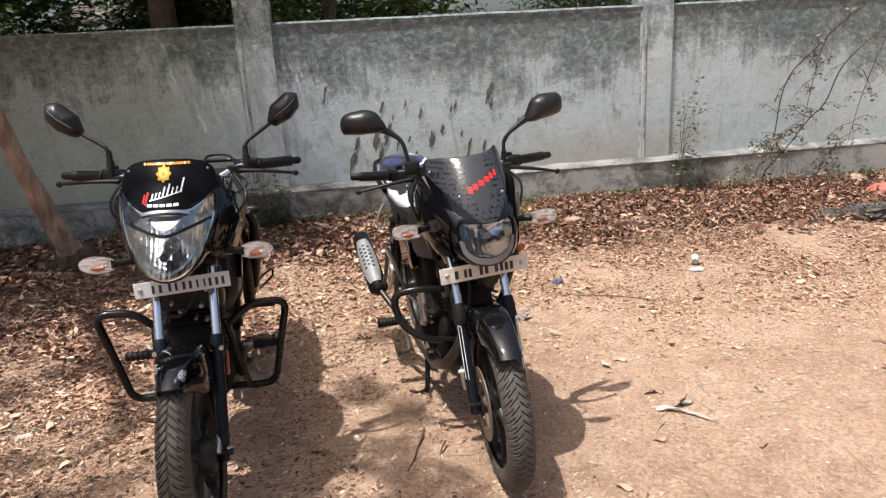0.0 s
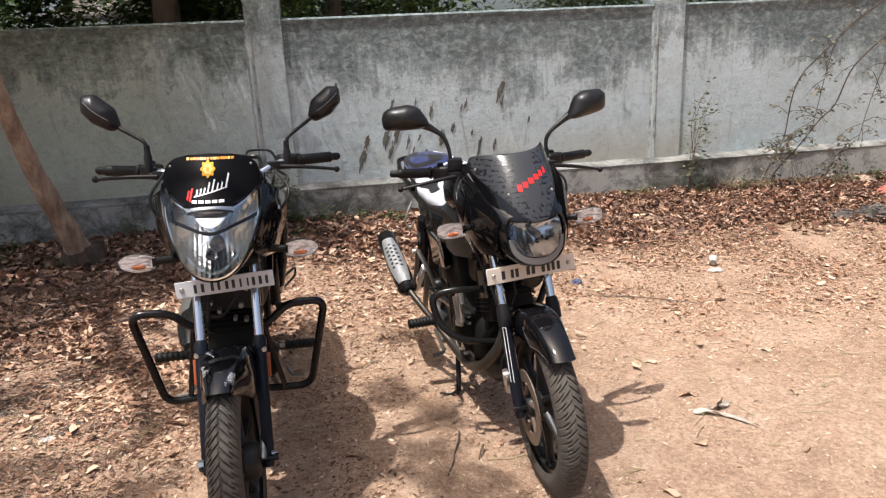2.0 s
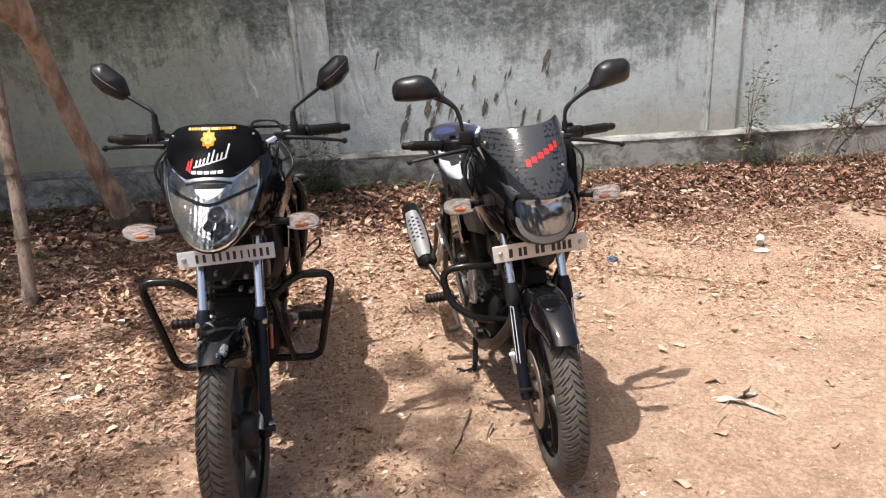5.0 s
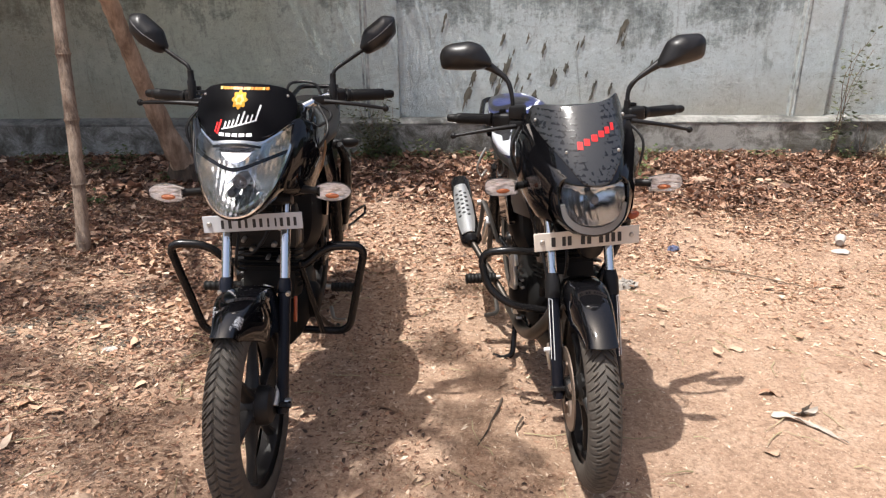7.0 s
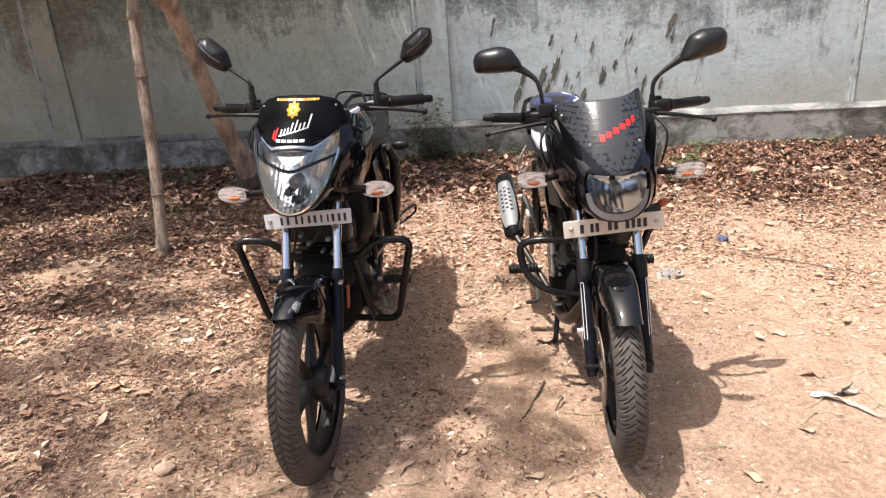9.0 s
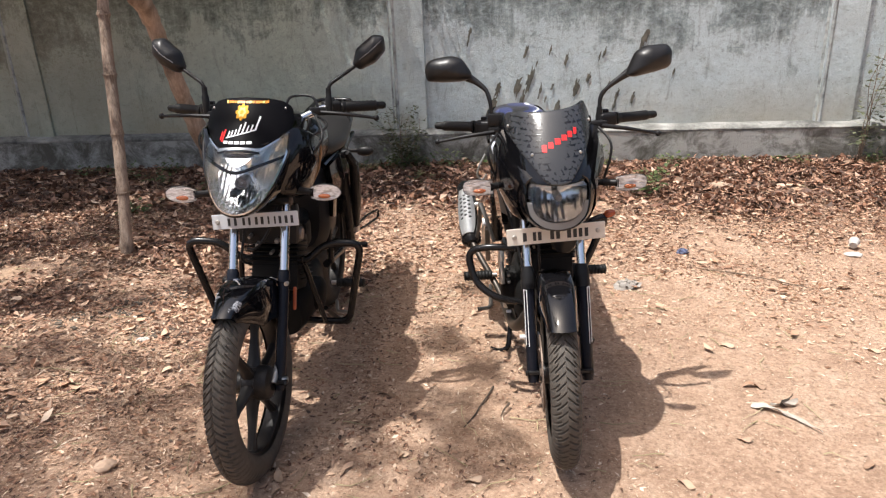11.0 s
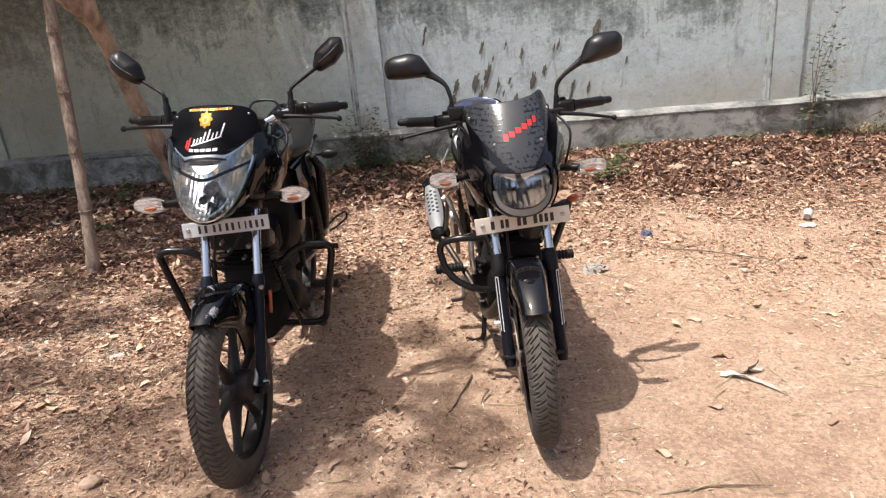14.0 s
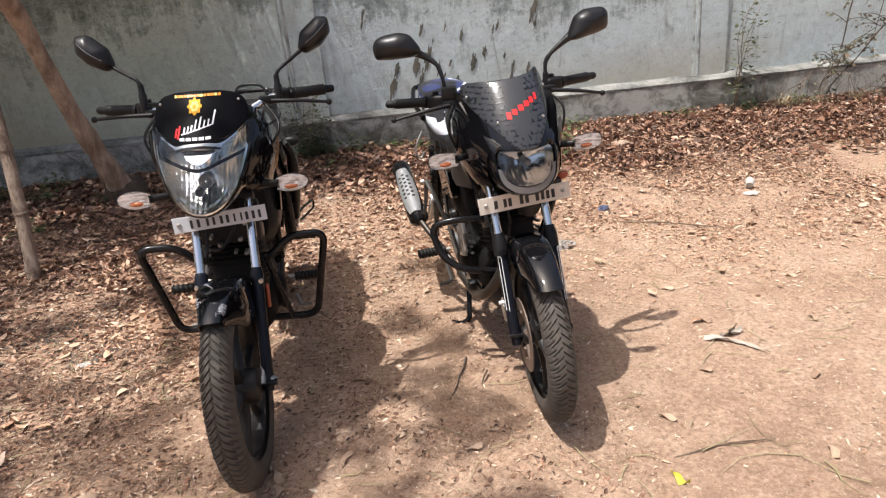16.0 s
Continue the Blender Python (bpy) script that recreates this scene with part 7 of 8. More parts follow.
def distance():
    """A belt of woods far behind."""
    r = random.Random(8)
    blobs = [(r.uniform(-60, 60), r.uniform(38, 46), r.uniform(0.5, 3.2), r.uniform(1.2, 2.4)) for _ in range(120)]
    thing("far_woods", leaf_cloud(blobs, 9000, (1, 1, 0.9), 0.9, r), BACKDROP, "distant belt of green woods", "woods", kind="stuff", smooth=0)


distance()


def house():
    h = holder("house", pose(-2.65, 11.6, 0), "small red-brown house with a corrugated roof", "house")
    part("house_wall", rbox((2.6, 2.0, 2.3), (0, 1.0, 1.0), (0, 0, 0), 0.02), HOUSE_WALL, h, "dark red-brown wall")
    n, m = 120, Mesh()
    for j, (y, z) in enumerate(((-0.45, 2.18), (2.3, 2.75))):
        for i in range(n):
            x = -1.6 + 3.2 * i / (n - 1)
            m.v.append((x, y, z + 0.03 * math.sin(x * TAU / 0.15)))
    m.f = [(i, i + 1, n + i + 1, n + i) for i in range(n - 1)]
    o = len(m.v)
    m.v += [(x, y, z - 0.008) for x, y, z in m.v]
    m.f += [tuple(i + o for i in q)[::-1] for q in m.f] + [(i, i + 1, i + 1 + o, i + o) for i in range(n - 1)]
    part("roof", m, ROOF_SHEET, h, "grey corrugated asbestos roof sheet")
    part("door", rbox((0.7, 0.05, 1.9), (0.3, -0.03, 0.95), (0, 0, 0), 0.01), BARK_DARK, h)


house()


def bamboo():
    """A dry cane stuck in the ground beside the tree, with swollen joints."""
    a, b = Vector((-1.905, 3.70, land(-1.905, 3.70) - 0.08)), Vector((-1.962, 4.27, 2.25))
    side = Vector((-0.012, 0, 0))
    pts, rs = [], []
    joints = [0.06, 0.20, 0.34, 0.485, 0.63, 0.775, 0.92]
    for k in range(90):
        t = k / 89
        near = min(abs(t - j) for j in joints)
        pts.append(a + (b - a) * t + Vector((0.014 * math.sin(t * 7.1), 0, 0)) + side * math.sin(t * 3))
        rs.append(0.034 - 0.005 * t + (0.007 * max(0, 1 - near / 0.012)))
    c = holder("bamboo_pole", pose(0, 0, 0), "dry brown bamboo pole standing in the ground", "pole")
    part("cane", tube(pts, rs, 14), CANE, c)
    for j in joints:
        p = pts[int(j * 89)]
        part("node_ring", spin([(0.030, -0.008), (0.040, -0.003), (0.040, 0.003), (0.030, 0.008)], 14, tuple(p), "z"), CANE, c)


bamboo()


def weed(name, at, height, stems, leaves, leaf, material, seed, label, lean=0.25, spread=0.12, stem_r=0.003, fuzz=0.03):
    r = random.Random(seed)
    x, y = at
    z = land(x, y)
    w = holder(name, pose(x, y, z), label, "plant", "weeds along the wall")
    cloud = Mesh()
    for k in range(stems):
        a = r.uniform(0, TAU)
        hh = height * r.uniform(0.55, 1.0)
        off = Vector((math.cos(a), math.sin(a) * 0.6, 0)) * spread * r.uniform(0.4, 1.2)
        pts = [Vector((0, 0, -0.02)), off * 0.3 + Vector((0, 0, hh * 0.35)), off * 0.7 + Vector((r.uniform(-1, 1) * lean * 0.1, 0, hh * 0.7)), off + Vector((r.uniform(-1, 1) * lean * 0.2, 0, hh))]
        part("stem", tube(spline(pts, 4), [stem_r, stem_r * 0.4], 6), TWIG, w)
        for _ in range(leaves):
            t = r.uniform(0.2, 1.0)
            p = pts[0].lerp(pts[3], t) + off * 0.1 + Vector((r.gauss(0, fuzz), r.gauss(0, fuzz), r.gauss(0, 0.02)))
            b = r.uniform(0, TAU)
            u = Vector((math.cos(b), math.sin(b), r.uniform(-0.3, 0.6))).normalized()
            v = u.cross(Vector((0, 0, 1))).normalized()
            s = leaf * r.uniform(0.6, 1.3)
            o = len(cloud.v)
            cloud.v += [tuple(p), tuple(p + u * s * 0.5 + v * s * 0.28), tuple(p + u * s), tuple(p + u * s * 0.5 - v * s * 0.28)]
            cloud.f += [(o, o + 1, o + 2), (o, o + 2, o + 3)]
    f = part("foliage", cloud, material, w, "", 0)
    f["kind"] = "stuff"
    return w


weed("shrub", (-0.60, 6.02), 0.60, 13, 48, 0.048, OLIVE, 1, "thin dusty shrub growing at the wall's foot", 0.6, 0.20, 0.003, 0.034)
weed("shrub", (3.22, 5.98), 1.08, 5, 58, 0.056, OLIVE, 2, "tall thin shrub with small dark leaves by a pillar", 0.7, 0.16, 0.004, 0.06)
for k, (x, y, h, s) in enumerate(((-0.42, 6.05, 0.12, 9), (-0.85, 6.0, 0.10, 8), (-1.75, 6.05, 0.22, 7), (-2.75, 5.95, 0.16, 8), (-3.5, 5.9, 0.14, 8), (0.15, 6.05, 0.10, 6), (1.36, 5.15, 0.16, 10), (1.45, 5.5, 0.14, 8), (1.15, 6.06, 0.24, 7), (3.35, 5.95, 0.16, 9), (3.75, 5.95, 0.17, 9), (4.9, 6.0, 0.26, 8), (5.15, 5.98, 0.2, 8), (2.3, 6.02, 0.10, 7), (-1.2, 5.2, 0.06, 5), (-0.85, 4.2, 0.05, 5), (-2.3, 4.6, 0.06, 5), (-0.15, 5.98, 0.16, 9), (-0.58, 5.95, 0.17, 10), (-1.05, 6.0, 0.12, 8), (0.45, 5.9, 0.10, 7), (-0.4, 5.55, 0.08, 6), (-2.05, 5.2, 0.09, 6), (-2.6, 5.5, 0.14, 8), (-3.1, 5.7, 0.2, 9), (1.75, 6.0, 0.14, 8), (2.7, 5.98, 0.15, 8))):
    weed("weed", (x, y), h, s, 12, 0.045, WEED, 30 + k, "low green weed among the dry leaves", 0.3, 0.12, 0.002)


def dead_bush():
    """Dry branches that hang down over the wall's ledge, with a few shrivelled leaves."""
    r = random.Random(17)
    b = holder("dry_bush", pose(0, 0, 0), "leafless dry thorn bush against the wall", "bush")
    mains = [[(5.55, 6.00, 2.00), (5.15, 5.97, 1.76), (4.74, 5.95, 1.49), (4.51, 5.94, 1.30), (4.27, 5.93, 1.09), (4.18, 5.93, 0.87), (4.14, 5.94, 0.51), (4.05, 5.95, 0.30)],
             [(5.60, 6.00, 1.62), (5.15, 5.96, 1.40), (4.80, 5.94, 1.12), (4.64, 5.93, 0.79), (4.48, 5.93, 0.64), (4.29, 5.93, 0.41), (4.11, 5.94, 0.22), (4.03, 5.95, 0.06)],
             [(4.48, 5.93, 0.64), (4.33, 5.90, 0.54), (4.06, 5.88, 0.46), (3.88, 5.88, 0.36), (3.75, 5.88, 0.24)],
             [(4.86, 5.94, 1.60), (4.62, 5.93, 1.42), (4.52, 5.92, 1.18), (4.45, 5.91, 0.84), (4.42, 5.92, 0.62)],
             [(5.30, 5.96, 1.50), (5.12, 5.92, 1.16), (4.98, 5.90, 0.78), (4.90, 5.90, 0.42)],
             [(3.92, 5.95, 0.04), (3.98, 5.90, 0.24), (4.10, 5.86, 0.40), (4.30, 5.86, 0.50)],
             [(4.60, 5.95, 0.02), (4.66, 5.90, 0.26), (4.80, 5.88, 0.44)]]
    cloud = Mesh()
    for k, pts in enumerate(mains):
        part("branch", tube(spline(pts, 6), [0.0075 if k < 2 else 0.0048, 0.0045 if k < 2 else 0.0025], 8), TWIG if k in (2, 5, 6) else THORN, b)
        for _ in range(13):
            i = r.randrange(len(pts) - 1)
            p = Vector(pts[i]).lerp(Vector(pts[i + 1]), r.random())
            q = p + Vector((r.uniform(-0.28, 0.2), r.uniform(-0.08, 0.08), r.uniform(-0.22, 0.12)))
            part("twig", tube(spline([p, p.lerp(q, 0.5) + Vector((0, 0, 0.03)), q], 4), [0.004, 0.0015], 5), THORN, b)
            for _ in range(9):
                c = p.lerp(q, r.uniform(0.3, 1.0)) + Vector((r.gauss(0, 0.015), r.gauss(0, 0.015), r.gauss(0, 0.015)))
                u = Vector((r.gauss(0, 1), r.gauss(0, 1), r.gauss(-0.5, 1))).normalized()
                v = u.orthogonal().normalized()
                s = r.uniform(0.025, 0.055)
                o = len(cloud.v)
                cloud.v += [tuple(c), tuple(c + u * s * 0.5 + v * s * 0.3), tuple(c + u * s), tuple(c + u * s * 0.5 - v * s * 0.3)]
                cloud.f += [(o, o + 1, o + 2), (o, o + 2, o + 3)]
    for _ in range(60):
        x = r.uniform(3.30, 4.9)
        p = Vector((x, r.uniform(5.8, 6.05), land(x, 5.9)))
        q = p + Vector((r.uniform(-0.2, 0.25), r.uniform(-0.1, 0.1), r.uniform(0.1, 0.4)))
        part("twig", tube(spline([p, p.lerp(q, 0.6) + Vector((r.uniform(-0.05, 0.05), 0, 0.03)), q], 4), [0.003, 0.001], 5), TWIG, b)
    f = part("shrivelled_leaves", cloud, DRIED, b, "", 0)
    f["kind"] = "stuff"


dead_bush()


def grass_tuft(x, y, height, blades, seed):
    """A tuft of dry arching grass blades."""
    r = random.Random(seed)
    m = Mesh()
    for _ in range(blades):
        a, h = r.uniform(0, TAU), height * r.uniform(0.5, 1.0)
        out = Vector((math.cos(a), math.sin(a), 0)) * h * r.uniform(0.2, 0.9)
        w = Vector((-math.sin(a), math.cos(a), 0)) * 0.0025
        base = Vector((r.gauss(0, 0.03), r.gauss(0, 0.02), -0.01))
        o = len(m.v)
        for t in (0.0, 0.4, 0.75, 1.0):
            c = base + out * t * t + Vector((0, 0, h * (t - 0.35 * t**3)))
            m.v += [tuple(c + w * (1 - t * 0.8)), tuple(c - w * (1 - t * 0.8))]
        m.f += [(o + 2 * k, o + 2 * k + 1, o + 2 * k + 3, o + 2 * k + 2) for k in range(3)]
    thing("grass_tuft", m, STRAW, "tuft of dry straw-coloured grass at the wall", "grass", "dry grass tufts", at=pose(x, y, land(x, y)), smooth=60)


for k, (x, y, h) in enumerate(((3.62, 5.9, 0.30), (3.95, 5.88, 0.24), (4.3, 5.92, 0.28), (3.3, 5.95, 0.2), (4.75, 5.9, 0.3), (2.35, 6.0, 0.14), (-0.9, 5.98, 0.14), (5.3, 5.9, 0.22))):
    grass_tuft(x, y, h, 70, 60 + k)

# ---- leaf litter ----


def litter_density(x, y):
    """How thick the fallen leaves lie: most along the wall and under the tree, thin on the trodden ground to the south-east."""
    wall_side = step(2.6, 4.4, y + 0.25 * noise.noise(Vector((x * 0.8, y, 3))))
    west = 1 - step(-1.3, 0.1, x + 0.35 * noise.noise(Vector((x, y * 0.9, 8))))
    between = 0.16 * (1 - step(0.2, 1.0, x)) * step(1.9, 3.2, y)
    clump = 0.55 + 0.9 * noise.noise(Vector((x * 1.6, y * 1.6, 12)))
    d = max(wall_side, 0.80 * west * step(1.2, 2.6, y) + 0.25 * west, between, 0.030 + 0.12 * step(2.2, 3.6, y))
    return max(0.0, min(1.0, d * clump * 1.3))


def leaf_shape(m, p, size, r, flat, slim):
    """One curled dead leaf or a torn piece of one: a spine with two drooping or lifted halves."""
    a = r.uniform(0, TAU)
    tilt = r.gauss(0, 0.27 * flat)
    roll = r.gauss(0, 0.36 * flat)
    u = Vector((math.cos(a), math.sin(a), tilt)).normalized()
    w = u.cross(Vector((math.sin(roll), 0, math.cos(roll)))).normalized()
    n = w.cross(u)
    curl, fold = r.gauss(0.04, 0.22) * flat, r.gauss(0.12, 0.24) * flat
    lift = 0.5 * size * abs(u.z) * 0.7
    p = p + Vector((0, 0, lift))
    o = len(m.v)
    half = size * slim * 0.5
    torn = r.random() < 0.45
    bend = r.gauss(0, 0.12) * size
    for t, b in ((0.0, 0.0), (0.3, 0.85), (0.62, 0.9), (1.0, 0.0)):
        if torn and t == 1.0:
            t = 0.74
        c = p + u * size * (t - 0.5) + n * (curl * size * (2 * t - 1) ** 2) + w * bend * math.sin(t * 3)
        if b:
            j = 1 + r.uniform(-0.45, 0.35)
            m.v += [tuple(c), tuple(c + w * half * b * j + n * fold * size * b), tuple(c - w * half * b / j + n * fold * size * b * r.uniform(-0.3, 1.2))]
        else:
            m.v.append(tuple(c))
    m.f += [(o, o + 1, o + 2), (o, o + 3, o + 1), (o + 1, o + 4, o + 5, o + 2), (o + 1, o + 3, o + 6, o + 4), (o + 4, o + 7, o + 5), (o + 4, o + 6, o + 7)]


def litter():
    r = random.Random(2)
    m, w, c = Mesh(), Mesh(), Mesh()
    made = 0
    while made < 215000:
        x, y = r.uniform(-4.6, 5.6), r.uniform(1.2, 6.18)
        if abs(x - 0.25) > 0.78 * (y + 0.9) and r.random() < 0.7:
            continue
        if r.random() > litter_density(x, y):
            continue
        thick = step(4.2, 5.2, y)
        mid = step(2.2, 3.6, y)
        old = y > 4.95 + 0.45 * noise.noise(Vector((x * 1.3, y, 40))) + 0.12 * r.gauss(0, 1)
        west = x < -0.5 + 0.3 * noise.noise(Vector((x, y, 50)))
        # in the west, dark and pale leaves clump to stand for shade and sun
        red = (old and r.random() < 0.85) or (west and r.random() < 0.5 + 0.2 * mid + 1.1 * noise.noise(Vector((x * 2.8, y * 2.8, 88)))) or (y > 3.8 and r.random() < 0.3)
        size = (0.010 + 0.036 * r.random() ** 2.2) * (0.72 + 0.42 * mid) + (0.042 * r.random() ** 1.6 if old else (0.014 * r.random() ** 2 * mid if west else 0.0))
        if not (old or west) and x > 0.9:
            size *= 0.8
        p = Vector((x, y, land(x, y) + r.uniform(0.001, 0.006) + 0.05 * thick * r.random() * (0.4 + step(0.5, 2.5, x))))
        leaf_shape(w if red else m, p, size, r, 0.85 if old else (0.42 + 0.22 * mid if west else 0.30 + 0.2 * mid), r.uniform(0.13, 0.48))
        made += 1
    made = 0
    while made < 2000:
        x, y = r.uniform(-4.2, 4.6), r.uniform(1.6, 5.9)
        if abs(x - 0.25) > 0.78 * (y + 0.9) or r.random() > litter_density(x, y) ** 1.3:
            continue
        p = Vector((x, y, land(x, y) + r.uniform(0.006, 0.016)))
        leaf_shape(m, p, r.uniform(0.04, 0.075), r, 0.6, r.uniform(0.25, 0.5))
        made += 1
    made = 0
    while made < 5200:
        x, y = r.uniform(-4.4, 5.4), r.uniform(4.6, 6.15)
        if r.random() > step(4.5, 5.3, y) * (0.55 + 0.45 * noise.noise(Vector((x * 1.7, y * 1.7, 77)))) + 0.15:
            continue
        p = Vector((x, y, land(x, y) + r.uniform(0.012, 0.05)))
        leaf_shape(w if r.random() < 0.85 else m, p, r.uniform(0.05, 0.095), r, 0.65, r.uniform(0.3, 0.6))
        made += 1
    # torn bits trodden into the soil round the wheels
    made = 0
    while made < 15000:
        x, y = r.uniform(-1.7, 0.75), r.uniform(1.15, 3.5)
        if r.random() > 0.45 + 0.75 * noise.noise(Vector((x * 2.6, y * 2.6, 61))) - 0.25 * step(-0.2, 0.7, x):
            continue
        p = Vector((x, y, land(x, y) + r.uniform(0.001, 0.004)))
        leaf_shape(w if r.random() < 0.6 else m, p, 0.007 + 0.024 * r.random() ** 2, r, 0.45, r.uniform(0.15, 0.5))
        made += 1
    thing("leaf_litter", m, LITTER, "thick layer of curled brown dead leaves", "leaves", kind="stuff", smooth=35)
    thing("leaf_litter", w, LITTER_OLD, "dark red-brown heap of old dead leaves along the wall", "leaves", kind="stuff", smooth=35)
    made = 0
    while made < 150000:
        x, y = r.uniform(-4.0, 4.6), 0.9 + 4.6 * r.random() ** 1.3
        if abs(x - 0.25) > 0.78 * (y + 0.9) and r.random() < 0.7:
            continue
        d = litter_density(x, y)
        if r.random() > (0.30 if x < 0.6 or y > 3.4 else 0.22) + 0.65 * d + 0.45 * noise.noise(Vector((x * 2.2, y * 2.2, 30))):
            continue
        p = Vector((x, y, land(x, y) + r.uniform(0.001, 0.004)))
        a = r.uniform(0, TAU)
        s = r.uniform(0.003, 0.012) * (2.8 if r.random() < 0.14 else 1)
        u = Vector((math.cos(a), math.sin(a), r.gauss(0, 0.2)))
        v = Vector((-math.sin(a), math.cos(a), r.gauss(0, 0.4))) * r.uniform(0.08, 0.34)
        o = len(c.v)
        c.v += [tuple(p - u * s * 0.5), tuple(p + v * s * 0.5 + Vector((0, 0, 0.002))), tuple(p + u * s * 0.5), tuple(p - v * s * 0.5)]
        c.f += [(o, o + 1, o + 2), (o, o + 2, o + 3)]
        made += 1
    thing("leaf_chaff", c, CHAFF, "crumbled pale leaf chaff on bare soil", "chaff", kind="stuff", smooth=0)


litter()


def straws():
    """Thin straws and broken twigs strewn over the soil."""
    r = random.Random(9)
    m = Mesh()
    for _ in range(420):
        y = r.uniform(1.5, 5.6)
        x = 0.25 + r.uniform(-0.7, 0.7) * (y + 0.9)
        n = r.uniform(0.03, 0.16) * (1 if r.random() < 0.85 else 1.8)
        a = r.uniform(0, TAU)
        u, v = Vector((math.cos(a), math.sin(a), 0)), Vector((-math.sin(a), math.cos(a), 0))
        bend = r.gauss(0, 0.12) * n
        pts = [Vector((x, y, 0)) + u * n * (t - 0.5) + v * bend * math.sin(t * 3.1) for t in (0, 0.33, 0.66, 1)]
        pts = [Vector((p.x, p.y, land(p.x, p.y) + 0.004 + 0.01 * r.random())) for p in pts]
        m.join(tube(pts, [r.uniform(0.0012, 0.0026), 0.0008], 5))
    thing("scattered_straws", m, STRAW, "thin dry straws and twigs strewn on the soil", "straw", kind="stuff", smooth=60)


straws()


def big_leaf_mesh(seed, length, width):
    """A single large dead leaf with a midrib, wavy margins and thickness."""
    r = random.Random(seed)
    n, m = 9, Mesh()
    ph = r.uniform(0, 9)
    for k in range(n + 1):
        t = k / n
        b = math.sin(math.pi * min(1, t * 0.92 + 0.04)) ** 0.8 * width * 0.5
        zc = 0.010 * (2 * t - 1) ** 2 + 0.004
        for s in (-1, -0.5, 0, 0.5, 1):
            m.v.append((length * (t - 0.5), b * s + 0.006 * math.sin(t * 5 + ph), zc + 0.010 * abs(s) * math.sin(t * 6 + s * 2 + ph) + 0.006 * abs(s)))
    m.f = [(k * 5 + j, k * 5 + j + 1, k * 5 + j + 6, k * 5 + j + 5) for k in range(n) for j in range(4)]
    o = len(m.v)
    m.v += [(x, y, z - 0.0012) for x, y, z in m.v]
    m.f += [tuple(i + o for i in q)[::-1] for q in m.f]
    rim = [0, 1, 2, 3, 4] + [k * 5 + 4 for k in range(1, n + 1)] + [n * 5 + j for j in (3, 2, 1, 0)] + [k * 5 for k in range(n - 1, 0, -1)]
    m.f += [(a, b, b + o, a + o) for a, b in zip(rim, rim[1:] + rim[:1])]
    return m


def single_leaves():
    r = random.Random(4)
    def pressed(k):
        m = big_leaf_mesh(k, 0.050 + 0.010 * (k % 3), 0.022 + 0.005 * (k % 2))
        m.v = [(x, y, z * 0.55) for x, y, z in m.v]
        return m

    kinds = [build("dry_leaf", pressed(k), FALLEN) for k in range(5)]
    spots = [(1.295, 2.885), (1.317, 2.555), (-0.39, 2.31), (0.01, 2.01), (0.38, 2.44), (-0.35, 1.86), (-0.15, 1.91), (0.006, 2.008), (-0.344, 1.80), (1.71, 4.29), (-0.08, 3.62), (0.75, 3.3), (1.05, 3.1), (0.9, 1.95), (1.5, 2.1), (-0.9, 1.83), (-0.75, 2.5), (-1.05, 2.2), (-1.4, 2.4), (0.2, 3.1), (0.1, 2.8), (1.6, 3.2), (1.9, 2.9), (2.1, 3.6), (0.05, 1.6), (-0.1, 2.35), (0.25, 1.9), (1.15, 2.2), (1.75, 2.5), (-1.2, 3.0), (1.2, 3.75), (2.5, 3.3), (-0.65, 1.55), (0.75, 1.6), (1.3, 1.7)]
    for x, y in spots:
        ob = new("dry_leaf", r.choice(kinds))
        ob.matrix_world = pose(x, y, land(x, y) + 0.002, r.gauss(0, 6), r.gauss(0, 6), r.uniform(0, 360))
        tagged(ob, "single curled brown dead leaf on the soil", "leaf", "fallen leaves")


single_leaves()

# ---- things lying about ----


def crumpled(radii, seed, amp=0.35, segs=18, rings=12):
    m = ball(radii, (0, 0, radii[2] * 0.6), segs=segs, rings=rings)
    m.v = [tuple(Vector(p) + amp * min(radii) * noise.noise_vector(Vector(p) * (1.6 / min(radii)) + Vector((seed, 0, 0)))) for p in m.v]
    return m


def lies(name, m, material, x, y, turn, label, category, lift=0.0, smooth=40):
    return thing(name, m, material, label, category, at=pose(x, y, land(x, y) + lift, 0, 0, turn), smooth=smooth)


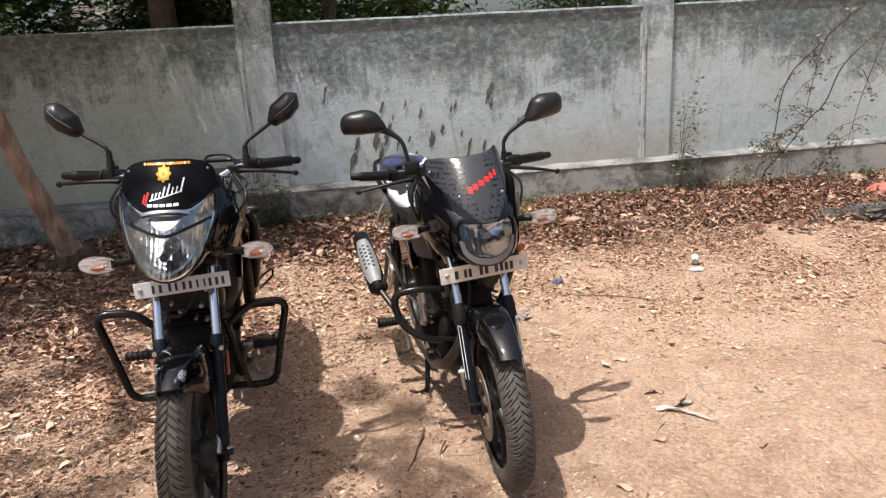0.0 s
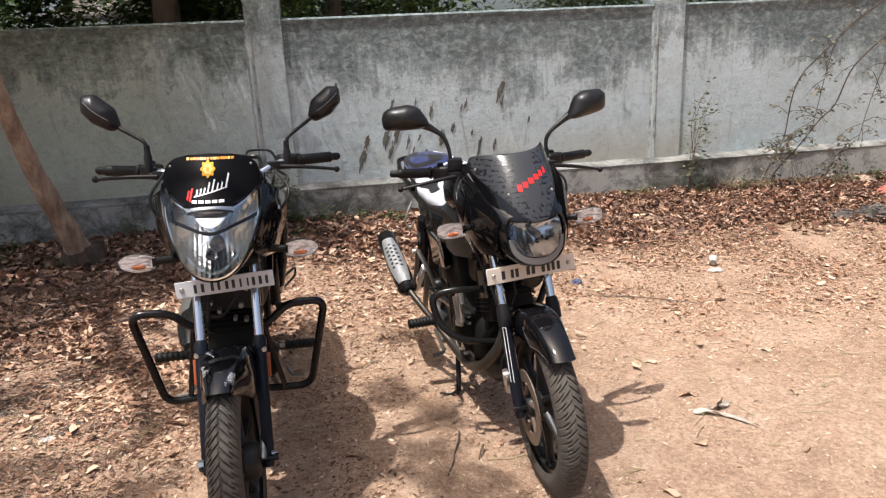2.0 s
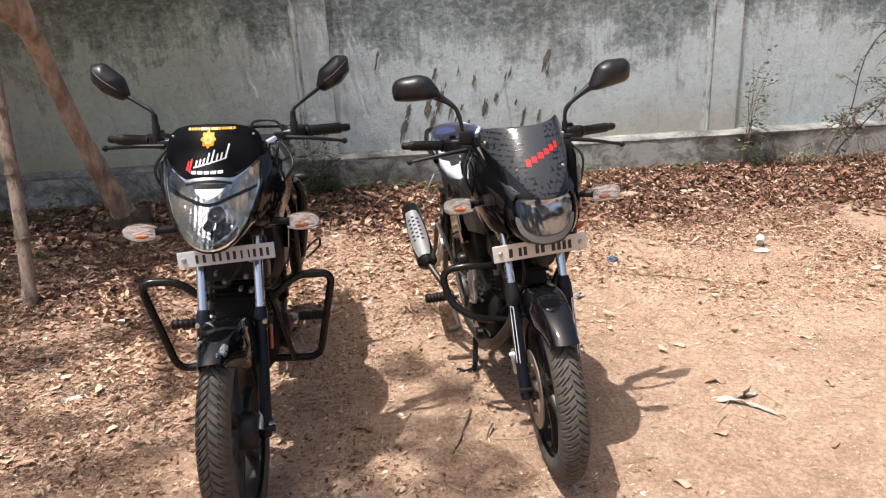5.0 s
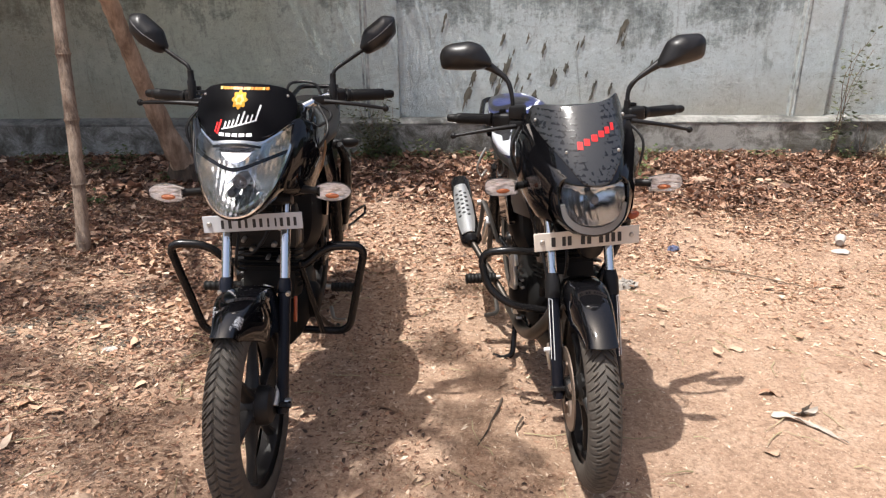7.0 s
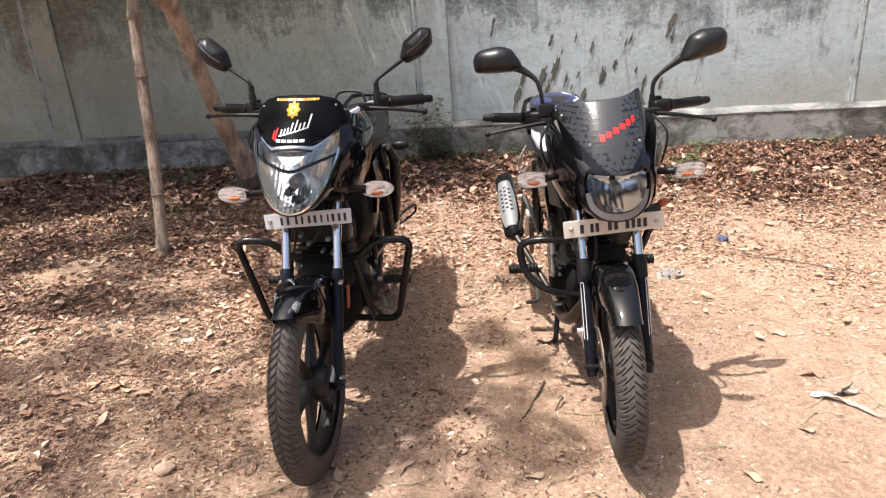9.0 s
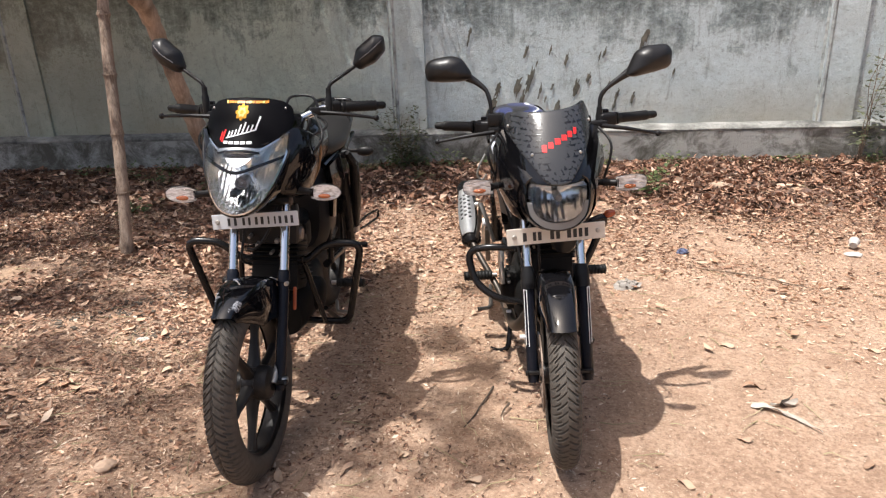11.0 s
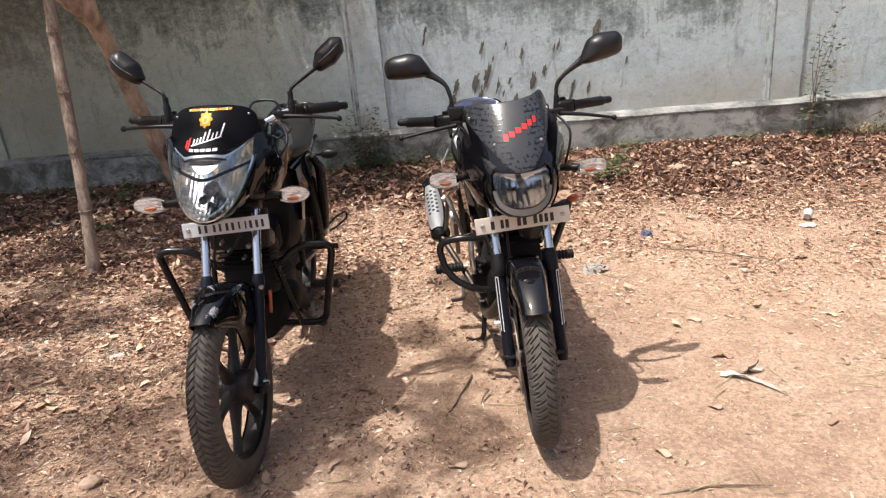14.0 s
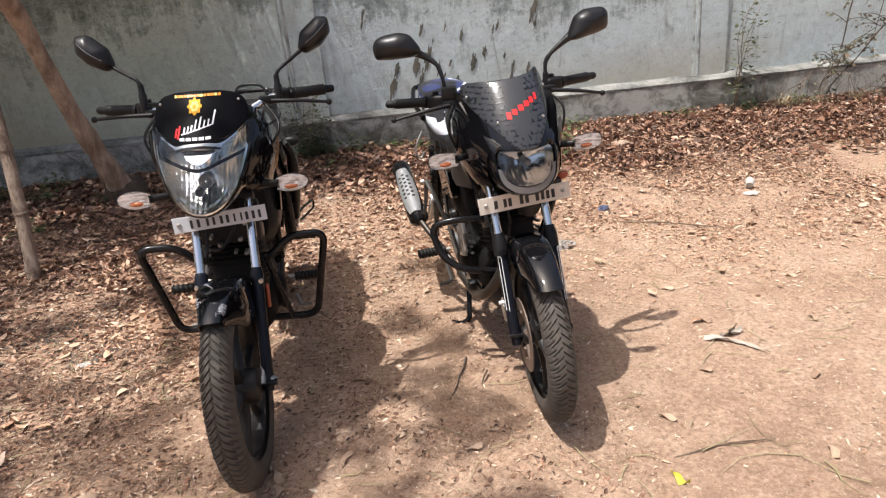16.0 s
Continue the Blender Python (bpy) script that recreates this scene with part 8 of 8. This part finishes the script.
def clutter():
    lies("stick", tube(spline([(0, 0, 0.006), (-0.02, -0.08, 0.012), (-0.045, -0.14, 0.006), (-0.06, -0.20, 0.010), (-0.095, -0.275, 0.005)], 5), [0.0042, 0.0022], 8), BARK_DARK, 0.297, 2.452, 0, "short dark dead stick lying on soil", "stick")
    lies("stick", tube(spline([(0.03, -0.10, 0.02), (0.0, -0.13, 0.02), (-0.02, -0.15, 0.006)], 4), [0.005, 0.002], 7), BARK_DARK, 0.297, 2.40, 20, "small forked dark twig", "stick")
    lies("stick", tube(spline([(-0.16, 0.0, 0.005), (0, 0.02, 0.008), (0.17, 0.01, 0.005)], 5), [0.004, 0.002], 7), TWIG, 1.0, 1.77, 2, "thin pale twig lying on soil", "stick")
    lies("stick", tube(spline([(-0.30, 0.16, 0.006), (0, 0.02, 0.012), (0.28, -0.15, 0.006)], 5), [0.006, 0.003], 7), TWIG, 1.62, 3.70, 0, "long dry twig lying on soil", "stick")
    lies("stick", tube(spline([(-0.2, -0.02, 0.02), (0, 0.02, 0.03), (0.3, 0.05, 0.05)], 5), [0.012, 0.006], 8), TWIG, 3.6, 5.45, 5, "pale dry branch on the leaf litter", "stick")
    # a torn pale leaf sheath: a crumpled broad end and a long curled strip
    sheath = Mesh()
    n = 22
    for k in range(n + 1):
        t = k / n
        w = 0.004 + 0.017 * math.exp(-((t - 0.12) / 0.16) ** 2) + 0.006 * math.sin(math.pi * min(1.0, t * 1.05)) ** 2
        x, y = 0.29 * t - 0.02, -0.045 * t + 0.03 * math.sin(t * 3.4)
        for q in range(6):
            u = -1 + 2 * q / 5
            crease = 0.010 * noise.noise(Vector((t * 9, u * 2.2, 4))) + 0.006 * abs(u) * math.sin(t * 9 + u)
            sheath.v.append((x + 0.2 * w * u, y + w * u, 0.012 + crease + 0.005 * math.sin(t * 5)))
    sheath.f = [(k * 6 + q, k * 6 + q + 1, k * 6 + q + 7, k * 6 + q + 6) for k in range(n) for q in range(5)]
    o = len(sheath.v)
    sheath.v += [(x, y, z - 0.0015) for x, y, z in sheath.v]
    sheath.f += [tuple(i + o for i in q)[::-1] for q in sheath.f]
    rim = list(range(6)) + [k * 6 + 5 for k in range(1, n + 1)] + [n * 6 + q for q in (4, 3, 2, 1, 0)] + [k * 6 for k in range(n - 1, 0, -1)]
    sheath.f += [(a, b, b + o, a + o) for a, b in zip(rim, rim[1:] + rim[:1])]
    sheath.v = [(x * 0.82, y * 0.82, z * 0.8) for x, y, z in sheath.v]
    lies("husk", sheath, PAPER, 1.255, 2.405, -30, "pale torn dry leaf sheath on the soil", "husk")
    lies("husk", big_leaf_mesh(14, 0.11, 0.018), PAPER, 1.36, 2.425, 18, "thin pale husk fibre on the soil", "husk", 0.002)
    lies("leaf_scrap", big_leaf_mesh(9, 0.09, 0.022), BARK_DARK, 1.37, 2.44, 40, "dark leaf scrap beside the husk", "leaf", 0.002)
    lies("card_scrap", crumpled((0.070, 0.042, 0.020), 3, 1.1, 24, 16), CARD, 0.965, 3.505, 15, "crumpled grey card scrap", "scrap")
    lies("wrapper", crumpled((0.032, 0.024, 0.018), 5, 0.9), BLUE_WRAP, 1.375, 4.05, 10, "small crumpled blue wrapper", "wrapper")
    cup = spin([(0.020, 0.0), (0.022, 0.002), (0.029, 0.06), (0.031, 0.063), (0.028, 0.060), (0.019, 0.004), (0.001, 0.003)], 24, axis="z")
    thing("paper_cup", cup, WHITE_CUP, "white paper cup lying among leaves", "cup", at=pose(2.39, 4.18, land(2.39, 4.18) + 0.029, 82, 0, 150))
    lies("cup_scrap", crumpled((0.05, 0.035, 0.010), 14, 0.8), WHITE_CUP, 2.36, 4.10, 0, "torn white paper scrap", "scrap")
    lies("cloth", crumpled((0.17, 0.12, 0.075), 7, 0.5, 24, 16), RED_BRICK, 4.93, 5.43, 0, "faded red cloth bundle on the litter", "cloth")
    lies("plastic_bag", crumpled((0.27, 0.15, 0.06), 8, 0.9, 34, 20), BLACK_BAG, 4.40, 4.93, -8, "crumpled black plastic bag on the ground", "bag")
    lies("plastic_bag", crumpled((0.14, 0.10, 0.04), 18, 0.9, 24, 16), BLACK_BAG, 4.05, 4.98, 20, "crumpled dark plastic bag piece", "bag")
    lies("stone", crumpled((0.11, 0.06, 0.045), 2, 0.35), STONE, 1.925, 5.31, 5, "flat reddish field stone among leaves", "stone")
    lies("stone", crumpled((0.13, 0.09, 0.06), 12, 0.3), STONE, 5.05, 5.95, 5, "pale brown stone at the wall's foot", "stone")
    lies("stone", crumpled((0.035, 0.028, 0.016), 22, 0.3), STONE, -0.905, 1.84, 30, "small rounded brown stone", "stone")
    lies("yellow_leaf", big_leaf_mesh(31, 0.062, 0.019), YELLOW_LEAF, 0.811, 1.66, 130, "fresh yellow-green fallen leaf", "leaf", 0.002)
    r = random.Random(6)
    for k, (x, y) in enumerate(((-1.52, 2.98), (-1.26, 2.74), (-1.38, 3.22), (-1.75, 2.85))):
        m = Mesh()
        for _ in range(90):
            s = r.uniform(0.003, 0.013)
            b = crumpled((s, s * 0.8, s * 0.4), r.uniform(0, 50), 0.6, 7, 5)
            m.join(b, pose(r.gauss(0, 0.085), r.gauss(0, 0.06), -0.001))
        ob = lies("burnt_scraps", m, ASH, x, y, 0, "blackened burnt scraps scattered on soil", "ash")
        ob["kind"] = "stuff"
    lies("foil_scrap", crumpled((0.030, 0.016, 0.008), 41, 0.9), WHITE_CUP, -1.24, 2.68, 0, "small white foil scrap", "scrap")


clutter()
